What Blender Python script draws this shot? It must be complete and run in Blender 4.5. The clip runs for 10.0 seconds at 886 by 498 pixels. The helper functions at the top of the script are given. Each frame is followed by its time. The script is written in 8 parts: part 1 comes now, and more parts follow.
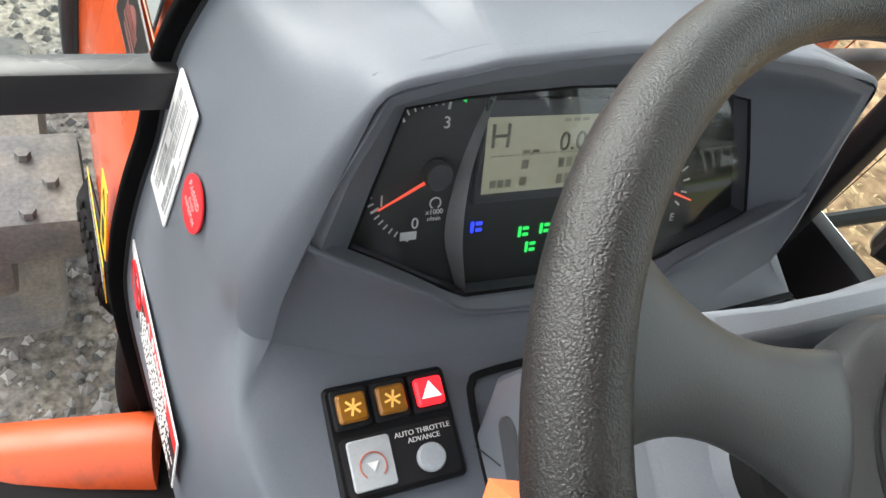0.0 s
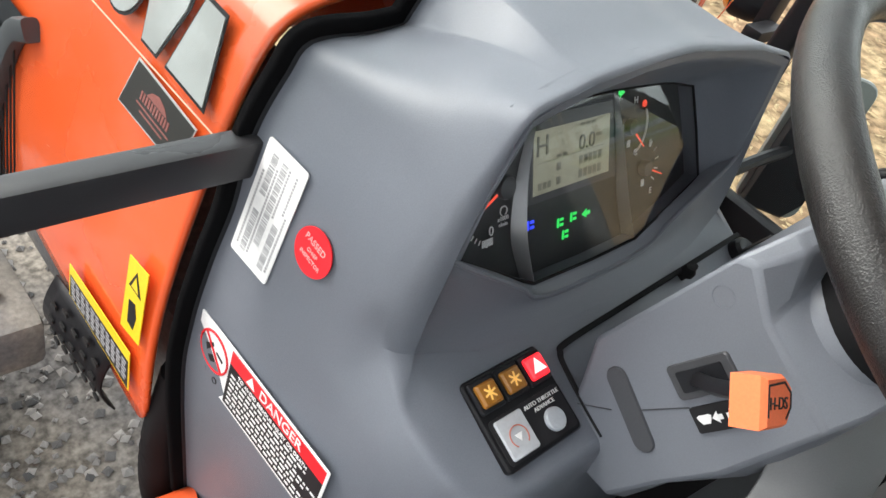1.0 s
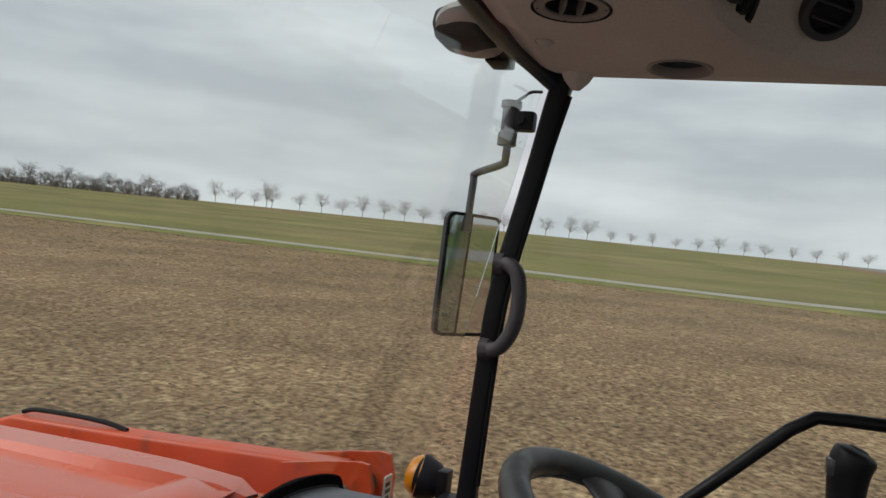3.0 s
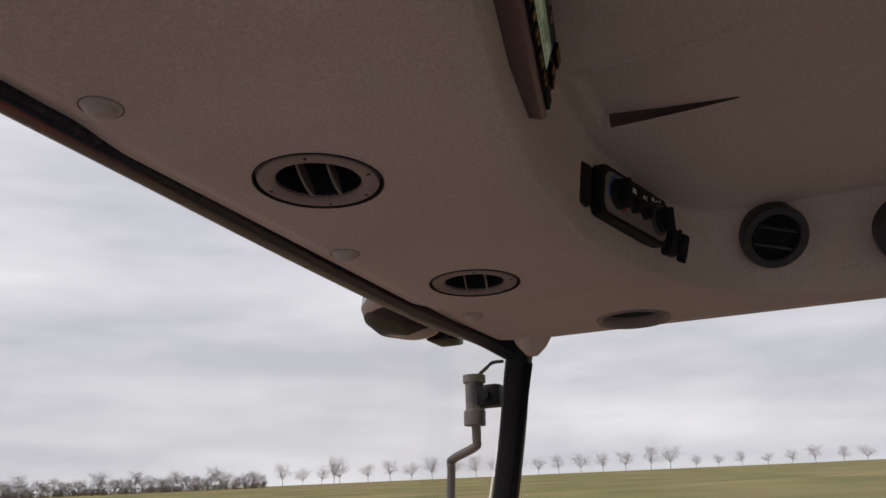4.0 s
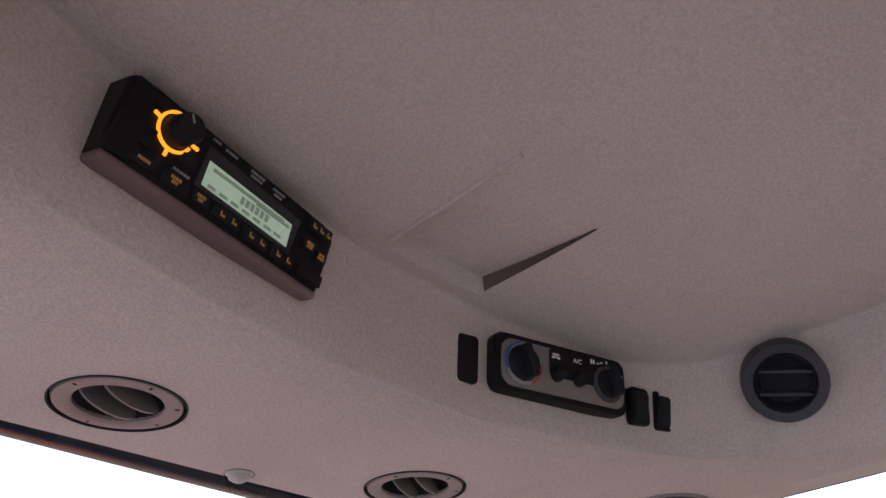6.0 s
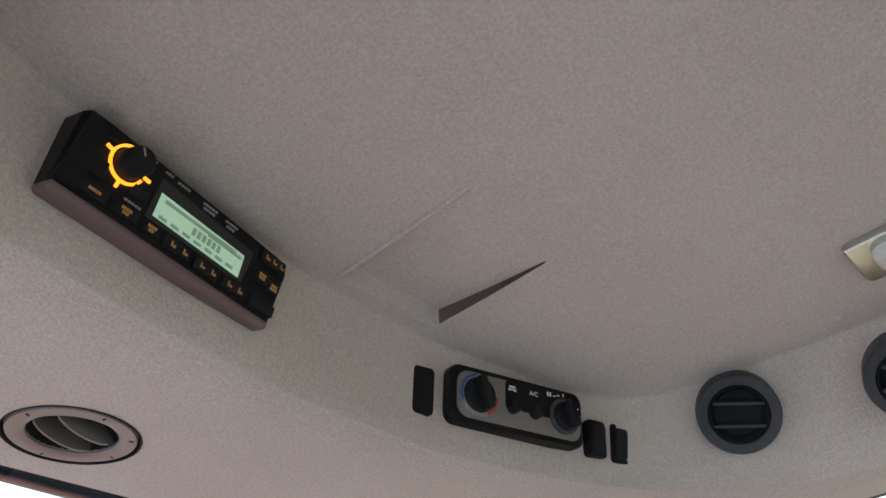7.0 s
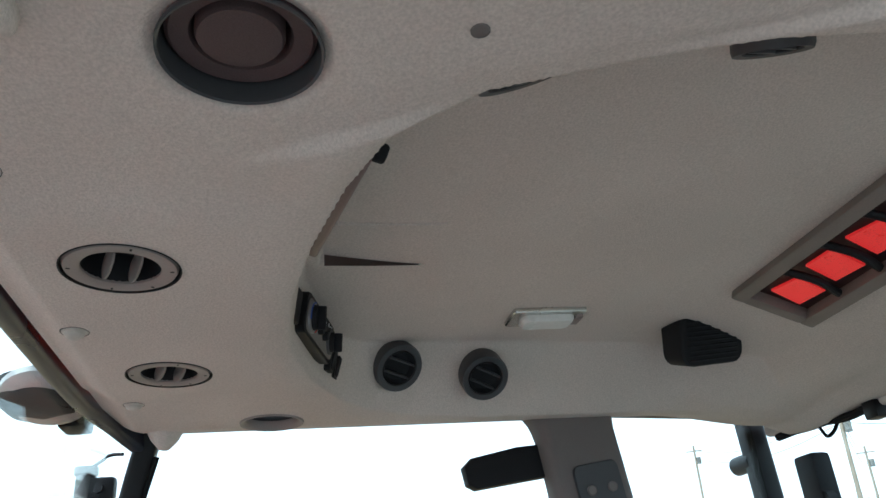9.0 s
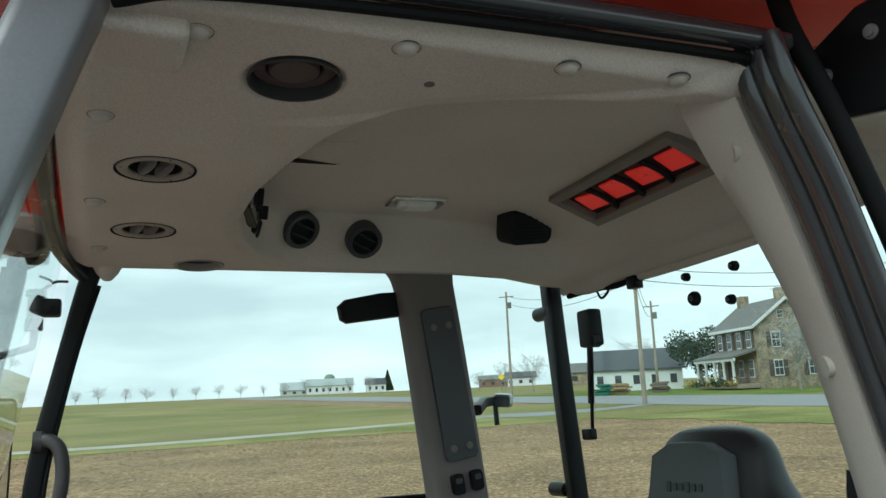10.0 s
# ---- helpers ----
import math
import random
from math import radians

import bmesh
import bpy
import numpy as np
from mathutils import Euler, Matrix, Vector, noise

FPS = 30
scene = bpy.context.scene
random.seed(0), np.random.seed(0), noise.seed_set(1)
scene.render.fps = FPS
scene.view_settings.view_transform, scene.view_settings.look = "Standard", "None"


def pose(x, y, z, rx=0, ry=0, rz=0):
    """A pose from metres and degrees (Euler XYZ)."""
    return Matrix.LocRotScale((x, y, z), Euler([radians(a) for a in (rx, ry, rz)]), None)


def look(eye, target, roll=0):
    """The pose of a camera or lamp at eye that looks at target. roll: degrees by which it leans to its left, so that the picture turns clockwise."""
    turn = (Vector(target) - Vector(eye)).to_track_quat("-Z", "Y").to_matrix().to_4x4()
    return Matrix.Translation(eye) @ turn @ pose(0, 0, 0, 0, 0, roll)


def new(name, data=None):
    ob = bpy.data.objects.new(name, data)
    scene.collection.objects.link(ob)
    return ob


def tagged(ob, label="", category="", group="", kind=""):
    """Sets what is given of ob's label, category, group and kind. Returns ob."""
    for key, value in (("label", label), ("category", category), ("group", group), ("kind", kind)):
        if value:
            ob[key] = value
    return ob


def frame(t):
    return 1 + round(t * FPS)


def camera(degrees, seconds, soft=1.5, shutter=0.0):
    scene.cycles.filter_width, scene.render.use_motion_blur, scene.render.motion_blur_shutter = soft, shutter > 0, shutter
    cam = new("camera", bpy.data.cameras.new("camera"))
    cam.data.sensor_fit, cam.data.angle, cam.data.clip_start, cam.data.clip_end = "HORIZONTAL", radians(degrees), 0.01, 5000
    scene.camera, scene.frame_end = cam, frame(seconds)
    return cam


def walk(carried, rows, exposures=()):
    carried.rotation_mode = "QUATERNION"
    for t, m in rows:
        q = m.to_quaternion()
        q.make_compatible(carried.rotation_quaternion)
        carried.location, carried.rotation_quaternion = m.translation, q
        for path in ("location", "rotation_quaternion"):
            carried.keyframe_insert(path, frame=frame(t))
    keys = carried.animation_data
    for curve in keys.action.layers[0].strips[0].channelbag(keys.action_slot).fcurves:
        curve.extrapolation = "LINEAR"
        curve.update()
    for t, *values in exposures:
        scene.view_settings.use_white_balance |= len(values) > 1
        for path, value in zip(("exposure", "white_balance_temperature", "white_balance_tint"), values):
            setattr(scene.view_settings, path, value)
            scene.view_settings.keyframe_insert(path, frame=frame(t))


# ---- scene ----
cam = camera(59.7, 10.0, soft=1.5)
PATH = [
    (0, (-0.298, 0.055, 1.612), (0.48, 1.097, 0.094), 20.0),
    (0.5, (-0.422, 0.069, 1.621), (0.53, 1.046, 0.158), 19.6),
    (1, (-0.541, 0.101, 1.617), (0.656, 0.969, 0.271), 19.8),
    (1.5, (-0.678, 0.128, 1.631), (0.797, 0.846, 0.486), 18.6),
    (2, (-0.81, 0.148, 1.64), (0.922, 0.684, 0.795), 17.1),
    (2.5, (-0.856, 0.129, 1.67), (1.016, 0.676, 1.225), 11.8),
    (3, (-0.817, 0.08, 1.721), (1.073, 0.732, 1.659), 5.8),
    (3.2, (-0.782, 0.071, 1.745), (1.095, 0.756, 1.829), 3.3),
    (4.3, (-0.593, -0.077, 1.806), (1.105, 0.726, 2.493), -3.3),
    (4.5, (-0.568, -0.101, 1.809), (1.095, 0.725, 2.552), -3.6),
    (5, (-0.498, -0.162, 1.807), (1.055, 0.757, 2.67), -4.3),
    (5.5, (-0.437, -0.225, 1.81), (0.961, 0.817, 2.79), -4.5),
    (5.7, (-0.421, -0.243, 1.803), (0.916, 0.837, 2.827), -4.7),
    (6.8, (-0.38, -0.311, 1.768), (0.806, 0.787, 2.946), -5.6),
    (7, (-0.39, -0.293, 1.769), (0.854, 0.742, 2.944), -5.9),
    (7.5, (-0.49, -0.203, 1.786), (0.959, 0.552, 2.94), -7.0),
    (8, (-0.613, -0.087, 1.785), (1.021, 0.286, 2.876), -6.3),
    (8.5, (-0.716, 0.04, 1.773), (1.021, -0.03, 2.762), -5.3),
    (9, (-0.832, 0.142, 1.758), (0.967, -0.267, 2.531), -4.4),
    (9.5, (-0.986, 0.238, 1.741), (0.817, -0.471, 2.239), -2.8),
    (10, (-1.19, 0.348, 1.728), (0.598, -0.474, 2.084), -2.5),
]
walk(cam, [(t, look(eye, target, roll)) for t, eye, target, roll in PATH], exposures=[(0, 1.7, 6700, 10), (1.0, 1.5, 6700, 11), (1.7, 1.2, 6700, 13), (2.5, 0.4, 6800, 16), (3.0, -0.24, 6700, 14), (3.4, -0.2, 6700, 16), (4.3, 0.0, 7000, 30), (5.0, 0.30, 6700, 26), (5.5, 0.95, 6200, 34), (7.0, 1.95, 5500, 7), (7.5, 1.68, 5550, 5), (8.5, 1.66, 5550, 4), (9.05, 1.3, 5450, -1), (9.5, 0.1, 5900, -14), (10.0, 0.35, 5950, -8)])

# ---------------------------------------------------------------- light
world = bpy.data.worlds.new("overcast_sky")
scene.world = world
world.use_nodes = True
wn, wl = world.node_tree.nodes, world.node_tree.links
wn.clear()
w_out = wn.new("ShaderNodeOutputWorld")
w_bg = wn.new("ShaderNodeBackground")
w_sky = wn.new("ShaderNodeTexSky")
w_sky.sky_type = "NISHITA"
w_sky.sun_disc = False
w_sky.sun_elevation, w_sky.sun_rotation = radians(42), radians(-26)
w_sky.air_density, w_sky.dust_density = 1.0, 4.0
w_co = wn.new("ShaderNodeTexCoord")
w_map = wn.new("ShaderNodeMapping")
w_map.inputs["Scale"].default_value = (1.0, 1.0, 4.5)
w_noise = wn.new("ShaderNodeTexNoise")
w_noise.inputs["Scale"].default_value = 2.6
w_noise.inputs["Detail"].default_value = 6
w_noise.inputs["Roughness"].default_value = 0.52
w_ramp = wn.new("ShaderNodeValToRGB")
w_ramp.color_ramp.elements[0].position, w_ramp.color_ramp.elements[1].position = 0.34, 0.68
w_ramp.color_ramp.elements[0].color = (6.0, 6.5, 7.0, 1)
w_ramp.color_ramp.elements[1].color = (9.2, 9.7, 10.0, 1)
w_mix = wn.new("ShaderNodeMix")
w_mix.data_type = "RGBA"
w_mix.inputs["Factor"].default_value = 0.93
wl.new(w_co.outputs["Generated"], w_map.inputs["Vector"])
wl.new(w_map.outputs["Vector"], w_noise.inputs["Vector"])
wl.new(w_noise.outputs["Fac"], w_ramp.inputs["Fac"])
wl.new(w_sky.outputs["Color"], w_mix.inputs["A"])
wl.new(w_ramp.outputs["Color"], w_mix.inputs["B"])
wl.new(w_mix.outputs["Result"], w_bg.inputs["Color"])
w_bg.inputs["Strength"].default_value = 0.1
wl.new(w_bg.outputs["Background"], w_out.inputs["Surface"])

sun = new("sun", bpy.data.lights.new("sun", "SUN"))
sun.data.energy, sun.data.angle, sun.data.color = 1.2, radians(40), (1.0, 0.97, 0.93)
sun.matrix_world = look((-28, 58, 58), (0, 0, 0))

# ---------------------------------------------------------------- helpers
# The tractor leans to its right on the sloping edge of the field.
TILT = pose(-0.0557, -0.0005, 0.0038, -0.080, 3.186, -0.143)
BASE = {}


def thing(name, label, category, at=(0, 0, 0), group="", kind="", lean=True):
    """An empty at the base of a thing; its parts are given in the tractor's own axes (or the world's)."""
    ob = new(name)
    ob.empty_display_size = 0.05
    ob.matrix_basis = (TILT if lean else Matrix()) @ Matrix.Translation(at)
    BASE[ob.name] = Vector(at)
    return tagged(ob, label, category, group, kind)


def mesh_of(name, bm, material, shift=None, smooth=40):
    if shift is not None:
        bmesh.ops.translate(bm, vec=-shift, verts=bm.verts)
    bmesh.ops.recalc_face_normals(bm, faces=bm.faces)
    me = bpy.data.meshes.new(name)
    bm.to_mesh(me)
    bm.free()
    for m in material if isinstance(material, (list, tuple)) else [material]:
        me.materials.append(m)
    if smooth:
        me.shade_smooth()
        me.set_sharp_from_angle(angle=radians(smooth))
    return me


def part(name, bm, material, parent, label="", smooth=40):
    base = BASE[parent.name]
    ob = new(name, mesh_of(name, bm, material, base, smooth))
    ob.parent = parent
    BASE[ob.name] = base
    return tagged(ob, label)


def axes(o, x, y):
    """A frame at o whose x axis runs along x and whose y axis leans towards y."""
    x, y = Vector(x).normalized(), Vector(y)
    z = x.cross(y).normalized()
    y = z.cross(x)
    m = Matrix((x, y, z)).transposed().to_4x4()
    m.translation = o
    return m


def lift(bm, verts, m):
    for v in verts:
        v.co = m @ v.co


def box(bm, lo, hi, bevel=0.0, m=None, seg=2):
    b = bmesh.new()
    bmesh.ops.create_cube(b, size=1)
    lo, hi = Vector(lo), Vector(hi)
    for v in b.verts:
        v.co = Vector([lo[i] + (v.co[i] + 0.5) * (hi[i] - lo[i]) for i in range(3)])
    if bevel:
        bmesh.ops.bevel(b, geom=b.edges[:], offset=bevel, segments=seg, affect="EDGES", profile=0.6)
    return merge(bm, b, m)


def merge(bm, b, m=None):
    if m is not None:
        lift(b, b.verts, m)
    me = bpy.data.meshes.new("tmp")
    b.to_mesh(me)
    b.free()
    bm.from_mesh(me)
    bpy.data.meshes.remove(me)
    return bm


def rounded(w, h, r, n=4):
    pts = []
    for cx, cy, a in ((w / 2 - r, h / 2 - r, 0), (-w / 2 + r, h / 2 - r, 90), (-w / 2 + r, -h / 2 + r, 180), (w / 2 - r, -h / 2 + r, 270)):
        for i in range(n + 1):
            t = radians(a + 90 * i / n)
            pts.append((cx + r * math.cos(t), cy + r * math.sin(t)))
    return pts


def slab(bm, outline, z0, z1, m=None, chamfer=0.0):
    """A flat outline raised from z0 to z1, with a chamfered top edge."""
    b = bmesh.new()
    n = len(outline)
    cx, cy = sum(p[0] for p in outline) / n, sum(p[1] for p in outline) / n
    rings = [[b.verts.new((x, y, z0)) for x, y in outline]]
    if chamfer:
        rings.append([b.verts.new((x, y, z1 - chamfer)) for x, y in outline])
        size = max(max(abs(x - cx), abs(y - cy)) for x, y in outline)
        k = 1 - chamfer / size
        rings.append([b.verts.new((cx + (x - cx) * k, cy + (y - cy) * k, z1)) for x, y in outline])
    else:
        rings.append([b.verts.new((x, y, z1)) for x, y in outline])
    for p, q in zip(rings, rings[1:]):
        for i in range(n):
            b.faces.new((p[i], p[(i + 1) % n], q[(i + 1) % n], q[i]))
    b.faces.new(rings[-1])
    b.faces.new(rings[0][::-1])
    return merge(bm, b, m)


def plate(bm, m, w, h, d, r=0.004, chamfer=0.0, z0=0.0):
    return slab(bm, rounded(w, h, r), z0, z0 + d, m, chamfer)


def spin(bm, profile, m=None, seg=32, cap=True):
    """A body turned round the z axis of m, from (radius, height) pairs."""
    b = bmesh.new()
    rings = []
    for r, z in profile:
        if r < 1e-6:
            rings.append([b.verts.new((0, 0, z))])
        else:
            rings.append([b.verts.new((r * math.cos(2 * math.pi * i / seg), r * math.sin(2 * math.pi * i / seg), z)) for i in range(seg)])
    for p, q in zip(rings, rings[1:]):
        for i in range(seg):
            j = (i + 1) % seg
            if len(p) == 1 and len(q) > 1:
                b.faces.new((p[0], q[j], q[i]))
            elif len(q) == 1 and len(p) > 1:
                b.faces.new((p[i], p[j], q[0]))
            elif len(p) > 1:
                b.faces.new((p[i], p[j], q[j], q[i]))
    if cap:
        for r in (rings[0], rings[-1]):
            if len(r) > 1:
                b.faces.new(r)
    return merge(bm, b, m)


def bend(points, n=6):
    """A smooth line through the points."""
    p = [Vector(q) for q in points]
    p = [2 * p[0] - p[1]] + p + [2 * p[-1] - p[-2]]
    out = []
    for i in range(1, len(p) - 2):
        for k in range(n):
            t = k / n
            out.append(0.5 * (2 * p[i] + (p[i + 1] - p[i - 1]) * t + (2 * p[i - 1] - 5 * p[i] + 4 * p[i + 1] - p[i + 2]) * t * t
                              + (3 * p[i] - p[i - 1] - 3 * p[i + 1] + p[i + 2]) * t ** 3))
    return out + [p[-2]]


def sweep(bm, points, section, up=(0, 0, 1), closed=False, scale=None):
    """A section (x, y pairs) drawn along the points."""
    b = bmesh.new()
    rings = []
    n = len(points)
    for i, p in enumerate(points):
        p = Vector(p)
        a = Vector(points[(i - 1) % n] if closed or i else points[i])
        c = Vector(points[(i + 1) % n] if closed or i < n - 1 else points[i])
        t = (c - a).normalized()
        side = t.cross(Vector(up))
        side = side.normalized() if side.length > 1e-4 else Vector((1, 0, 0))
        top = side.cross(t)
        k = scale[i] if scale else 1
        rings.append([b.verts.new(p + side * x * k + top * y * k) for x, y in section])
    m = len(section)
    for p, q in zip(rings, rings[1:] + ([rings[0]] if closed else [])):
        for i in range(m):
            b.faces.new((p[i], p[(i + 1) % m], q[(i + 1) % m], q[i]))
    if not closed:
        b.faces.new(rings[0][::-1])
        b.faces.new(rings[-1])
    return merge(bm, b)


def circle(r, n=12):
    return [(r * math.cos(2 * math.pi * i / n), r * math.sin(2 * math.pi * i / n)) for i in range(n)]


def tube(bm, points, r, n=12, smooth=6, scale=None):
    pts = bend(points, smooth) if smooth else [Vector(p) for p in points]
    return sweep(bm, pts, circle(r, n), up=(0.013, 0.02, 1), scale=scale)


def grid_mesh(bm, rows):
    """Quads between rows of points."""
    vs = [[bm.verts.new(p) for p in r] for r in rows]
    for a, b in zip(vs, vs[1:]):
        for i in range(len(a) - 1):
            bm.faces.new((a[i], a[i + 1], b[i + 1], b[i]))
    return bm


def words(name, body, size, m, material, parent, depth=0.0004, align="CENTER"):
    """Letters of the built-in font as a mesh part."""
    cu = bpy.data.curves.new(name, "FONT")
    cu.body, cu.size, cu.extrude, cu.align_x, cu.align_y = body, size, depth, align, "CENTER"
    tmp = bpy.data.objects.new("tmp_text", cu)
    scene.collection.objects.link(tmp)
    dg = bpy.context.evaluated_depsgraph_get()
    me = bpy.data.meshes.new_from_object(tmp.evaluated_get(dg))
    bpy.data.objects.remove(tmp)
    bpy.data.curves.remove(cu)
    base = BASE[parent.name]
    me.transform(Matrix.Translation(-base) @ m)
    me.materials.clear()
    me.materials.append(material)
    ob = new(name, me)
    ob.parent = parent
    BASE[ob.name] = base
    return ob


def smoothstep(a, b, x):
    t = min(1.0, max(0.0, (x - a) / (b - a)))
    return t * t * (3 - 2 * t)


# ---------------------------------------------------------------- materials
def mat(name, color, rough=0.5, metal=0.0, var=0.12, scale=6.0, grain=300.0, grain_var=0.05, bump=0.05, bump_scale=None,
        spec=0.5, coat=0.0, second=None, second_scale=2.0, second_at=(0.45, 0.6), rough_var=0.1, emit=None, emit_strength=0.0, random=0.0):
    m = bpy.data.materials.new(name)
    m.use_nodes = True
    n, l = m.node_tree.nodes, m.node_tree.links
    p = n["Principled BSDF"]
    co = n.new("ShaderNodeTexCoord")
    big, small = n.new("ShaderNodeTexNoise"), n.new("ShaderNodeTexNoise")
    big.inputs["Scale"].default_value, small.inputs["Scale"].default_value = scale, grain
    big.inputs["Detail"].default_value, small.inputs["Detail"].default_value = 5, 3
    l.new(co.outputs["Object"], big.inputs["Vector"])
    l.new(co.outputs["Object"], small.inputs["Vector"])

    def amount(noise_node, v):
        r = n.new("ShaderNodeMapRange")
        r.inputs["From Min"].default_value, r.inputs["From Max"].default_value = 0.3, 0.7
        r.inputs["To Min"].default_value, r.inputs["To Max"].default_value = 1 - v, 1 + v
        l.new(noise_node.outputs["Fac"], r.inputs["Value"])
        return r.outputs["Result"]

    def times(a, b):
        q = n.new("ShaderNodeMath")
        q.operation = "MULTIPLY"
        l.new(a, q.inputs[0])
        l.new(b, q.inputs[1])
        return q.outputs[0]

    k = times(amount(big, var), amount(small, grain_var))
    if random:
        info = n.new("ShaderNodeObjectInfo")
        r = n.new("ShaderNodeMapRange")
        r.inputs["To Min"].default_value, r.inputs["To Max"].default_value = 1 - random, 1 + random
        l.new(info.outputs["Random"], r.inputs["Value"])
        k = times(k, r.outputs["Result"])
    base = n.new("ShaderNodeRGB")
    base.outputs[0].default_value = (*color, 1)
    source = base.outputs[0]
    if second:
        t = n.new("ShaderNodeTexNoise")
        t.inputs["Scale"].default_value, t.inputs["Detail"].default_value = second_scale, 7
        l.new(co.outputs["Object"], t.inputs["Vector"])
        r = n.new("ShaderNodeMapRange")
        r.inputs["From Min"].default_value, r.inputs["From Max"].default_value = second_at
        l.new(t.outputs["Fac"], r.inputs["Value"])
        mx = n.new("ShaderNodeMix")
        mx.data_type = "RGBA"
        l.new(r.outputs["Result"], mx.inputs["Factor"])
        l.new(source, mx.inputs["A"])
        mx.inputs["B"].default_value = (*second, 1)
        source = mx.outputs["Result"]
    sc = n.new("ShaderNodeVectorMath")
    sc.operation = "SCALE"
    l.new(source, sc.inputs[0])
    l.new(k, sc.inputs["Scale"])
    l.new(sc.outputs[0], p.inputs["Base Color"])
    rr = n.new("ShaderNodeMapRange")
    rr.inputs["From Min"].default_value, rr.inputs["From Max"].default_value = 0.3, 0.7
    rr.inputs["To Min"].default_value, rr.inputs["To Max"].default_value = max(0.02, rough - rough_var), min(1, rough + rough_var)
    l.new(big.outputs["Fac"], rr.inputs["Value"])
    l.new(rr.outputs["Result"], p.inputs["Roughness"])
    p.inputs["Metallic"].default_value = metal
    p.inputs["Specular IOR Level"].default_value = spec
    p.inputs["Coat Weight"].default_value = coat
    p.inputs["Coat Roughness"].default_value = 0.08
    if emit:
        p.inputs["Emission Color"].default_value = (*emit, 1)
        p.inputs["Emission Strength"].default_value = emit_strength
    if bump:
        bn = n.new("ShaderNodeTexNoise")
        bn.inputs["Scale"].default_value, bn.inputs["Detail"].default_value = bump_scale or grain, 3
        l.new(co.outputs["Object"], bn.inputs["Vector"])
        b = n.new("ShaderNodeBump")
        b.inputs["Strength"].default_value, b.inputs["Distance"].default_value = bump, 0.002
        l.new(bn.outputs["Fac"], b.inputs["Height"])
        l.new(b.outputs["Normal"], p.inputs["Normal"])
    return m


def glass(name, tint=(0.9, 0.97, 0.95), rough=0.0, ior=1.18):
    m = bpy.data.materials.new(name)
    m.use_nodes = True
    p = m.node_tree.nodes["Principled BSDF"]
    p.inputs["Base Color"].default_value = (*tint, 1)
    p.inputs["Transmission Weight"].default_value = 1.0
    p.inputs["Roughness"].default_value = rough
    p.inputs["IOR"].default_value = ior
    return m


LINER = mat("moulded headliner felt", (0.605, 0.54, 0.495), 0.92, var=0.07, scale=3.5, grain=420, grain_var=0.12, bump=0.5, bump_scale=560, spec=0.15)
DASH = mat("blue-grey dash plastic", (0.128, 0.141, 0.167), 0.50, var=0.06, scale=4, grain=900, grain_var=0.06, bump=0.14, bump_scale=1400, spec=0.45,
           second=(0.144, 0.156, 0.183), second_scale=9, second_at=(0.55, 0.75))
DASH_DARK = mat("dark grey bezel plastic", (0.045, 0.048, 0.055), 0.38, var=0.08, grain=900, bump=0.06, bump_scale=1200)
COLUMN = mat("grey column plastic", (0.152, 0.165, 0.192), 0.5, var=0.06, grain=900, grain_var=0.05, bump=0.12, bump_scale=1300)
LOWER = mat("dull grey lower cover plastic", (0.16, 0.165, 0.17), 0.55, var=0.08, grain=800, bump=0.12, bump_scale=1200)
BLACK = mat("black satin paint", (0.009, 0.009, 0.0105), 0.42, var=0.15, grain=500, bump=0.03, spec=0.18)
BLACK_GLOSS = mat("black gloss painted steel", (0.035, 0.036, 0.042), 0.2, var=0.15, grain=300, bump=0.02, coat=0.4)
RUBBER = mat("black rubber", (0.011, 0.011, 0.012), 0.75, var=0.2, grain=500, bump=0.1, spec=0.12)
LEATHER = mat("worn black wheel rim", (0.014, 0.0135, 0.0135), 0.36, var=0.25, scale=30, grain=900, grain_var=0.25, bump=0.42, bump_scale=950, spec=0.6, rough_var=0.12)
SPOKE = mat("dark grey wheel plastic", (0.045, 0.047, 0.05), 0.40, var=0.1, grain=900, bump=0.08)
ORANGE = mat("orange tractor paint", (0.78, 0.10, 0.022), 0.27, var=0.05, scale=3, grain=200, grain_var=0.02, bump=0.015, coat=0.35,
             second=(0.72, 0.12, 0.04), second_scale=5, second_at=(0.5, 0.8))
ORANGE_DULL = mat("orange painted loader steel", (0.70, 0.095, 0.025), 0.4, var=0.1, scale=8, grain=150, grain_var=0.05, bump=0.05, second=(0.45, 0.08, 0.03), second_scale=20, second_at=(0.6, 0.75))
ROOF_RED = mat("orange roof plastic", (0.88, 0.060, 0.030), 0.35, var=0.05, grain=300, bump=0.02)
CAST = mat("dusty grey cast iron", (0.14, 0.14, 0.14), 0.7, var=0.25, scale=9, grain=120, grain_var=0.2, bump=0.4, bump_scale=150, second=(0.24, 0.22, 0.19), second_scale=6)
SILVER = mat("silver foil", (0.62, 0.63, 0.64), 0.35, metal=0.4, var=0.08, grain=300, bump=0.02)
CHROME = mat("bright zinc", (0.6, 0.6, 0.58), 0.25, metal=1.0, var=0.1, grain=200, bump=0.03)
WHITE = mat("white label vinyl", (0.78, 0.78, 0.78), 0.4, var=0.04, grain=200, bump=0.02)
INK = mat("black label ink", (0.016, 0.016, 0.018), 0.5, var=0.1, grain=200, bump=0.0, spec=0.25)
GREY_INK = mat("grey printed ink", (0.32, 0.32, 0.33), 0.5, var=0.1, grain=200, bump=0.0)
RED_INK = mat("red label ink", (0.72, 0.015, 0.025), 0.4, var=0.05, grain=200, bump=0.0)
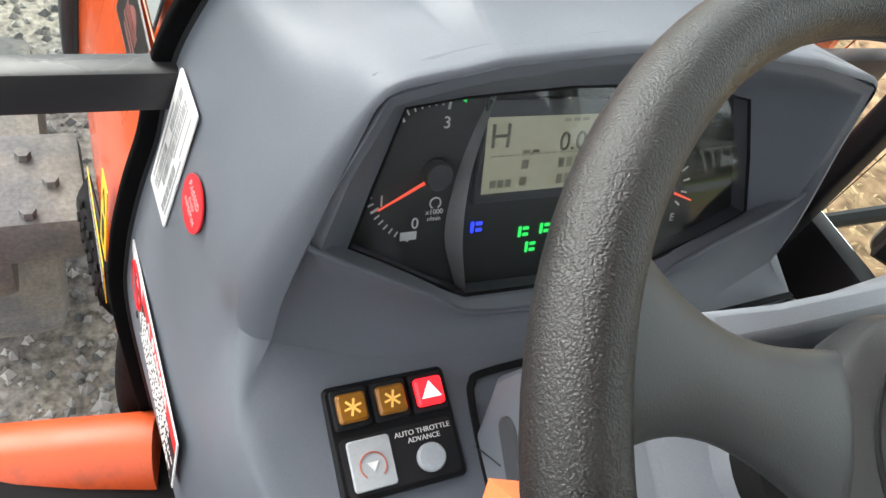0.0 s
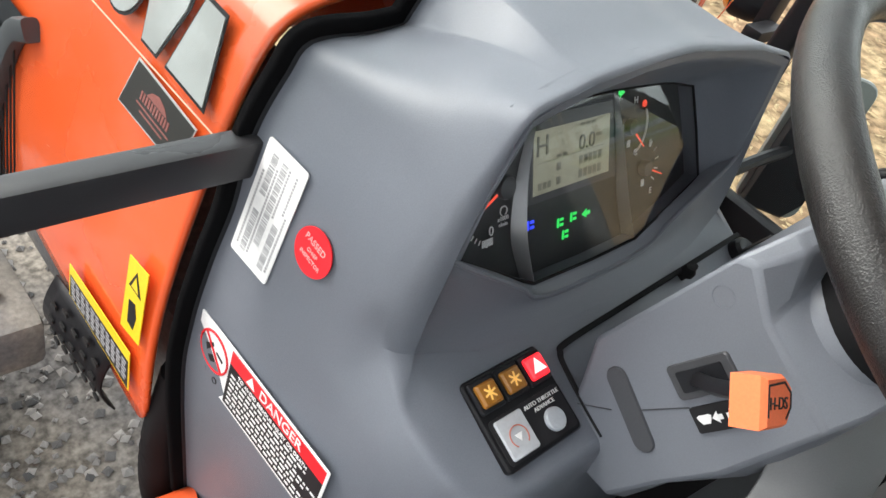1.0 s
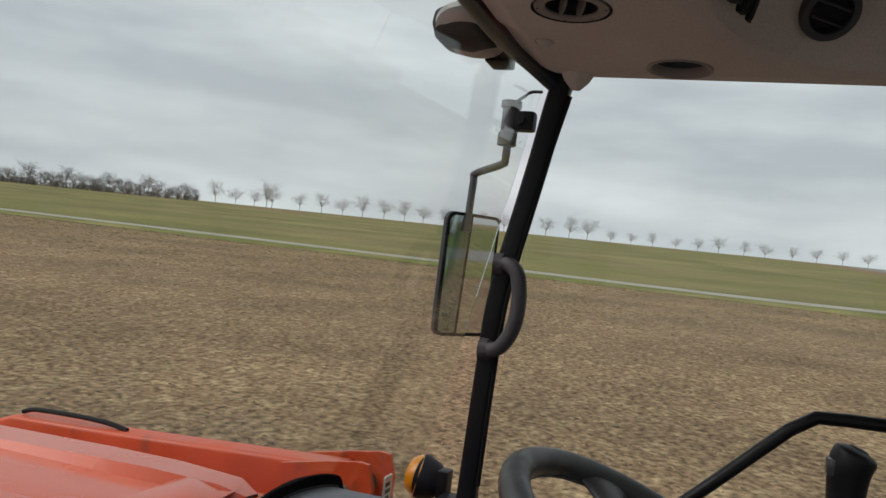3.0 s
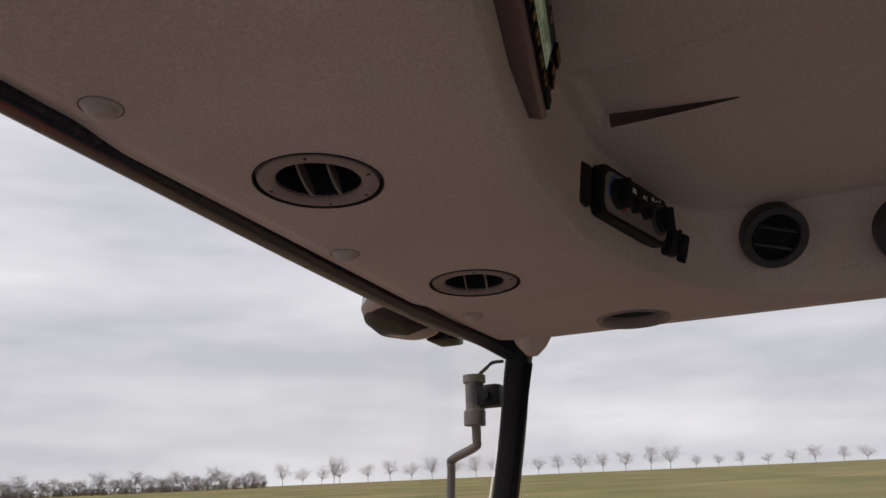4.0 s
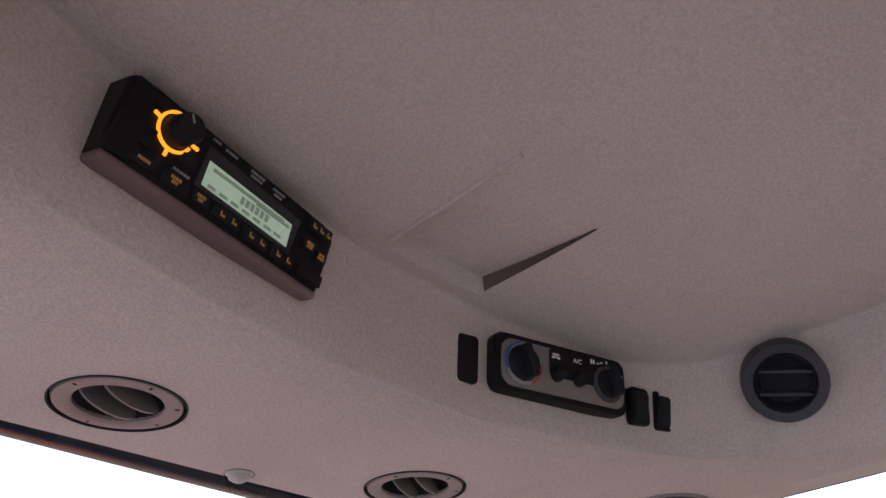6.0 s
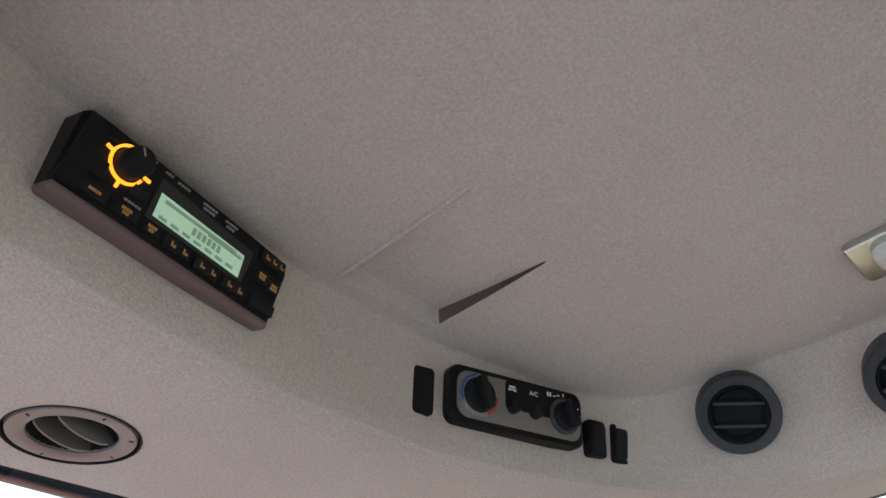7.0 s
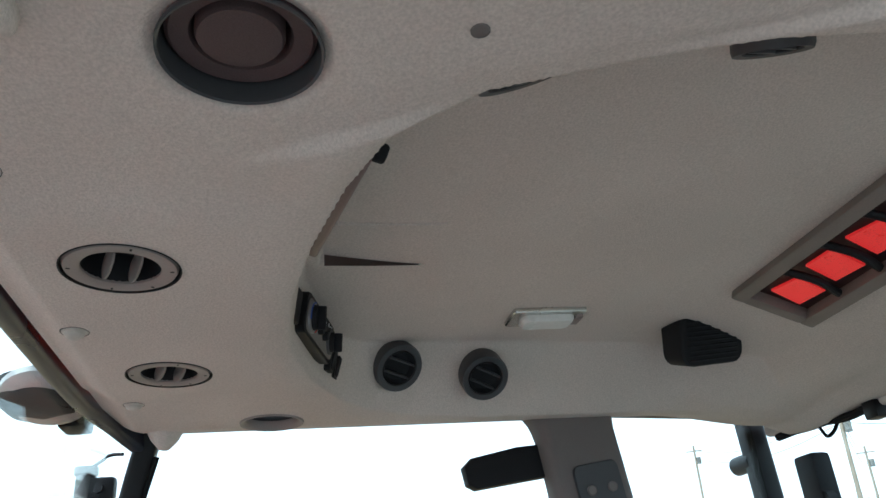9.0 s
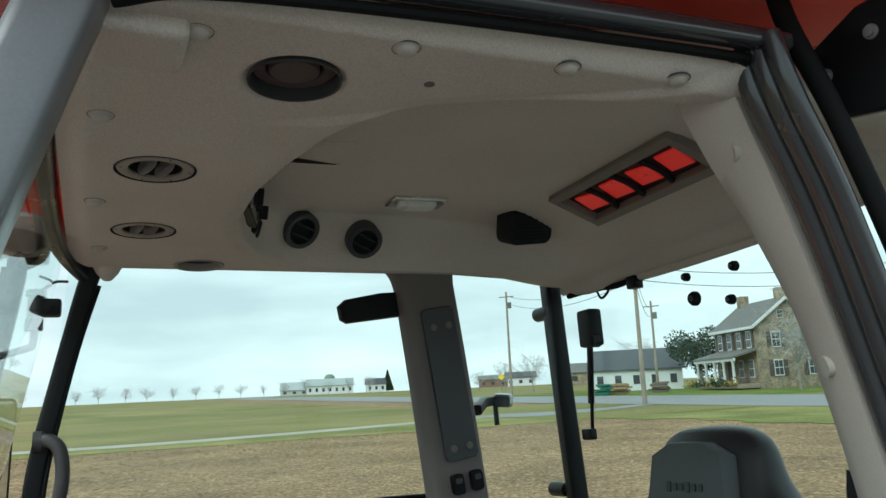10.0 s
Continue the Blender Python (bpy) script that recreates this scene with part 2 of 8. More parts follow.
YELLOW = mat("yellow label vinyl", (0.85, 0.60, 0.02), 0.4, var=0.05, grain=200, bump=0.0)
KNOB = mat("orange knob plastic", (0.85, 0.17, 0.06), 0.45, var=0.06, grain=500, bump=0.08)
AMBER = mat("amber switch lens", (0.30, 0.12, 0.012), 0.3, var=0.1, grain=200, bump=0.02)
AMBER_LIT = mat("amber lamp lens", (0.9, 0.32, 0.01), 0.2, var=0.1, grain=100, bump=0.05, coat=0.5)
AMBER_ICON = mat("bright switch symbol", (0.85, 0.48, 0.12), 0.4, bump=0, emit=(1.0, 0.6, 0.15), emit_strength=0.1)
RED_LIT = mat("lit red switch lens", (0.7, 0.01, 0.02), 0.3, var=0.1, grain=200, bump=0.02, emit=(1.0, 0.02, 0.03), emit_strength=0.6)
RED_ICON = mat("lit red symbol", (1.0, 0.5, 0.5), 0.4, bump=0, emit=(1.0, 0.35, 0.35), emit_strength=1.0)
GREEN_LIT = mat("lit green lamp", (0.02, 0.5, 0.08), 0.4, bump=0, emit=(0.02, 0.75, 0.12), emit_strength=0.35)
BLUE_LIT = mat("lit blue lamp", (0.03, 0.05, 0.8), 0.4, bump=0, emit=(0.02, 0.05, 1.0), emit_strength=0.5)
LCD = mat("grey-green liquid crystal display", (0.33, 0.33, 0.25), 0.3, var=0.03, grain=100, bump=0, emit=(0.5, 0.5, 0.36), emit_strength=0.07)
LCD_INK = mat("dark display segments", (0.17, 0.175, 0.14), 0.4, bump=0)
GAUGE = mat("charcoal gauge face", (0.034, 0.037, 0.037), 0.45, var=0.1, grain=300, bump=0.0, spec=0.25)
NEEDLE = mat("red gauge needle", (0.85, 0.08, 0.05), 0.4, bump=0, emit=(1.0, 0.1, 0.05), emit_strength=0.25)
TICK = mat("white gauge marks", (0.8, 0.8, 0.8), 0.4, bump=0)
STRIP = mat("brushed grey strip", (0.30, 0.30, 0.31), 0.35, metal=0.5, var=0.06, grain=300, bump=0.02)
RADIO_LCD = mat("green radio display", (0.29, 0.38, 0.25), 0.3, bump=0, emit=(0.44, 0.60, 0.38), emit_strength=0.15)
RING_LIT = mat("lit amber knob ring", (1.0, 0.45, 0.02), 0.4, bump=0, emit=(1.0, 0.33, 0.01), emit_strength=0.45)
ORANGE_PRINT = mat("amber backlit printing", (0.27, 0.14, 0.06), 0.5, bump=0, emit=(1.0, 0.45, 0.05), emit_strength=0.03)
VENT_DARK = mat("matt black vent", (0.014, 0.015, 0.018), 0.6, var=0.1, grain=300, bump=0.05, spec=0.2)
VENT_GREY = mat("grey vent plastic", (0.05, 0.052, 0.058), 0.5, var=0.1, grain=400, bump=0.05)
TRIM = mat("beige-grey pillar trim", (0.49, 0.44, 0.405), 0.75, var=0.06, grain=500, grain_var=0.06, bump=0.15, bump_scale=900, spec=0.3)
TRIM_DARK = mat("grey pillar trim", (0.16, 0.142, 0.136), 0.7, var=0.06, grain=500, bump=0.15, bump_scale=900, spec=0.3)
CAP = mat("grey plastic cap", (0.48, 0.44, 0.40), 0.5, var=0.05, grain=300, bump=0.03)
LENS = mat("frosted lamp lens", (0.75, 0.75, 0.73), 0.25, var=0.05, grain=100, bump=0.1, bump_scale=120)
# weak emission stands in for daylight coming through the red panes
RED_PANE = mat("red translucent pane with daylight glow", (0.85, 0.03, 0.03), 0.35, var=0.1, scale=40, grain=500, grain_var=0.2, bump=0.1, emit=(1.0, 0.03, 0.03), emit_strength=0.13)
SEAT = mat("black seat vinyl", (0.015, 0.015, 0.017), 0.34, var=0.15, grain=700, grain_var=0.15, bump=0.3, bump_scale=700)
SEAT_GREY = mat("grey seat cloth", (0.075, 0.083, 0.09), 0.6, var=0.1, grain=700, grain_var=0.2, bump=0.3, bump_scale=700)
GRIP = mat("charcoal grip rubber", (0.036, 0.032, 0.036), 0.6, var=0.12, grain=500, bump=0.15)
# black pillar steel with the grey sky reflection put into its base colour
PILLAR_SHEEN = mat("pillar steel greyed for sky sheen", (0.17, 0.17, 0.185), 0.3, metal=0.3, var=0.1, grain=300, bump=0.02)
PANE = glass("cab glass")
PANE_CLEAR = glass("clear instrument lens", (0.97, 0.98, 0.98), 0.0, 1.33)
MIRROR = bpy.data.materials.new("mirror silvering")
MIRROR.use_nodes = True
MIRROR.node_tree.nodes["Principled BSDF"].inputs["Base Color"].default_value = (0.62, 0.64, 0.63, 1)
MIRROR.node_tree.nodes["Principled BSDF"].inputs["Metallic"].default_value = 1.0
MIRROR.node_tree.nodes["Principled BSDF"].inputs["Roughness"].default_value = 0.03

# ---------------------------------------------------------------- cab roof lining
LIP = [(-0.575, -0.40), (-0.57, -0.30), (-0.545, -0.16), (-0.517, -0.08), (-0.478, 0.01), (-0.42, 0.065), (-0.35, 0.090), (-0.25, 0.112), (-0.12, 0.130),
       (0.03, 0.129), (0.15, 0.100), (0.26, 0.054), (0.325, 0.005), (0.362, -0.06), (0.395, -0.18), (0.42, -0.32), (0.435, -0.55), (0.43, -0.70), (0.40, -0.83), (-0.56, -0.83)]
HOLES = [(-0.220, 0.277, 0.0505), (0.088, 0.273, 0.0505), (-0.507, 0.163, 0.0470), (0.365, 0.153, 0.046)]


def inside_depth(x, y):
    """Distance from the recess's lip, positive inside it."""
    best, odd = 9.0, False
    n = len(LIP)
    for i in range(n):
        ax, ay = LIP[i]
        bx_, by_ = LIP[(i + 1) % n]
        dx, dy = bx_ - ax, by_ - ay
        t = min(1, max(0, ((x - ax) * dx + (y - ay) * dy) / (dx * dx + dy * dy)))
        best = min(best, math.hypot(x - ax - t * dx, y - ay - t * dy))
        if (ay > y) != (by_ > y) and x < (bx_ - ax) * (y - ay) / (by_ - ay) + ax:
            odd = not odd
    return best if odd else -best


def liner_z(x, y):
    d = inside_depth(x, y)
    z = 2.02
    if d > 0:
        wall = 0.028 - 0.011 * smoothstep(-0.06, 0.03, y) + 0.085 * smoothstep(0.18, 0.36, x) + 0.14 * smoothstep(-0.5, -0.75, y)
        top = 0.106 + 0.016 * smoothstep(0.05, -0.30, y) - 0.02 * smoothstep(0.0, 0.3, x) * smoothstep(-0.1, 0.1, y)
        # the rear third slopes down to the back window
        fall = 0.125 - 0.42 * (-0.52 - y)
        top = 0.5 * (top + fall - math.sqrt((top - fall) ** 2 + 0.0006))
        top = max(top, 0.004)
        z += top * smoothstep(-0.25 * wall, wall, d) - top * smoothstep(-0.25 * wall, wall, 0)
        if -0.1155 < x < -0.0067 and -0.04 < y < 0.094:
            z += 0.015 * (y + 0.04) / 0.13
    else:
        z -= 0.004 * smoothstep(0.0, -0.03, d)
        # soft steps pressed into the front band
        calm = smoothstep(0.0, -0.012, d)
        z -= 0.006 * calm * smoothstep(-0.36, -0.30, x) * smoothstep(0.22, 0.16, x) * smoothstep(0.06, 0.2, y)
        # ridge that runs forward from the recess's front corner
        along = ((x + 0.455) * 0.46 + (y - 0.04) * 0.89) / 0.13
        side = (x + 0.455) * 0.89 - (y - 0.04) * 0.46
        z -= 0.007 * calm * smoothstep(-0.010, 0.004, side) * smoothstep(0.10, 0.02, side) * smoothstep(1.3, 0.6, along)
    # rolled edges round the outlets
    for hx, hy, hr in HOLES[2:3]:
        z += 0.006 * smoothstep(hr + 0.011, hr - 0.001, math.hypot(x - hx, y - hy))
    z += 0.012 * smoothstep(0.355, 0.39, y) + 0.02 * smoothstep(-0.615, -0.645, x) + 0.2 * max(0, x - 0.40) + 0.3 * max(0, x - 0.515)
    # the rear right corner dips to its pillar
    z -= 0.03 * smoothstep(0.30, 0.55, x) * smoothstep(-0.55, -0.80, y)
    z -= 0.02 * smoothstep(-0.80, -0.86, y)
    return z


ceiling = thing("ceiling", "beige moulded felt headliner with a raised centre", "ceiling", (0, 0, 2.02), kind="structure")
bm = bmesh.new()
NX, NY = 400, 430
X0, X1, Y0, Y1 = -0.645, 0.560, -0.875, 0.392
POCKET, STEP = (-0.1155, -0.0067), (X1 - X0) / NX
rows = []
for j in range(NY + 1):
    y = Y0 + (Y1 - Y0) * j / NY
    rows.append([])
    for i in range(NX + 1):
        x = X0 + (X1 - X0) * i / NX
        # grid lines drawn up to the two sides of the pressed pocket
        for edge in POCKET:
            if edge - STEP < x <= edge:
                x = edge - 0.0003
            elif edge < x <= edge + STEP:
                x = edge + 0.0003
        # front corners rounded off
        yy = y - 0.05 * max(0, (abs(x + 0.06) - 0.42) / 0.17) ** 2 * smoothstep(0.1, 0.39, y)
        rows[-1].append(bm.verts.new((x, yy, liner_z(x, yy))))
for j in range(NY):
    for i in range(NX):
        c = (rows[j][i].co + rows[j + 1][i + 1].co) / 2
        # right wall of the pressed pocket left open; the gap makes its dark shadow wedge
        if abs(c.x - POCKET[1]) < 0.001 and -0.03 < c.y < 0.088:
            continue
        if all(math.hypot(c.x - hx, c.y - hy) > hr for hx, hy, hr in HOLES):
            bm.faces.new((rows[j][i], rows[j + 1][i], rows[j + 1][i + 1], rows[j][i + 1]))
bmesh.ops.delete(bm, geom=[v for v in bm.verts if not v.link_faces], context="VERTS")
for v in bm.verts:
    if v.is_boundary:
        for hx, hy, hr in HOLES:
            d = math.hypot(v.co.x - hx, v.co.y - hy)
            if d < hr + 0.012:
                v.co.x, v.co.y = hx + (v.co.x - hx) * hr / d, hy + (v.co.y - hy) * hr / d
                v.co.z = liner_z(v.co.x, v.co.y)
lining = part("lining", bm, LINER, ceiling, smooth=180)
bm = bmesh.new()
tube(bm, [(-0.1167, y, liner_z(-0.117, y) - 0.0002) for y in (-0.045, -0.01, 0.03, 0.07, 0.092)], 0.0024, 8)
part("pressed_bead", bm, LINER, ceiling)
# crisp edges on the pressed pocket
me = lining.data
for e in me.edges:
    a, b = me.vertices[e.vertices[0]].co, me.vertices[e.vertices[1]].co
    if abs(a.x - b.x) < 0.001 and -0.05 < a.y < 0.10 and (abs(a.x + 0.1155) < 0.008 or abs(a.x + 0.0067) < 0.008) and a.z > 0.05:
        e.use_edge_sharp = True
bm = bmesh.new()
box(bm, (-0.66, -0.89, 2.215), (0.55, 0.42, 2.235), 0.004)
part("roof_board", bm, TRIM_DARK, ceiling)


VENT_RIM = mat("pale grey vent ring", (0.27, 0.23, 0.22), 0.5, var=0.06, grain=400, bump=0.05)


def cap_at(x, y, r=0.0105):
    b = bmesh.new()
    spin(b, [(r * 1.25, 0.0), (r * 1.25, -0.0015), (r, -0.003), (r * 0.9, -0.006), (r * 0.5, -0.0085), (0, -0.009)], Matrix.Translation((x, y, liner_z(x, y) + 0.001)), 20)
    part("screw_cap", b, CAP, ceiling)
    # dark ring painted in for the shadow in the dimple round the cap
    b = bmesh.new()
    spin(b, [(r * 1.38, 0.0), (r * 1.36, -0.0014), (r * 1.26, -0.0008), (r * 1.22, 0.002)], Matrix.Translation((x, y, liner_z(x, y) + 0.001)), 24, cap=False)
    part("cap_ring", b, VENT_GREY, ceiling)


for x, y in ((-0.582, 0.268), (-0.606, 0.079), (-0.615, -0.098), (-0.622, -0.238), (-0.371, 0.344), (-0.066, 0.348), (0.241, 0.339)):
    cap_at(x, y)
bm = bmesh.new()
spin(bm, [(0.006, 0.0), (0.006, -0.002), (0, -0.003)], Matrix.Translation((-0.540, 0.027, 2.017)), 12)
part("screw", bm, TRIM_DARK, ceiling)


LOUVRE = mat("grey louvre plastic", (0.20, 0.18, 0.175), 0.5, var=0.06, grain=400, bump=0.05)


def front_vent(x, y, turn, group):
    """Round eyeball outlet sunk in the front band: well, ring, cup and two vanes."""
    t = thing("ceiling_vent", "round grey ceiling air vent with tilted louvres", "vent", (x, y, 2.012), group)
    m = Matrix.Translation((x, y, 2.000))
    b = bmesh.new()
    spin(b, [(0.0512, 0.0105), (0.0508, 0.0088), (0.0498, 0.0095), (0.0488, 0.024), (0.042, 0.026)], m, 44, cap=False)
    part("well", b, VENT_DARK, t)
    b = bmesh.new()
    spin(b, [(0.0488, 0.020), (0.0485, 0.013), (0.0468, 0.0095), (0.0365, 0.009), (0.0335, 0.011), (0.033, 0.018)], m, 44, cap=False)
    part("flange", b, VENT_RIM, t, "pinkish grey vent ring")
    for a in (20, 95, 200, 275, 330):
        b = bmesh.new()
        plate(b, m @ Matrix.Rotation(radians(a), 4, "Z") @ Matrix.Translation((0.0425, 0, 0.0096)) @ Matrix.Rotation(radians(180), 4, "X"), 0.0035, 0.002, 0.0006, 0.0006)
        part("notch", b, VENT_DARK, t, smooth=0)
    b = bmesh.new()
    spin(b, [(0.0338, 0.012), (0.032, 0.018), (0.026, 0.036), (0, 0.038)], m, 32, cap=False)
    part("cup", b, VENT_DARK, t)
    for off in (-0.012, 0.011):
        b = bmesh.new()
        mm = m @ Matrix.Rotation(radians(turn), 4, "Z") @ Matrix.Translation((0, off, 0.015)) @ Matrix.Rotation(radians(80), 4, "X")
        pts = [(0.029 * math.cos(a), 0.010 * math.sin(a)) for a in [2 * math.pi * i / 20 for i in range(20)]]
        slab(b, pts, -0.0009, 0.0009, mm)
        part("louvre", b, LOUVRE, t)
    return t


front_vent(-0.220, 0.277, 20, "front ceiling vents")
front_vent(0.088, 0.2735, 20, "front ceiling vents")

speaker = thing("ceiling_speaker", "round recessed outlet with a dark mauve disc", "speaker", (-0.507, 0.163, 2.012))
m = Matrix.Translation((-0.507, 0.163, 2.014)) @ Matrix.Diagonal((0.835, 0.845, 1, 1))
CONE = mat("mauve speaker cloth", (0.085, 0.055, 0.055), 0.7, var=0.08, grain=900, grain_var=0.12, bump=0.15)
bm = bmesh.new()
spin(bm, [(0.0575, 0.0035), (0.0570, 0.001), (0.0550, 0.002), (0.054, 0.03), (0.046, 0.032)], m, 48, cap=False)
part("well", bm, VENT_GREY, speaker)
bm = bmesh.new()
spin(bm, [(0.053, 0.022), (0.052, 0.016), (0.049, 0.014), (0.036, 0.015), (0.034, 0.019), (0.034, 0.034)], m, 48, cap=False)
part("rim", bm, CONE, speaker)
bm = bmesh.new()
spin(bm, [(0.031, 0.034), (0.031, 0.014), (0.029, 0.011), (0.0, 0.009)], m @ Matrix.Translation((-0.002, 0.001, 0)), 40, cap=False)
part("disc", bm, CONE, speaker)
bm = bmesh.new()
spin(bm, [(0.0, 0.036), (0.054, 0.036)], m, 40, cap=False)
part("back", bm, VENT_DARK, speaker)

lens_vent = thing("ceiling_vent", "dark oval side outlet in the headliner edge", "vent", (0.365, 0.153, 2.012))
bm = bmesh.new()
m = Matrix.Translation((0.365, 0.153, 2.016))
spin(bm, [(0.050, 0.001), (0.049, -0.003), (0.045, -0.002), (0.041, 0.002), (0.040, 0.012)], m, 40, cap=False)
part("flange", bm, VENT_RIM, lens_vent)
bm = bmesh.new()
spin(bm, [(0.046, 0.01), (0.04, 0.02), (0, 0.022)], m, 40, cap=False)
part("cup", bm, VENT_GREY, lens_vent)


def wall_vent(p, normal, r, label):
    t = thing("air_vent", label, "vent", p, "round side air vents")
    n = Vector(normal).normalized()
    m = axes(p, Vector((0, 1, 0)).cross(n).cross(n) * -1, n.cross(Vector((0, 1, 0)).cross(n).cross(n) * -1))
    b = bmesh.new()
    spin(b, [(r, -0.026), (r, 0.004), (r * 0.96, 0.008), (r * 0.74, 0.007), (r * 0.70, 0.0)], m, 40, cap=False)
    part("flange", b, VENT_GREY, t)
    b = bmesh.new()
    spin(b, [(r * 0.72, 0.004), (r * 0.66, 0.006), (r * 0.55, -0.002), (0, -0.006)], m, 36, cap=False)
    part("barrel", b, VENT_DARK, t)
    for off in (-0.28, 0.28):
        b = bmesh.new()
        box(b, (-r * 0.6, off * r - 0.001, -0.004), (r * 0.6, off * r + 0.002, 0.007), 0.0008, m @ Matrix.Rotation(radians(-25), 4, "Z"), 1)
        part("vane", b, VENT_GREY, t)
    return t


wall_vent((0.283, -0.0395, 2.076), (-0.72, -0.30, -0.62), 0.040, "round charcoal air vent on the headliner side wall")
wall_vent((0.322, -0.188, 2.068), (-0.75, -0.05, -0.66), 0.040, "round charcoal air vent on the headliner side wall")
wall_vent((-0.441, -0.029, 2.068), (0.42, -0.28, -0.86), 0.032, "round charcoal air vent on the side wall by the door")
wall_vent((-0.466, -0.232, 2.092), (0.50, -0.12, -0.85), 0.031, "round charcoal air vent on the side wall by the door")

# radio on the front wall of the recess
RBL, RBR, RTL = Vector((-0.348, 0.0713, 2.0465)), Vector((-0.168, 0.1095, 2.0445)), Vector((-0.340, 0.0555, 2.1070))
RM = axes((RBL + RBR) / 2, RBR - RBL, RTL - RBL) @ Matrix.Translation((0, 0.0305, -0.007))
RW, RH = 0.184, 0.058
radio = thing("car_radio", "black cab radio with a lit green display", "radio", RM.translation)
bm = bmesh.new()
slab(bm, [(-0.091, -0.024), (-0.087, -0.027), (0.086, -0.027), (0.0905, -0.022), (0.0925, 0.018), (0.090, 0.0245), (0.080, 0.0265), (-0.078, 0.0305), (-0.088, 0.0300), (-0.0915, 0.0265)], -0.024, 0.008, RM, 0.003)
part("body", bm, BLACK, radio)
bm = bmesh.new()
slab(bm, [(-0.0905, -0.022), (-0.074, -0.022), (-0.074, 0.0285), (-0.088, 0.0285)], 0.008, 0.0105, RM, 0.001)
part("end_block", bm, BLACK, radio)
bm = bmesh.new()
box(bm, (-RW / 2 + 0.001, -0.0295, -0.012), (RW / 2 - 0.003, -0.0225, 0.0095), 0.004, RM, 3)
part("lower_trim", bm, mat("mauve-grey radio trim", (0.17, 0.11, 0.11), 0.35, grain=300, bump=0.02), radio)
KU = RM @ Matrix.Translation((-0.0545, 0.0125, 0.008))
bm = bmesh.new()
spin(bm, [(0.0100, 0), (0.0100, 0.003), (0.0092, 0.016), (0.0078, 0.018), (0, 0.0185)], KU, 32)
knob = part("volume_knob", bm, VENT_DARK, radio)
bm = bmesh.new()
box(bm, (-0.0006, 0.002, 0.0184), (0.0006, 0.0074, 0.0189), 0, KU @ Matrix.Rotation(radians(35), 4, "Z"))
part("knob_mark", bm, GREY_INK, knob, smooth=0)
bm = bmesh.new()
ring = [Vector((0.0122 * math.cos(radians(a)), 0.0122 * math.sin(radians(a)), 0)) for a in range(96, 345, 6)]
for p, q in zip(ring, ring[1:]):
    d = (q - p).normalized()
    s = Vector((-d.y, d.x, 0)) * 0.0009
    vs = [bm.verts.new(v) for v in (p - s, q - s, q + s, p + s)]
    bm.faces.new(vs)
for a in (170, 266, 357):
    d = Vector((math.cos(radians(a)), math.sin(radians(a)), 0))
    s = Vector((-d.y, d.x, 0)) * 0.0010
    bm.faces.new([bm.verts.new(v) for v in (d * 0.0125 - s, d * 0.0175 - s, d * 0.0175 + s, d * 0.0125 + s)])
bmesh.ops.remove_doubles(bm, verts=bm.verts, dist=1e-5)
ext = bmesh.ops.extrude_face_region(bm, geom=bm.faces[:])
bmesh.ops.translate(bm, vec=(0, 0, 0.0015), verts=[v for v in ext["geom"] if isinstance(v, bmesh.types.BMVert)])
lift(bm, bm.verts, KU @ Matrix.Translation((0, 0, 0.0005)))
part("lit_ring", bm, RING_LIT, knob, "glowing amber ring round the knob", smooth=0)
bm = bmesh.new()
slab(bm, [(-0.0305, -0.009), (0.0545, -0.010), (0.0565, 0.0165), (-0.0300, 0.0205)], 0.008, 0.0088, RM, 0.0006)
part("display_surround", bm, GAUGE, radio)
bm = bmesh.new()
slab(bm, [(-0.0262, -0.0060), (0.0500, -0.0075), (0.0490, 0.0094), (-0.0267, 0.0110)], 0.0088, 0.0094, RM)
display = part("display", bm, RADIO_LCD, radio, "glowing green display")
bm = bmesh.new()
DT = RM @ Matrix.Translation((0.0116, 0.0018, 0.0094))
for i in range(6):
    box(bm, (-0.008 + i * 0.0044, -0.003, 0), (-0.0050 + i * 0.0044, 0.0022, 0.0003), 0, DT)
box(bm, (-0.034, 0.0042, 0), (0.030, 0.0066, 0.0003), 0, DT)
box(bm, (0.004, 0.0030, 0), (0.0355, 0.0052, 0.0003), 0, DT)
for i in range(7):
    box(bm, (-0.034 + i * 0.0098, -0.0072, 0), (-0.0275 + i * 0.0098, -0.0050, 0.0003), 0, DT)
part("segment_print", bm, mat("green-grey display print", (0.20, 0.27, 0.17), 0.4, bump=0, emit=(0.28, 0.38, 0.24), emit_strength=0.08), display)
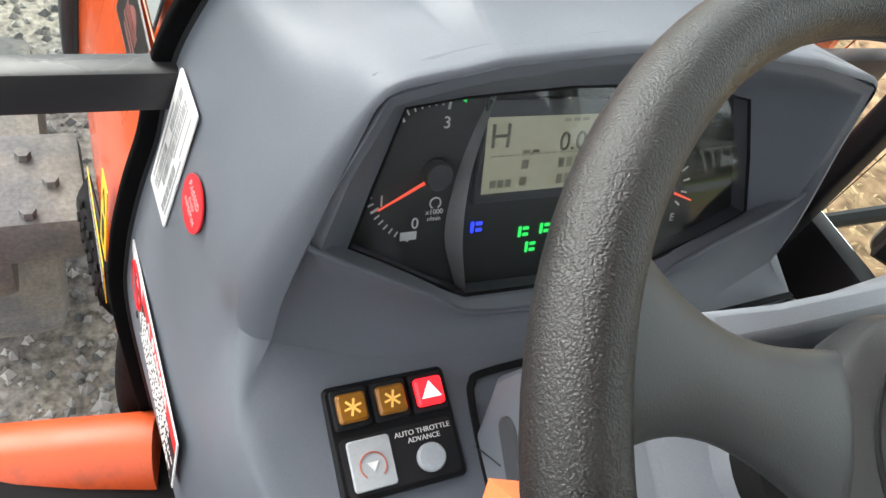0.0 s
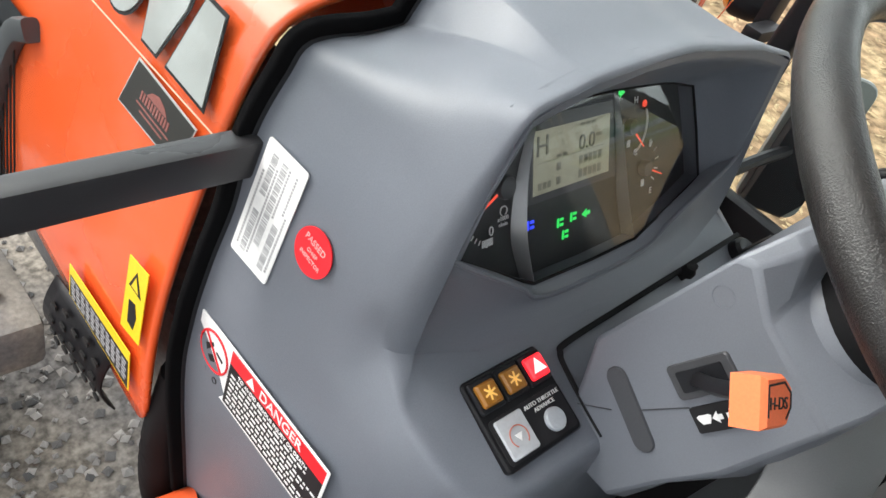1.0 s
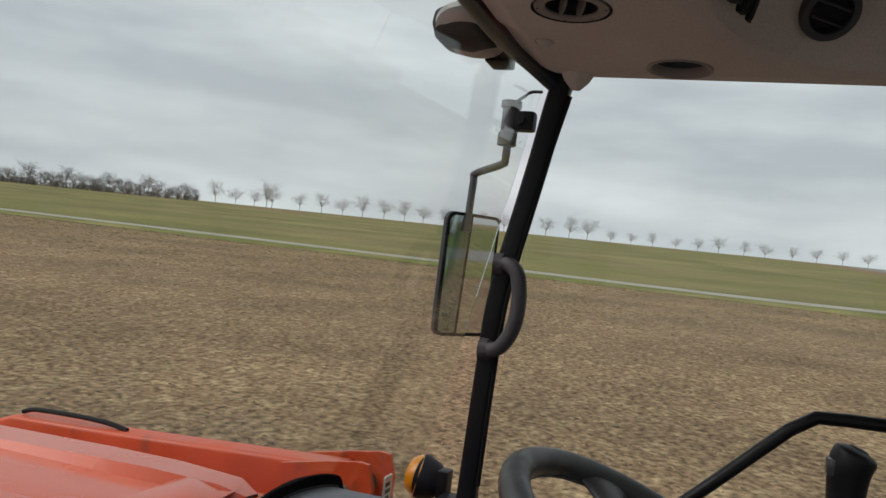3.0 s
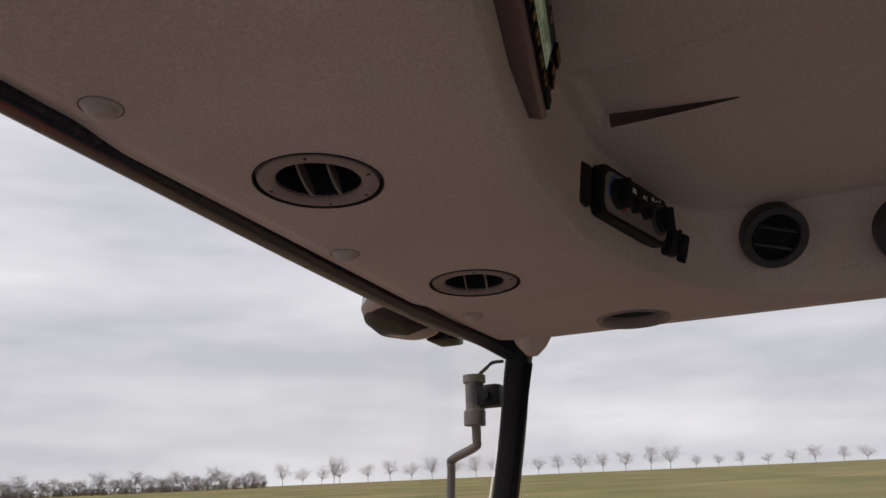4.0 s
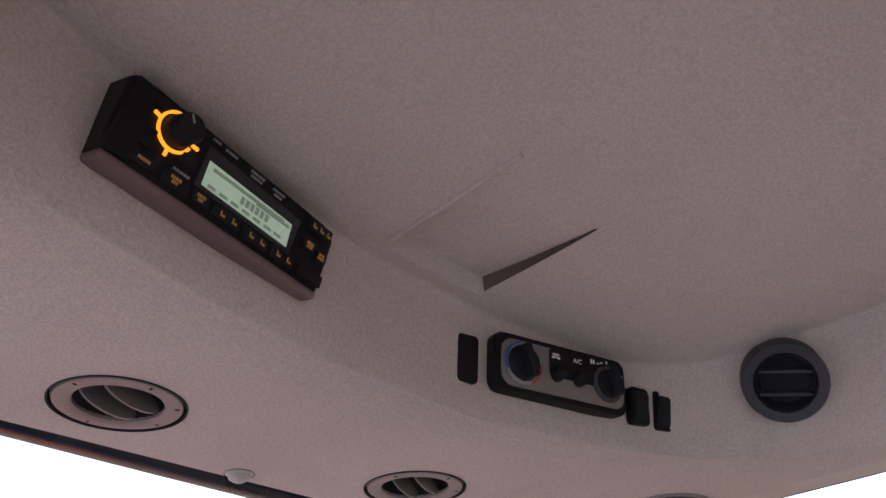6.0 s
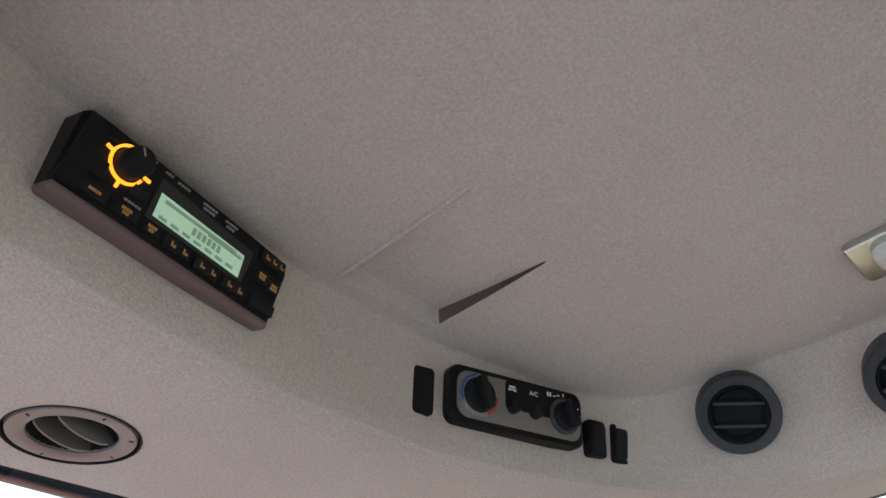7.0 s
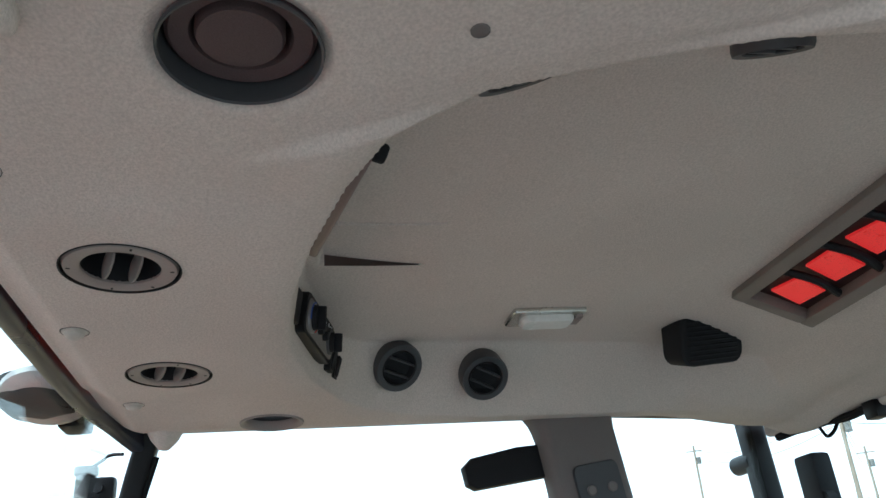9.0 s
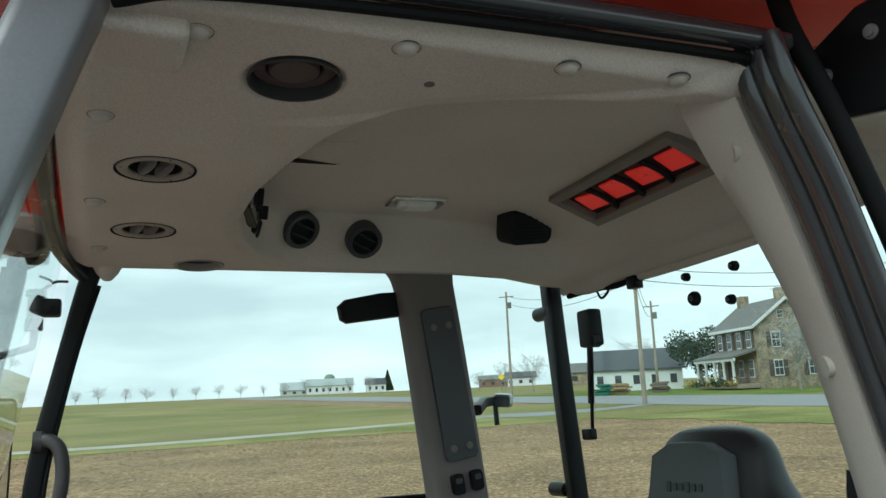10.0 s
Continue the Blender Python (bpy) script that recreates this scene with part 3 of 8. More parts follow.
# key tops: centre, size, backlit marks on each
for bx_, by_, bw, bh, marks in ((-0.0657, -0.0152, 0.0190, 0.0080, (0.009,)), (-0.0430, -0.0147, 0.0187, 0.0085, (0.008, 0.005)), (-0.0232, -0.0147, 0.0120, 0.0082, (0.007, 0.004)),
                                (-0.0015, -0.0150, 0.0210, 0.0088, (-2,)), (0.0240, -0.0156, 0.0207, 0.0085, (-2,)), (0.0493, -0.0155, 0.0207, 0.0082, (-2,)), (0.0746, 0.0196, 0.0245, 0.0088, (-3,)),
                                (0.0693, 0.0042, 0.0122, 0.0085, (0.007, 0.006)), (0.0823, 0.0017, 0.0112, 0.0082, (0.006, 0.007)), (-0.0695, -0.0005, 0.0100, 0.0120, ()), (-0.0400, 0.0010, 0.0120, 0.0085, ()),
                                (0.0775, -0.0150, 0.0240, 0.0085, ()), (-0.0690, 0.0235, 0.0110, 0.0060, ())):
    bm = bmesh.new()
    plate(bm, RM @ Matrix.Translation((bx_, by_, 0.008)), bw, bh, 0.0022, 0.0010, 0.0006)
    button = part("button", bm, VENT_DARK, radio)
    if not marks:
        continue
    bm = bmesh.new()
    KT = RM @ Matrix.Translation((bx_, by_, 0.0102))
    if marks[0] < 0:
        for k in range(-marks[0]):
            c = (k - (-marks[0] - 1) / 2) * bw * (0.48 if marks[0] == -2 else 0.30)
            box(bm, (c - 0.0006, -0.0018, 0), (c + 0.0003, 0.0018, 0.0004), 0, KT)
            box(bm, (c + 0.0009, -0.0018, 0), (c + 0.0032, -0.0002, 0.0004), 0, KT)
    else:
        for k, w in enumerate(marks):
            n = max(3, int(w / 0.0016))
            for i in range(n):
                box(bm, (-w / 2 + i * w / n, 0.0012 * (len(marks) - 1) - 0.0010 - 0.0026 * k, 0), (-w / 2 + (i + 0.68) * w / n, 0.0012 * (len(marks) - 1) + 0.0010 - 0.0026 * k, 0.0004), 0, KT)
    part("marking", bm, ORANGE_PRINT, button)
# faint grey printing along the top edge
bm = bmesh.new()
for x0, w, y in ((-0.0420, 0.005, 0.0265), (-0.0300, 0.007, 0.0255), (-0.0190, 0.011, 0.0248), (0.0040, 0.013, 0.0242), (0.0050, 0.011, 0.0212), (0.0250, 0.012, 0.0236), (0.0270, 0.008, 0.0205), (-0.0470, 0.013, -0.0075)):
    n = max(2, int(w / 0.0022))
    for i in range(n):
        box(bm, (x0 + i * w / n, y - 0.0007, 0.008), (x0 + (i + 0.7) * w / n, y + 0.0007, 0.0091), 0, RM)
tagged(part("legend", bm, GREY_INK, radio), kind="stuff")

# heater controls
HTL, HTR, HBL = Vector((0.0266, 0.1066, 2.097)), Vector((0.1705, 0.0660, 2.097)), Vector((0.0276, 0.1146, 2.044))
HM = axes((HTL + HTR) / 2 + (HBL - HTL) / 2, HTR - HTL, HTL - HBL)
HM = HM @ Matrix.Translation((0, 0, -0.007))
heater = thing("heater_control_panel", "black climate control panel with rotary knobs", "control panel", HM.translation)
bm = bmesh.new()
plate(bm, HM, 0.1505, 0.054, 0.03, 0.010, 0.002, -0.022)
part("housing", bm, BLACK, heater)
bm = bmesh.new()
plate(bm, HM @ Matrix.Translation((0.0015, 0, 0)), 0.139, 0.0435, 0.001, 0.012, 0, 0.008)
part("face_plate", bm, mat("taupe control face", (0.22, 0.20, 0.185), 0.5, grain=400, bump=0.03), heater)
bm = bmesh.new()
plate(bm, HM @ Matrix.Translation((0.0275, 0.0085, 0)), 0.0875, 0.0262, 0.0016, 0.003, 0, 0.008)
part("legend_plate", bm, BLACK, heater)
words("legend_text", "A/C", 0.0062, HM @ Matrix.Translation((0.0158, 0.0150, 0.0097)), TICK, heater)
bm = bmesh.new()
for x0, y0, w, h in ((-0.0125, 0.0155, 0.007, 0.002), (-0.0135, 0.0125, 0.003, 0.0022), (-0.0075, 0.0125, 0.003, 0.0022), (-0.0110, 0.0135, 0.004, 0.0012), (0.0315, 0.0165, 0.0016, 0.0045), (0.0345, 0.0165, 0.0016, 0.0045), (0.0310, 0.0180, 0.0052, 0.0012), (0.0385, 0.0175, 0.003, 0.0012), (0.0430, 0.0190, 0.003, 0.0012), (0.0500, 0.0195, 0.0014, 0.003), (0.0670, 0.0100, 0.002, 0.0014), (0.0685, 0.0020, 0.002, 0.0014)):
    box(bm, (x0, y0, 0.0097), (x0 + w, y0 + h, 0.0101), 0, HM)
tagged(part("legend", bm, TICK, heater), kind="stuff")
for x, r in ((-0.0466, 0.0205), (0.0510, 0.0175)):
    bm = bmesh.new()
    spin(bm, [(r, 0), (r * 0.97, 0.0025), (r * 0.78, 0.003)], HM @ Matrix.Translation((x, 0, 0.009)), 32, cap=False)
    dial = part("dial", bm, STRIP if x < 0 else VENT_GREY, heater)
    bm = bmesh.new()
    spin(bm, [(r * 0.82, 0), (r * 0.78, 0.006), (r * 0.7, 0.008), (0, 0.008)], HM @ Matrix.Translation((x, 0, 0.009)), 28)
    box(bm, (-0.0035, -r * 0.74, 0.007), (0.0035, r * 0.74, 0.018), 0.002, HM @ Matrix.Translation((x, 0, 0.009)) @ Matrix.Rotation(radians(20), 4, "Z"))
    part("turn_knob", bm, VENT_DARK, dial)
    if x < 0:
        for a0, a1, mt in ((100, 205, mat("blue scale mark", (0.04, 0.10, 0.45), 0.5, bump=0)), (-60, 10, mat("red scale mark", (0.6, 0.03, 0.03), 0.5, bump=0))):
            bm = bmesh.new()
            pts = [(r * 0.92 * math.cos(radians(a)), r * 0.92 * math.sin(radians(a)), 0.0035) for a in range(a0, a1, 8)]
            sweep(bm, [HM @ Matrix.Translation((x, 0, 0.009)) @ Vector(p) for p in pts], circle(0.0009, 5), up=HM.col[2].to_3d())
            part("scale_mark", bm, mt, dial)
for x in (-0.0084, 0.0166):
    bm = bmesh.new()
    spin(bm, [(0.0065, 0), (0.0062, 0.005), (0.005, 0.007), (0, 0.007)], HM @ Matrix.Translation((x, -0.003, 0.009)), 20)
    part("push_button", bm, VENT_DARK, heater)

for u, v, w, h, lab in ((-0.1004, -0.0050, 0.0215, 0.0430, "flat black blanking plate on the recess wall"),
                        (0.0942, -0.0118, 0.0222, 0.0360, "small black rocker switch on the recess wall"),
                        (0.1230, -0.0120, 0.0208, 0.0390, "small black rocker switch on the recess wall")):
    m = HM @ Matrix.Translation((u, v, 0))
    t = thing("rocker_switch" if v < -0.01 else "blanking_plate", lab, "switch", m.translation, "headliner switches")
    bm = bmesh.new()
    plate(bm, m, w, h, 0.022, 0.004, 0.001, -0.016)
    part("bezel", bm, BLACK, t)
    if v < -0.01:
        bm = bmesh.new()
        plate(bm, m @ Matrix.Rotation(radians(7), 4, "X"), w * 0.72, h * 0.76, 0.006, 0.003, 0.001, 0.003)
        part("rocker", bm, VENT_DARK, t)

# dome lamp
dome = thing("dome_lamp", "clear oblong courtesy lamp in the headliner", "lamp", (0.197, -0.262, 2.14))
DM = axes((0.197, -0.262, liner_z(0.197, -0.262) - 0.002), (0.0, -1.0, 0.02), (-1, 0, 0))
bm = bmesh.new()
plate(bm, DM, 0.118, 0.062, 0.010, 0.006, 0.002, -0.004)
part("frame", bm, CHROME, dome)
bm = bmesh.new()
plate(bm, DM, 0.085, 0.040, 0.012, 0.012, 0.005, 0.004)
part("lens", bm, LENS, dome)
bm = bmesh.new()
plate(bm, DM @ Matrix.Translation((0.05, 0, 0)), 0.012, 0.035, 0.004, 0.002, 0.001, 0.006)
part("slide_switch", bm, VENT_RIM, dome)

# square grille on the rear right wall
pad = thing("speaker_grille", "black rounded square speaker grille", "speaker", (0.285, -0.555, 2.10))
PM = axes((0.268, -0.548, 2.109), (0.12, -0.95, 0.12), (-0.35, 0.0, 0.9)) @ Matrix.Translation((0, 0, 0.036))
bm = bmesh.new()
plate(bm, PM, 0.124, 0.083, 0.05, 0.022, 0.003, -0.04)
part("frame", bm, VENT_DARK, pad)
bm = bmesh.new()
for i in range(9):
    box(bm, (-0.05, -0.033 + i * 0.0078, 0.0095), (0.05, -0.030 + i * 0.0078, 0.0125), 0.0008, PM, 1)
part("grille", bm, VENT_DARK, pad)

# roof hatch with red panes
hatch = thing("roof_hatch", "grey framed rear roof panel with four red panes glowing as if daylit", "hatch", (-0.097, -0.587, 2.11))
QM = axes((-0.0975, -0.585, 2.103), (-1, 0, 0), (0.0, 0.115, 0.046)) @ Matrix.Diagonal((0.875, 0.89, 1, 1)) @ Matrix.Translation((0, 0, 0.009))
bm = bmesh.new()
for s in (-1, 1):
    box(bm, (-0.215, s * 0.062 - 0.012, -0.012), (0.215, s * 0.062 + 0.012, 0.012), 0.004, QM)
    box(bm, (s * 0.205 - 0.012, -0.052, -0.011), (s * 0.205 + 0.012, 0.052, 0.011), 0.004, QM)
part("frame", bm, mat("taupe hatch frame", (0.21, 0.18, 0.165), 0.6, grain=400, bump=0.1), hatch)
bm = bmesh.new()
box(bm, (-0.2, -0.06, -0.012), (0.2, 0.06, -0.006), 0.001, QM)
part("backing", bm, mat("dark red backing", (0.03, 0.014, 0.014), 0.6, bump=0.05), hatch)
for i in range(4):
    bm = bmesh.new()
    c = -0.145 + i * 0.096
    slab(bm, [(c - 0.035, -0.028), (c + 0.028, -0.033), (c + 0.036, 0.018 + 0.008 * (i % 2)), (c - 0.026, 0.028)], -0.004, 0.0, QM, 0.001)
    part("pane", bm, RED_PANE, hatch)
for i in range(3):
    bm = bmesh.new()
    c = -0.097 + i * 0.096
    tube(bm, [QM @ Vector((c - 0.01, -0.05, 0.002)), QM @ Vector((c + 0.008, 0, 0.006)), QM @ Vector((c - 0.006, 0.05, 0.002))], 0.006, 8)
    part("bar", bm, VENT_DARK, hatch)

# ---------------------------------------------------------------- cab frame
cab = thing("cab_frame", "black steel tractor cab frame with beige pillar trim", "cab", (0, 0, 0.55))
SEC_A = rounded(0.055, 0.068, 0.012, 3)


def pillar(points, section, material, up=(1, 0, 0), label="", name="pillar"):
    b = bmesh.new()
    sweep(b, bend(points, 5), section, up)
    return part(name, b, material, cab, label)


right_a = pillar([(0.452, 0.330, 2.060), (0.469, 0.356, 2.000), (0.498, 0.384, 1.884), (0.512, 0.409, 1.771), (0.516, 0.426, 1.69), (0.522, 0.440, 1.60), (0.530, 0.447, 1.48), (0.539, 0.456, 1.28), (0.545, 0.466, 1.0), (0.55, 0.48, 0.6)], rounded(0.036, 0.036, 0.008, 3), BLACK, label="black front pillar")
left_a = pillar([(-0.60, 0.345, 2.065), (-0.615, 0.368, 2.02), (-0.63, 0.435, 1.80), (-0.64, 0.492, 1.60), (-0.645, 0.54, 1.40), (-0.645, 0.57, 1.20), (-0.64, 0.58, 0.6)], SEC_A, PILLAR_SHEEN, label="front pillar by the door, greyed for its sky sheen")
for pts, s in ((((0.462, 0.336, 1.99), (0.487, 0.366, 1.884), (0.500, 0.391, 1.771), (0.508, 0.418, 1.62), (0.517, 0.428, 1.48), (0.527, 0.436, 1.28)), 1), (((-0.606, 0.345, 2.02), (-0.611, 0.412, 1.80), (-0.621, 0.469, 1.6), (-0.625, 0.517, 1.4), (-0.625, 0.547, 1.2)), -1)):
    bm = bmesh.new()
    tube(bm, pts, 0.0045 if s > 0 else 0.005, 8)
    part("seal_strip", bm, RUBBER, cab)
# front header behind the lining, with rounded corners into the pillars
bm = bmesh.new()
sweep(bm, bend([(-0.62, 0.36, 2.035), (-0.50, 0.397, 2.04), (-0.25, 0.408, 2.04), (0.0, 0.412, 2.038), (0.25, 0.408, 2.036), (0.40, 0.392, 2.036), (0.47, 0.358, 2.015)], 5), rounded(0.026, 0.045, 0.008, 3))
# black base tinted blue to counter brown light bounced up from the soil
part("front_header", bm, mat("black header paint tinted blue", (0.012, 0.018, 0.030), 0.3, var=0.1, grain=300, bump=0.02), cab)
bm = bmesh.new()
sweep(bm, bend([(0.505, 0.33, 2.072), (0.585, 0.15, 2.088), (0.588, 0.0, 2.088), (0.588, -0.4, 2.088), (0.60, -0.85, 2.07)], 5), rounded(0.05, 0.05, 0.01, 3))
part("side_header", bm, BLACK, cab)
bm = bmesh.new()
sweep(bm, bend([(-0.61, 0.345, 2.032), (-0.650, 0.28, 2.040), (-0.660, 0.08, 2.047), (-0.663, -0.2, 2.056), (-0.666, -0.36, 2.058)], 6), rounded(0.026, 0.022, 0.007, 3))
part("door_header", bm, BLACK_GLOSS, cab)
bm = bmesh.new()
tube(bm, [(-0.612, 0.338, 2.016), (-0.636, 0.27, 2.022), (-0.646, 0.08, 2.030), (-0.648, -0.2, 2.040), (-0.650, -0.33, 2.042)], 0.006, 8)
part("door_header_seal", bm, RUBBER, cab)
# trim tip where the lining meets the front pillar
bm = bmesh.new()
spin(bm, [(0.045, 0.03), (0.042, 0.0), (0.028, -0.02), (0.012, -0.034), (0, -0.037)], Matrix.Translation((0.432, 0.322, 2.030)) @ Matrix.Diagonal((1.2, 0.75, 1, 1)), 24)
part("corner_trim", bm, LINER, cab)
bm = bmesh.new()
box(bm, (-0.60, 0.275, 2.0), (-0.52, 0.36, 2.03), 0.012, None, 3)
part("corner_trim", bm, LINER, cab)
# right middle pillar
bm = bmesh.new()
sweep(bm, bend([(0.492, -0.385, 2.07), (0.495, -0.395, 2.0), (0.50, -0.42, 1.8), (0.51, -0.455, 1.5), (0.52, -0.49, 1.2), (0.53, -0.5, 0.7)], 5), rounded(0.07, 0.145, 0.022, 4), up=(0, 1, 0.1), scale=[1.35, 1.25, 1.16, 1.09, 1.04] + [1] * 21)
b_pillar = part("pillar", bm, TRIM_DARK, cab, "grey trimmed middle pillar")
BP = axes((0.463, -0.425, 1.80), (0.0, -0.99, 0.13), (-0.025, 0.13, 0.99))
bm = bmesh.new()
plate(bm, BP @ Matrix.Translation((0.002, -0.034, 0)), 0.084, 0.36, 0.012, 0.012, 0.002, -0.004)
part("cover_panel", bm, VENT_GREY, b_pillar, "black pillar cover panel")
for y, z in ((-0.029, 0.10), (0.011, 0.10), (-0.031, -0.186), (0.010, -0.186)):
    bm = bmesh.new()
    spin(bm, [(0.009, 0), (0.009, 0.003), (0.007, 0.005), (0, 0.005)], BP @ Matrix.Translation((y + 0.012, z, 0.008)), 16)
    part("bolt", bm, TRIM_DARK, b_pillar)
for dy in (-0.031, 0.018):
    bm = bmesh.new()
    plate(bm, BP @ Matrix.Translation((dy + 0.01, -0.267, 0)), 0.03, 0.046, 0.016, 0.008, 0.002, -0.004)
    socket = part("socket_cover", bm, BLACK, b_pillar)
    bm = bmesh.new()
    plate(bm, BP @ Matrix.Translation((dy + 0.01, -0.259, 0)), 0.016, 0.012, 0.004, 0.003, 0.001, 0.012)
    part("tab", bm, VENT_GREY, socket)
# rear right pillar
pillar([(0.645, -0.855, 2.05), (0.638, -0.858, 1.8), (0.620, -0.862, 1.45), (0.605, -0.87, 1.1), (0.595, -0.87, 0.7)], rounded(0.045, 0.050, 0.010, 3), BLACK, up=(0, 1, 0), label="black rear pillar")
pillar([(-0.66, -0.855, 2.05), (-0.66, -0.858, 1.8), (-0.65, -0.862, 1.45), (-0.64, -0.87, 1.1), (-0.63, -0.87, 0.7)], rounded(0.06, 0.085, 0.012, 3), BLACK, up=(0, 1, 0), label="black rear pillar")
bm = bmesh.new()
sweep(bm, bend([(0.60, -0.875, 2.02), (0.3, -0.885, 2.0), (-0.1, -0.888, 2.0), (-0.64, -0.875, 2.02)], 5), rounded(0.03, 0.03, 0.008, 3))
part("rear_header", bm, LINER, cab)
bm = bmesh.new()
tube(bm, [(0.56, -0.86, 1.995), (0.45, -0.865, 1.995), (0.35, -0.866, 1.985), (0.28, -0.87, 1.99)], 0.008, 8)
part("rear_seal", bm, RUBBER, cab)
# left middle pillar: felt trim strip, then the glossy door rebate outside it
strip_o = bend([(-0.619, -0.312, 2.04), (-0.619, -0.338, 1.97), (-0.619, -0.378, 1.86), (-0.619, -0.436, 1.66), (-0.616, -0.51, 1.35), (-0.612, -0.545, 0.9)], 6)
strip_i = bend([(-0.555, -0.290, 2.03), (-0.555, -0.335, 1.945), (-0.555, -0.388, 1.86), (-0.555, -0.446, 1.72), (-0.554, -0.498, 1.45), (-0.55, -0.54, 0.9)], 6)
bm = bmesh.new()
front = [[o, o.lerp(i, 0.33) + Vector((0, 0.006, 0)), o.lerp(i, 0.66) + Vector((0, 0.006, 0)), i, i + Vector((0.02, -0.05, 0)), o + Vector((0.0, -0.07, 0)), o] for o, i in zip(strip_o, strip_i)]
grid_mesh(bm, front)
bmesh.ops.remove_doubles(bm, verts=bm.verts, dist=1e-5)
left_b = part("pillar", bm, TRIM, cab, "beige trimmed pillar beside the open door", smooth=60)
for p in ((-0.590, -0.340, 1.954), (-0.590, -0.430, 1.700)):
    bm = bmesh.new()
    spin(bm, [(0.0125, -0.004), (0.0125, 0.003), (0.009, 0.0055), (0, 0.0065)], axes(p, (1, -0.55, 0), (0, 0.15, 1)) , 20)
    part("screw_cap", bm, CAP, left_b)


def door_line(dx, dy):
    return [(p[0] + dx, p[1] + dy, p[2] + d) for p, d in zip([(-0.655, -0.325, 2.06), (-0.66, -0.340, 1.985), (-0.66, -0.39, 1.86), (-0.656, -0.455, 1.64), (-0.652, -0.53, 1.35), (-0.65, -0.575, 0.9)], (0, 0, 0, 0, 0, 0))]


for dx, dy, r, mt in ((0.022, 0.0, 0.014, BLACK_GLOSS), (0.000, -0.004, 0.014, BLACK_GLOSS), (-0.022, -0.002, 0.012, BLACK_GLOSS)):
    bm = bmesh.new()
    tube(bm, door_line(dx, dy), r, 12)
    part("door_rebate", bm, mt, cab, "glossy black door rebate")
bm = bmesh.new()
tube(bm, [(-0.662, -0.36, 2.16), (-0.668, -0.37, 2.08), (-0.683, -0.40, 1.97), (-0.688, -0.455, 1.80), (-0.688, -0.51, 1.6), (-0.683, -0.57, 1.3), (-0.67, -0.59, 0.9)], 0.012, 12)
part("door_seal", bm, RUBBER, cab)
# cross member below the windscreen
bm = bmesh.new()
box(bm, (-0.63, 0.54, 1.145), (0.62, 0.566, 1.184), 0.005)
part("cross_member", bm, mat("worn black bar paint", (0.028, 0.028, 0.031), 0.34, var=0.15, grain=400, bump=0.03, spec=0.5), cab, "flat black bar under the windscreen")
# floor, rear wall and sills
bm = bmesh.new()
box(bm, (-0.64, -0.88, 0.55), (0.62, 0.52, 0.60), 0.01)
part("floor_pan", bm, RUBBER, cab)
bm = bmesh.new()
box(bm, (-0.63, -0.90, 0.6), (0.60, -0.875, 1.12), 0.01)
part("rear_panel", bm, BLACK, cab)
bm = bmesh.new()
box(bm, (0.575, -0.85, 0.6), (0.61, 0.48, 0.98), 0.01)
part("side_sill", bm, BLACK, cab)

# orange roof shell
roof = thing("cab_roof", "orange moulded plastic cab roof with an overhang", "roof", (0, 0, 2.08))
bm = bmesh.new()
prof = [(-0.80, 2.10), (-0.815, 2.14), (-0.80, 2.22), (-0.70, 2.29), (-0.4, 2.325), (0, 2.335), (0.38, 2.325), (0.68, 2.29), (0.78, 2.22), (0.795, 2.17), (0.78, 2.14), (0.56, 2.125), (0.545, 2.245), (-0.50, 2.245), (-0.52, 2.130), (-0.68, 2.116)]
ys = (-1.02, -1.0, -0.9, -0.4, 0.1, 0.42, 0.52, 0.535)
ks = (0.90, 0.96, 1.0, 1.0, 1.0, 0.985, 0.95, 0.90)
rings = [[bm.verts.new((x * k, y, 2.2 + (z - 2.2) * (k if k > 0.95 else k * 0.9))) for x, z in prof] for y, k in zip(ys, ks)]
for p, q in zip(rings, rings[1:]):
    for i in range(len(prof)):
        bm.faces.new((p[i], p[(i + 1) % len(prof)], q[(i + 1) % len(prof)], q[i]))
bm.faces.new(rings[0])
bm.faces.new(rings[-1][::-1])
part("shell", bm, ROOF_RED, roof, smooth=50)


# ---------------------------------------------------------------- glass
def pane(name, corners, label, thick=0.005):
    t = thing(name, label, "window", corners[0], kind="structure")
    b = bmesh.new()
    c = [Vector(p) for p in corners]
    n = (c[1] - c[0]).cross(c[-1] - c[0]).normalized() * thick
    lo, hi = [b.verts.new(p) for p in c], [b.verts.new(p + n) for p in c]
    b.faces.new(lo[::-1])
    b.faces.new(hi)
    for i in range(len(c)):
        j = (i + 1) % len(c)
        b.faces.new((lo[i], lo[j], hi[j], hi[i]))
    ob = part("pane", b, PANE, t, smooth=0)
    ob.visible_shadow = False
    return t


pane("window_1", [(0.622, 0.475, 0.97), (0.622, -0.84, 0.97), (0.622, -0.84, 2.10), (0.622, 0.395, 2.10)], "clear side window of the cab")
pane("window_2", [(-0.62, 0.6124, 1.11), (0.605, 0.6124, 1.11), (0.60, 0.418, 2.05), (-0.61, 0.418, 2.05)], "clear windscreen of the cab")
pane("window_3", [(0.655, -0.897, 1.09), (-0.67, -0.897, 1.09), (-0.67, -0.897, 2.02), (0.655, -0.897, 2.02)], "clear rear cab window")

# ---------------------------------------------------------------- dashboard
DX = 0.043   # centre line of the instrument panel
dash = thing("dashboard", "blue-grey plastic dashboard with a hooded instrument cluster", "dashboard", (DX, 0.45, 0.6))


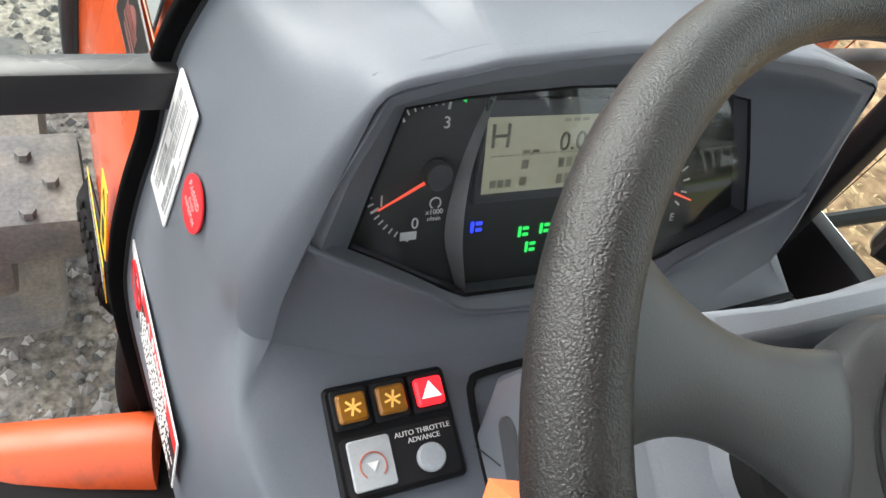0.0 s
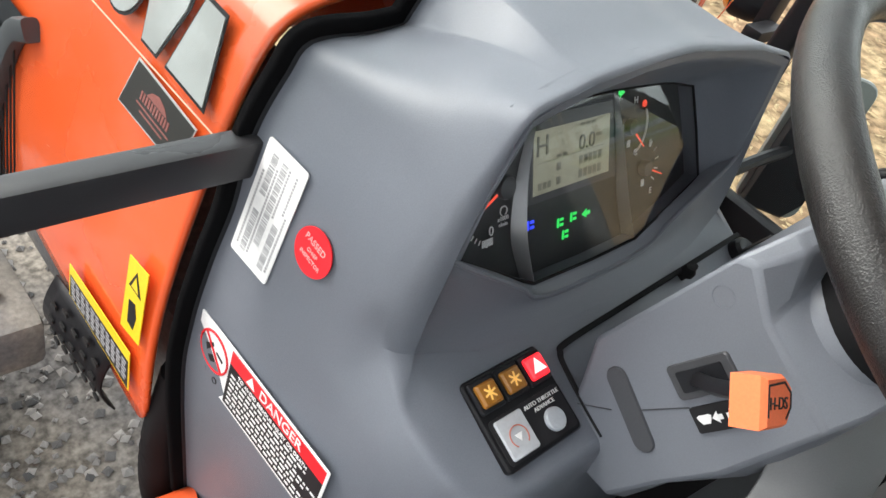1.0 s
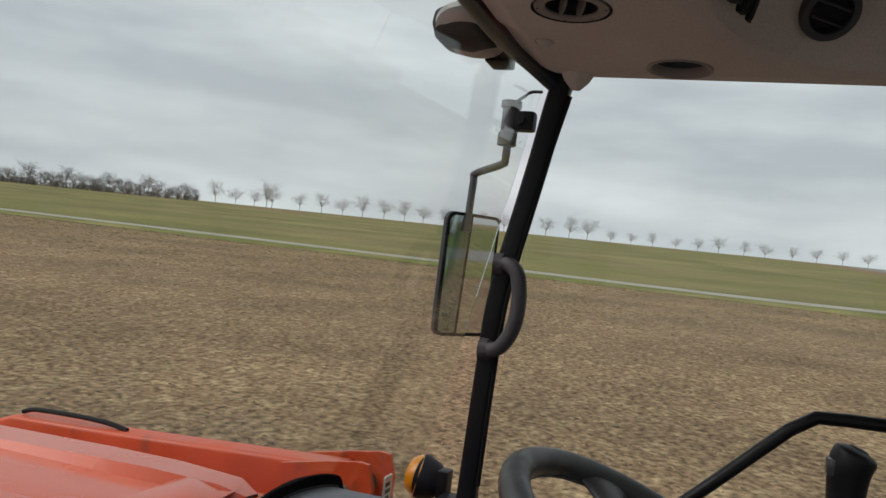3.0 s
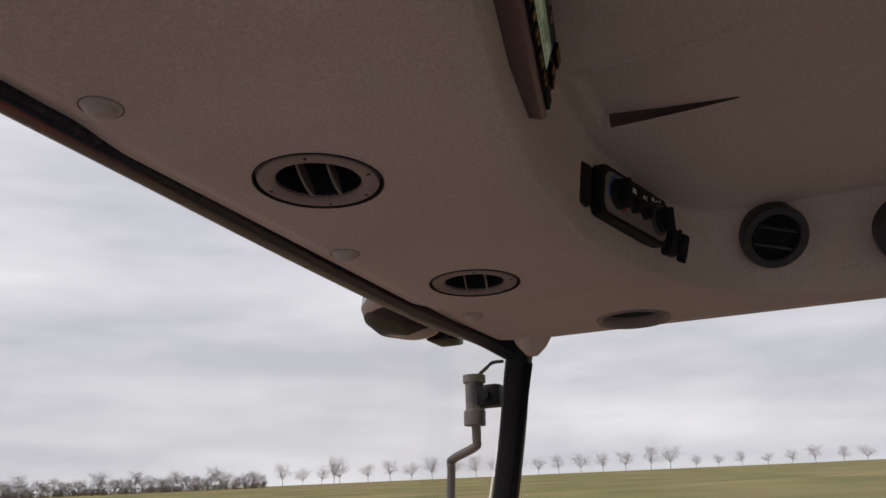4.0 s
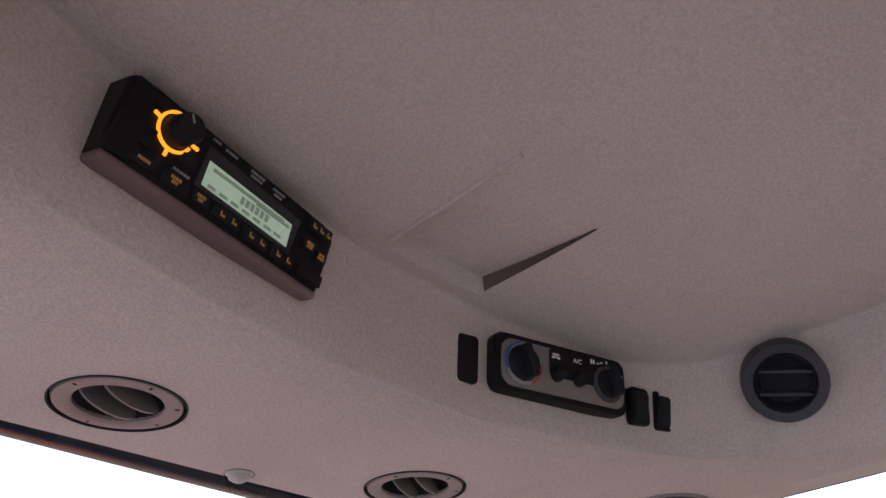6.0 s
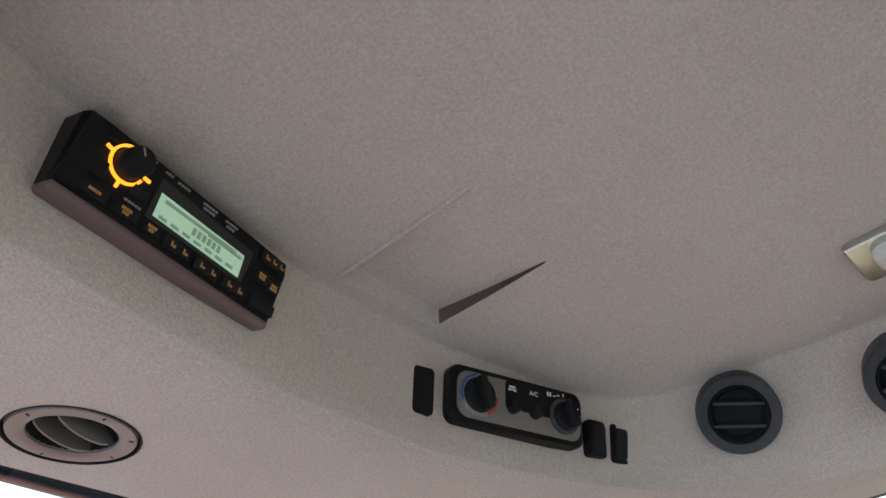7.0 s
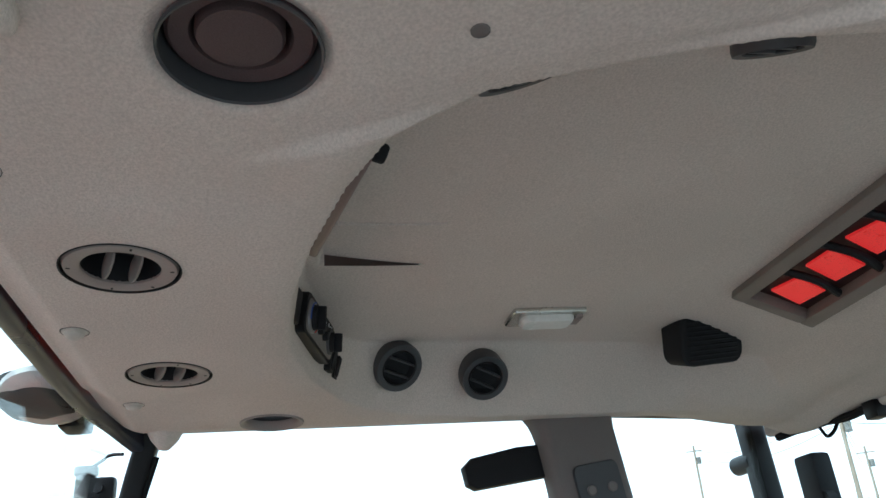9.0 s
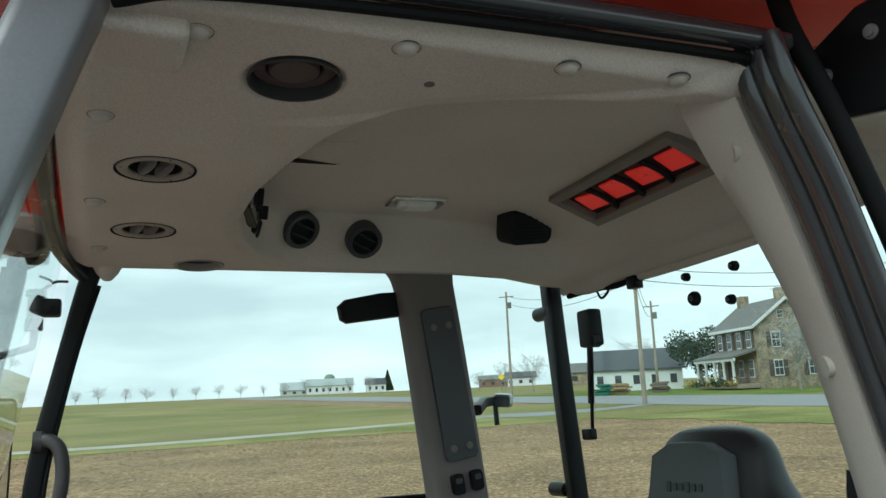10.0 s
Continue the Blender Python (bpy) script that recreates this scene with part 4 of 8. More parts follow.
def mirrored(pts, c=DX):
    """The other half of a profile; the panel sits a touch lower on that side."""
    return [Vector((2 * c - x, y, z - 0.03 * max(0.0, 2 * c - x + 0.02))) for x, y, z in pts]


def whole(half, c=DX):
    """Both halves of a profile whose last point lies on the centre line."""
    h = [Vector(p) for p in half]
    return h + mirrored(h[:-1], c)[::-1]


def loft(bm, rings, along=4, across=5):
    """A smooth skin through rings of points."""
    fine = [bend(r, along) for r in rings]
    cols = [bend(c, across) for c in zip(*fine)]
    grid_mesh(bm, [list(r) for r in zip(*cols)])


REAR_C = 0.046
# profiles from the wall over the foot and the crisp ridge of the hump to the centre line
rear_l = [(-0.256, 0.552, 1.105), (-0.249, 0.555, 1.15), (-0.240, 0.556, 1.195), (-0.222, 0.554, 1.242), (-0.206, 0.552, 1.270), (-0.150, 0.550, 1.273), (-0.118, 0.551, 1.2755),
          (-0.108, 0.552, 1.278), (-0.103, 0.552, 1.288), (-0.084, 0.552, 1.330), (-0.078, 0.552, 1.340), (-0.067, 0.552, 1.345), (-0.02, 0.553, 1.354), (REAR_C, 0.556, 1.356)]
mid_l = [(-0.254, 0.45, 1.106), (-0.245, 0.45, 1.15), (-0.234, 0.45, 1.195), (-0.214, 0.45, 1.248), (-0.197, 0.45, 1.285), (-0.160, 0.45, 1.303), (-0.125, 0.45, 1.315),
         (-0.114, 0.45, 1.3175), (-0.109, 0.45, 1.3205), (-0.091, 0.45, 1.3385), (-0.085, 0.45, 1.3425), (-0.073, 0.45, 1.3445), (-0.02, 0.45, 1.348), (0.044, 0.45, 1.352)]
near_l = [(-0.245, 0.385, 1.108), (-0.238, 0.385, 1.15), (-0.227, 0.385, 1.195), (-0.206, 0.385, 1.25), (-0.188, 0.385, 1.292), (-0.168, 0.385, 1.319), (-0.130, 0.388, 1.3295),
          (-0.118, 0.390, 1.333), (-0.112, 0.391, 1.3345), (-0.098, 0.394, 1.3385), (-0.092, 0.395, 1.340), (-0.080, 0.396, 1.3415), (-0.02, 0.40, 1.345), (DX, 0.40, 1.349)]
EDGE_L = [(-0.232, 0.333, 1.110), (-0.2305, 0.336, 1.15), (-0.2195, 0.340, 1.195), (-0.201, 0.345, 1.247), (-0.184, 0.348, 1.292), (-0.168, 0.350, 1.327), (-0.134, 0.353, 1.3355),
          (-0.122, 0.3535, 1.3375), (-0.116, 0.354, 1.3385), (-0.100, 0.355, 1.342), (-0.094, 0.355, 1.343), (-0.082, 0.3555, 1.344), (-0.02, 0.358, 1.348), (DX, 0.359, 1.350)]
# the rounded edge turns from the wall into the face; it is sharp at the hood's corner
soft = (0.020, 0.022, 0.020, 0.014, 0.008) + (0.004,) * 9
back_l, turn_l, face_l = [], [], []
for i, (p, s) in enumerate(zip(EDGE_L, soft)):
    p = Vector(p)
    inward = Vector((1, 0, 0.0)) if i < 5 else Vector((0.3, 0, -1)).normalized() if i == 5 else Vector((0, 0, -1))
    back_l.append(p + Vector((0 if i > 4 else -0.05 * s, s, 0)))
    turn_l.append(p + inward * s * 0.28 + Vector((0, s * 0.28, 0)))
    face_l.append(p + inward * s + Vector((0, 0.002 * (i < 5), 0)))
# the wall runs on down to the floor
LOWW = {"rear": [(-0.262, 0.552, 0.62), (-0.285, 0.552, 0.86), (-0.283, 0.552, 0.96), (-0.271, 0.552, 1.04)], "mid": [(-0.255, 0.45, 0.62), (-0.279, 0.45, 0.86), (-0.277, 0.45, 0.96), (-0.266, 0.45, 1.04)],
        "near": [(-0.252, 0.39, 0.62), (-0.276, 0.39, 0.86), (-0.275, 0.39, 0.96), (-0.262, 0.39, 1.04)], "front": [(-0.25, 0.345, 0.62), (-0.273, 0.345, 0.86), (-0.272, 0.345, 0.96), (-0.258, 0.347, 1.04)]}
rings = [whole(LOWW["rear"] + rear_l, REAR_C), whole(LOWW["mid"] + mid_l, 0.044), whole(LOWW["near"] + near_l), whole(LOWW["front"] + back_l)]
bm = bmesh.new()
loft(bm, rings)
rb, rt, rf = [bend(whole(r), 4) for r in (back_l, turn_l, face_l)]
grid_mesh(bm, [[(1 - t) ** 2 * a + 2 * t * (1 - t) * b + t * t * c for a, b, c in zip(rb, rt, rf)] for t in (0, 0.2, 0.4, 0.6, 0.8, 1)])

# lower body: columns round the front from one wall to the other, up to the edge of the shelf
SHELF_E = [(-0.241, 0.302, 1.085), (-0.237, 0.268, 1.072), (-0.223, 0.231, 1.056), (-0.199, 0.213, 1.049), (-0.155, 0.203, 1.045), (-0.05, 0.201, 1.044), (DX, 0.200, 1.044)]
LOW_XY = [(-0.262, 0.297), (-0.252, 0.258), (-0.231, 0.224), (-0.199, 0.206), (-0.152, 0.198), (-0.05, 0.196), (DX, 0.196)]
half = []
for (ex, ey, ez), (lx, ly) in zip(SHELF_E, LOW_XY):
    half.append([Vector(q) for q in ((lx + 0.014, ly + 0.002, 0.62), (lx - 0.004, ly, 0.86), (lx - 0.003, ly, 0.96), (lx * 0.5 + ex * 0.5 - 0.004, ly, ez - 0.045), (ex - 0.003, ey - 0.003, ez - 0.009))])
wall_front = bend(whole(LOWW["front"] + back_l), 4)
first, final = wall_front[:17], wall_front[::-1][:17]
other = [mirrored(c) for c in half[:-1]][::-1]
columns = [first] + [bend(c, 4) for c in half + other] + [final]
grid_mesh(bm, [bend(r, 4) for r in zip(*columns)])
last = bend([c[-1] for c in columns], 4)
start_e, start_i = turn_l[0], face_l[0]
top_e = bend([start_e] + [Vector(q) for q in SHELF_E] + mirrored(SHELF_E[:-1])[::-1] + mirrored([start_e]), 4)
mid_p = Vector((DX, 0.30, 1.08))
ins = [q + Vector(((mid_p.x - q.x) * 0.035, 0.007, 0.0025)) for q in [Vector(q) for q in SHELF_E] + mirrored(SHELF_E[:-1])[::-1]]
inner_e = bend([start_i] + ins + mirrored([start_i]), 4)
grid_mesh(bm, [[(1 - t) ** 2 * a + 2 * t * (1 - t) * b + t * t * c for a, b, c in zip(last, top_e, inner_e)] for t in (0, 0.25, 0.5, 0.75, 1)])
bmesh.ops.remove_doubles(bm, verts=bm.verts, dist=0.0004)
shell = part("cowl", bm, DASH, dash, smooth=60)

# shelf for the switches, closing the lower body
bm = bmesh.new()
front_e = inner_e
LOW_OUT = [(-0.2085, 0.338, 1.15), (-0.212, 0.335, 1.1095), (-0.14, 0.3185, 1.0905), (-0.06, 0.310, 1.0875), (DX, 0.306, 1.085)]
LINE_I = [q + Vector((0, 0.003, 0.0006)) for q in [Vector(p) for p in LOW_OUT[1:]] + mirrored(LOW_OUT[1:-1])[::-1]]
n_ = len(front_e)
back_e = []
for i in range(n_):
    u = i / (n_ - 1) * (len(LINE_I) - 1)
    j = min(int(u), len(LINE_I) - 2)
    back_e.append(LINE_I[j].lerp(LINE_I[j + 1], u - j))
grid_mesh(bm, [[a.lerp(b, t) for a, b in zip(front_e, back_e)] for t in (0, 0.33, 0.66, 1.0)])
part("shelf", bm, DASH, dash, smooth=60)

# front face round the cluster, between the rounded edge and the opening's lip
OPEN_L = [(-0.186, 0.346, 1.194), (-0.176, 0.350, 1.255), (-0.159, 0.352, 1.315), (-0.120, 0.355, 1.323), (-0.090, 0.356, 1.329), (-0.02, 0.359, 1.336), (DX, 0.360, 1.337)]
FACE_L = [(-0.1985, 0.342, 1.195), (-0.187, 0.347, 1.247), (-0.1645, 0.350, 1.323), (-0.130, 0.353, 1.332), (-0.095, 0.355, 1.339), (-0.02, 0.358, 1.344), (DX, 0.359, 1.346)]
LOW_LIP = [(-0.160, 0.343, 1.177), (-0.122, 0.341, 1.153), (-0.082, 0.338, 1.127), (-0.046, 0.335, 1.102), (DX, 0.334, 1.094)]
lip = [Vector(p) for p in OPEN_L] + mirrored(OPEN_L[:-1])[::-1] + mirrored(LOW_LIP[:-1]) + [Vector(p) for p in LOW_LIP[::-1]]
out = [Vector(p) for p in FACE_L] + mirrored(FACE_L[:-1])[::-1] + mirrored(LOW_OUT[:-1]) + [Vector(p) for p in LOW_OUT[::-1]]
bm = bmesh.new()
skirt = [p + (p - Vector((DX, p.y, 1.21))).normalized() * 0.005 + Vector((0, 0.020, -0.002)) for p in out]
steps = [skirt, out] + [[p.lerp(q, t) + Vector((0, 0.010 * math.sin(math.pi * t) * (1 if 1.07 < q.z < 1.2 else 0), 0.0)) for p, q in zip(out, lip)] for t in (0.3, 0.6, 0.85, 1.0)]
N_LIP = len(lip)

# gauge plane: a frame with x to the right and y up the leaning face
GM = axes((0.054, 0.404, 1.188), (1, 0, 0), (0, 0.078, 0.155))


def laid(x, y):
    """The instrument layout, closed up towards the right-hand gauges."""
    return (x if x < -0.09 else -0.09 + (x + 0.09) * 0.885) - 0.001, y * 0.94


def g(x, y, z=0.0):
    return GM @ Matrix.Translation((*laid(x, y), z))


LENS_O = [(-0.205, -0.042), (-0.186, 0.015), (-0.167, 0.068), (-0.120, 0.0745), (-0.09, 0.0765), (-0.02, 0.080), (0.02, 0.080), (0.06, 0.078), (0.115, 0.075), (0.145, 0.072), (0.195, 0.062), (0.215, 0.005), (0.232, -0.056),
          (0.200, -0.068), (0.162, -0.080), (0.120, -0.092), (0.088, -0.102), (0.0, -0.103), (-0.103, -0.100), (-0.130, -0.086), (-0.155, -0.071), (-0.180, -0.056)]
LENS_O = [laid(x, y) for x, y in LENS_O]
inner = [GM @ Vector((x, y, 0.018)) for x, y in LENS_O]
steps += [[p.lerp(q, k) + Vector((0, d, 0)) for p, q in zip(lip, inner)] for k, d in ((0.15, 0.001), (0.45, 0.004), (0.8, 0.003), (1.0, 0.0))]
vs = [[bm.verts.new(p) for p in r] for r in steps]
for a, b in zip(vs, vs[1:]):
    for i in range(N_LIP):
        bm.faces.new((a[i], a[(i + 1) % N_LIP], b[(i + 1) % N_LIP], b[i]))
face = part("cluster_surround", bm, DASH, dash, smooth=62)
bm = bmesh.new()
stages = [inner, [GM @ Vector((x, y, -0.004)) for x, y in LENS_O]]
vs = [[bm.verts.new(p) for p in r] for r in stages]
for a, b in zip(vs, vs[1:]):
    for i in range(N_LIP):
        bm.faces.new((a[i], a[(i + 1) % N_LIP], b[(i + 1) % N_LIP], b[i]))
part("bezel", bm, DASH, dash, "shaded inner bezel of the cluster", smooth=35)
bm = bmesh.new()
bead = [lip[0] + Vector((-0.010, 0.004, 0.006))] + [p + Vector((0, -0.0005, 0)) for p in ([lip[0]] + lip[:12:-1])] + [lip[12], lip[12] + Vector((0.010, 0.004, 0.006))]
sweep(bm, bend(bead, 3), circle(0.0026, 8), up=(0, -1, 0.3))
part("bezel_bead", bm, DASH, dash)
bm = bmesh.new()
sweep(bm, inner + [inner[0]], circle(0.0018, 6), up=GM.col[2].to_3d())
part("lens_gasket", bm, RUBBER, dash)
bm = bmesh.new()
slab(bm, [(x * 1.03, y * 1.03) for x, y in LENS_O], -0.006, -0.001, GM)
gauges = part("gauge_face", bm, GAUGE, dash, "black instrument face", smooth=0)
# brushed dividers
for pts, s in (([(-0.085, 0.075), (-0.098, 0.04), (-0.108, 0.0), (-0.111, -0.05), (-0.103, -0.098)], -1), ([(0.054, 0.078), (0.063, 0.04), (0.071, 0.0), (0.080, -0.05), (0.089, -0.100)], 1)):
    bm = bmesh.new()
    rows = []
    for (px_, py_), w, zz in zip(pts, (0.003, 0.007, 0.010, 0.014, 0.003), (0.004, 0.007, 0.010, 0.013, 0.017)):
        px_, py_ = laid(px_, py_)
        rows.append([GM @ Vector((px_ - w * 0.5, py_, 0.0)), GM @ Vector((px_ - w * 0.2 * s, py_, zz)), GM @ Vector((px_ + w * 0.5, py_, 0.0))])
    grid_mesh(bm, [list(r) for r in zip(*[bend(c, 4) for c in zip(*rows)])])
    part("divider", bm, STRIP, gauges, "silver divider strip", smooth=25)
bm = bmesh.new()
slab(bm, [(-0.097, -0.021), (0.045, -0.022), (0.031, 0.061), (-0.094, 0.063)], -0.001, 0.003, GM, 0.001)
frame_ob = part("display_frame", bm, DASH_DARK, gauges)
bm = bmesh.new()
slab(bm, [(-0.0915, -0.013), (0.0295, -0.0135), (0.0265, 0.048), (-0.0925, 0.0495)], 0.0025, 0.0035, GM)
lcd = part("display", bm, LCD, frame_ob, "grey-green display showing H and 0.0", smooth=0)
words("display_text", "H", 0.028, g(-0.077, 0.0355, 0.0038), LCD_INK, lcd)
words("display_text", "0.0", 0.022, g(0.001, 0.0275, 0.0038), LCD_INK, lcd)
bm = bmesh.new()
for x0, y0, w, h in ((-0.085, 0.0185, 0.12, 0.0008), (-0.052, 0.006, 0.010, 0.008), (-0.012, 0.005, 0.044, 0.009), (-0.083, -0.009, 0.024, 0.007), (-0.052, -0.009, 0.010, 0.008), (-0.012, -0.010, 0.044, 0.009), (0.018, 0.030, 0.014, 0.004), (-0.012, 0.046, 0.03, 0.003), (-0.052, 0.020, 0.020, 0.003)):
    (x0, y0), w, h = laid(x0, y0), w * 0.885, h * 0.94
    n = max(1, int(w / 0.007))
    for i in range(n):
        box(bm, (x0 + i * w / n, y0, 0.0035), (x0 + (i + 0.72) * w / n, y0 + h, 0.0038), 0, GM)
tagged(part("display_print", bm, mat("faint display segments", (0.245, 0.245, 0.19), 0.4, bump=0), lcd, smooth=0), kind="stuff")


def tick_arc(cx, cy, r0, r1, a0, a1, n, w, parent, big=0):
    b = bmesh.new()
    for i in range(n):
        a = radians(a0 + (a1 - a0) * i / (n - 1))
        long = 1.5 if big and i % big == 0 else 1
        box(b, (r0 - (r1 - r0) * (long - 1), -w / 2 * long, 0.0), (r1, w / 2 * long, 0.0006), 0, g(cx, cy) @ Matrix.Rotation(a, 4, "Z"))
    return part("scale", b, TICK, parent, smooth=0)


TX, TY = -0.131, 0.007    # rev counter centre
tick_arc(TX, TY, 0.053, 0.058, 82, 250, 29, 0.0013, gauges, 7)
for label_, x, y in (("0", -0.145, -0.0355), ("1", -0.174, -0.013), ("2", -0.173, 0.033), ("3", -0.1245, 0.049)):
    words("numeral", label_, 0.013, g(x, y, 0.0005), TICK, gauges)
bm = bmesh.new()
slab(bm, [(0.0, -0.0014), (0.053, -0.0006), (0.053, 0.0006), (0.0, 0.0014)], 0.004, 0.005, g(TX, TY) @ Matrix.Rotation(radians(207), 4, "Z"))
part("needle", bm, NEEDLE, gauges, "red needle", smooth=0)
bm = bmesh.new()
spin(bm, [(0.0115, 0), (0.0115, 0.007), (0.010, 0.009), (0, 0.009)], g(TX, TY), 24)
part("needle_hub", bm, VENT_GREY, gauges)
bm = bmesh.new()
tube(bm, [g(-0.129, -0.0185) @ Vector((0.0045 * math.cos(radians(a)), 0.0045 * math.sin(radians(a)), 0.001)) for a in range(-60, 241, 30)], 0.0007, 5, 2)
part("symbol", bm, TICK, gauges)
words("numeral", "x1000", 0.006, g(-0.129, -0.0265, 0.0005), TICK, gauges)
words("numeral", "r/min", 0.0055, g(-0.129, -0.0325, 0.0005), TICK, gauges)
bm = bmesh.new()
box(bm, (-0.007, -0.0035, 0), (0.007, 0.0035, 0.0006), 0, g(-0.150, -0.046))
part("hour_mark", bm, TICK, gauges, smooth=0)
for cx, cy, n, na, tops, lows, sym in ((0.088, 0.028, 2, -45, ("H", 0.100, 0.056), ("C", 0.106, -0.005), (0.090, 0.008)), (0.126, -0.027, 5, -22, ("F", 0.138, 0.0), ("E", 0.147, -0.060), (0.127, -0.046))):
    if n > 2:
        tick_arc(cx, cy, 0.024, 0.031, -38, 62, n, 0.0016, gauges)
    else:
        bm = bmesh.new()
        tube(bm, [g(cx, cy) @ Vector((0.034 * math.cos(radians(a)), 0.034 * math.sin(radians(a)), 0.001)) for a in range(-65, 40, 15)], 0.0011, 6, 2)
        part("scale", bm, TICK, gauges)
        bm = bmesh.new()
        spin(bm, [(0.004, 0), (0.004, 0.001), (0, 0.001)], g(0.119, 0.050), 14)
        part("hot_mark", bm, NEEDLE, gauges)
    for ch, x, y in (tops, lows):
        words("numeral", ch, 0.0105, g(x, y, 0.0005), TICK, gauges)
    bm = bmesh.new()
    slab(bm, [(0.0, -0.0014), (0.036, -0.0006), (0.036, 0.0006), (0.0, 0.0014)], 0.004, 0.005, g(cx, cy) @ Matrix.Rotation(radians(na), 4, "Z"))
    part("needle", bm, NEEDLE, gauges, "red needle", smooth=0)
    bm = bmesh.new()
    spin(bm, [(0.009, 0), (0.009, 0.006), (0.008, 0.008), (0, 0.008)], g(cx, cy), 20)
    part("needle_hub", bm, VENT_GREY, gauges)
    bm = bmesh.new()
    plate(bm, g(*sym), 0.006, 0.008, 0.0006, 0.001)
    part("symbol", bm, TICK, gauges, smooth=0)
# tell-tales
for x, y, mt in ((-0.090, -0.045, BLUE_LIT), (-0.038, -0.055, GREEN_LIT), (-0.014, -0.054, GREEN_LIT), (-0.028, -0.071, GREEN_LIT)):
    bm = bmesh.new()
    plate(bm, g(x - 0.0035, y), 0.003, 0.010, 0.0006, 0.001)
    plate(bm, g(x + 0.003, y + 0.003), 0.006, 0.003, 0.0006, 0.001)
    plate(bm, g(x + 0.003, y - 0.003), 0.006, 0.003, 0.0006, 0.001)
    part("tell_tale", bm, mt, gauges, "lit indicator lamp", smooth=0)
for x, y, s in ((0.0115, -0.056, -1), (-0.110, 0.070, -1), (0.066, 0.069, 1)):
    bm = bmesh.new()
    slab(bm, [(-0.006 * s, -0.002), (0.0, -0.002), (0.0, -0.005), (0.008 * s, 0.0), (0.0, 0.005), (0.0, 0.002), (-0.006 * s, 0.002)], 0.0, 0.0006, g(x, y))
    part("arrow_lamp", bm, GREEN_LIT, gauges, "lit green arrow", smooth=0)
bm = bmesh.new()
slab(bm, LENS_O, 0.0165, 0.018, GM)
lens = part("lens", bm, PANE_CLEAR, dash, "clear instrument lens", smooth=0)
lens.visible_shadow = False

# switch block
SM = axes((-0.131, 0.2625, 1.0675), (1, 0, 0), (0, 0.94, 0.33)) @ Matrix.Diagonal((0.92, 0.87, 1, 1))
switches = part("switch_block", plate(bmesh.new(), SM, 0.108, 0.098, 0.014, 0.006, 0.002, -0.008), BLACK, dash, "black switch block")
for i, (mt, icon) in enumerate(((AMBER, AMBER_ICON), (AMBER, AMBER_ICON), (RED_LIT, RED_ICON))):
    mm = SM @ Matrix.Translation((-0.034 + 0.034 * i, 0.028, 0.006))
    bm = bmesh.new()
    plate(bm, mm, 0.031, 0.034, 0.004, 0.003, 0.001)
    key = part("push_switch", bm, VENT_DARK, switches)
    bm = bmesh.new()
    plate(bm, mm, 0.0245, 0.0245, 0.007, 0.003, 0.002, 0.002)
    cap_ = part("lens", bm, mt, key, "glowing switch lens")
    bm = bmesh.new()
    if i == 2:
        slab(bm, [(-0.009, -0.006), (0.009, -0.006), (0, 0.009)], 0.0088, 0.0094, mm)
    else:
        for a in range(3):
            box(bm, (-0.0075, -0.001, 0.0088), (0.0075, 0.001, 0.0094), 0, mm @ Matrix.Rotation(radians(60 * a + 15), 4, "Z"))
    ob = part("switch_symbol", bm, icon, switches, smooth=0)
bm = bmesh.new()
plate(bm, SM @ Matrix.Translation((0, -0.020, 0.006)), 0.098, 0.048, 0.0012, 0.005)
plate_lo = part("control_plate", bm, INK, switches, "glossy black control plate")
bm = bmesh.new()
plate(bm, SM @ Matrix.Translation((-0.026, -0.020, 0.007)), 0.036, 0.042, 0.003, 0.003, 0.001)
rock = part("rocker", bm, mat("pale grey rocker", (0.42, 0.44, 0.47), 0.4, grain=300, bump=0.03), switches, "pale grey rocker switch")
bm = bmesh.new()
tube(bm, [SM @ Matrix.Translation((-0.026, -0.022, 0.0105)) @ Vector((0.011 * math.cos(radians(a)), 0.011 * math.sin(radians(a)), 0)) for a in range(-50, 231, 20)], 0.0006, 5, 2)
part("rocker_ring", bm, mat("red-brown ring print", (0.5, 0.14, 0.09), 0.5, bump=0), switches)
bm = bmesh.new()
slab(bm, [(-0.005, 0.003), (0.005, 0.003), (0, -0.005)], 0.0102, 0.0108, SM @ Matrix.Translation((-0.026, -0.022, 0)))
part("rocker_mark", bm, TICK, switches, smooth=0)
bm = bmesh.new()
spin(bm, [(0.0125, 0), (0.0125, 0.003), (0.011, 0.0045), (0, 0.0045)], SM @ Matrix.Translation((0.024, -0.027, 0.007)), 28)
part("round_button", bm, mat("blue-grey button", (0.40, 0.43, 0.47), 0.4, grain=300, bump=0.03), switches)
for k, line in enumerate(("AUTO THROTTLE", "ADVANCE")):
    words("button_text", line, 0.0062, SM @ Matrix.Translation((0.022, -0.003 - 0.0065 * k, 0.0076)), TICK, switches)

clip_ = thing("cable_clip", "small black cable clip in the panel seam", "clip", (0.185, 0.295, 1.075))
bm = bmesh.new()
box(bm, (0.172, 0.288, 1.072), (0.200, 0.300, 1.088), 0.004)
spin(bm, [(0.008, 0), (0.009, 0.006), (0.006, 0.012), (0, 0.013)], Matrix.Translation((0.176, 0.290, 1.082)), 14)
part("body", bm, RUBBER, clip_)
key_t = thing("ignition_key", "black ignition key and lock on the dash shelf", "key", (0.31, 0.285, 1.075))
bm = bmesh.new()
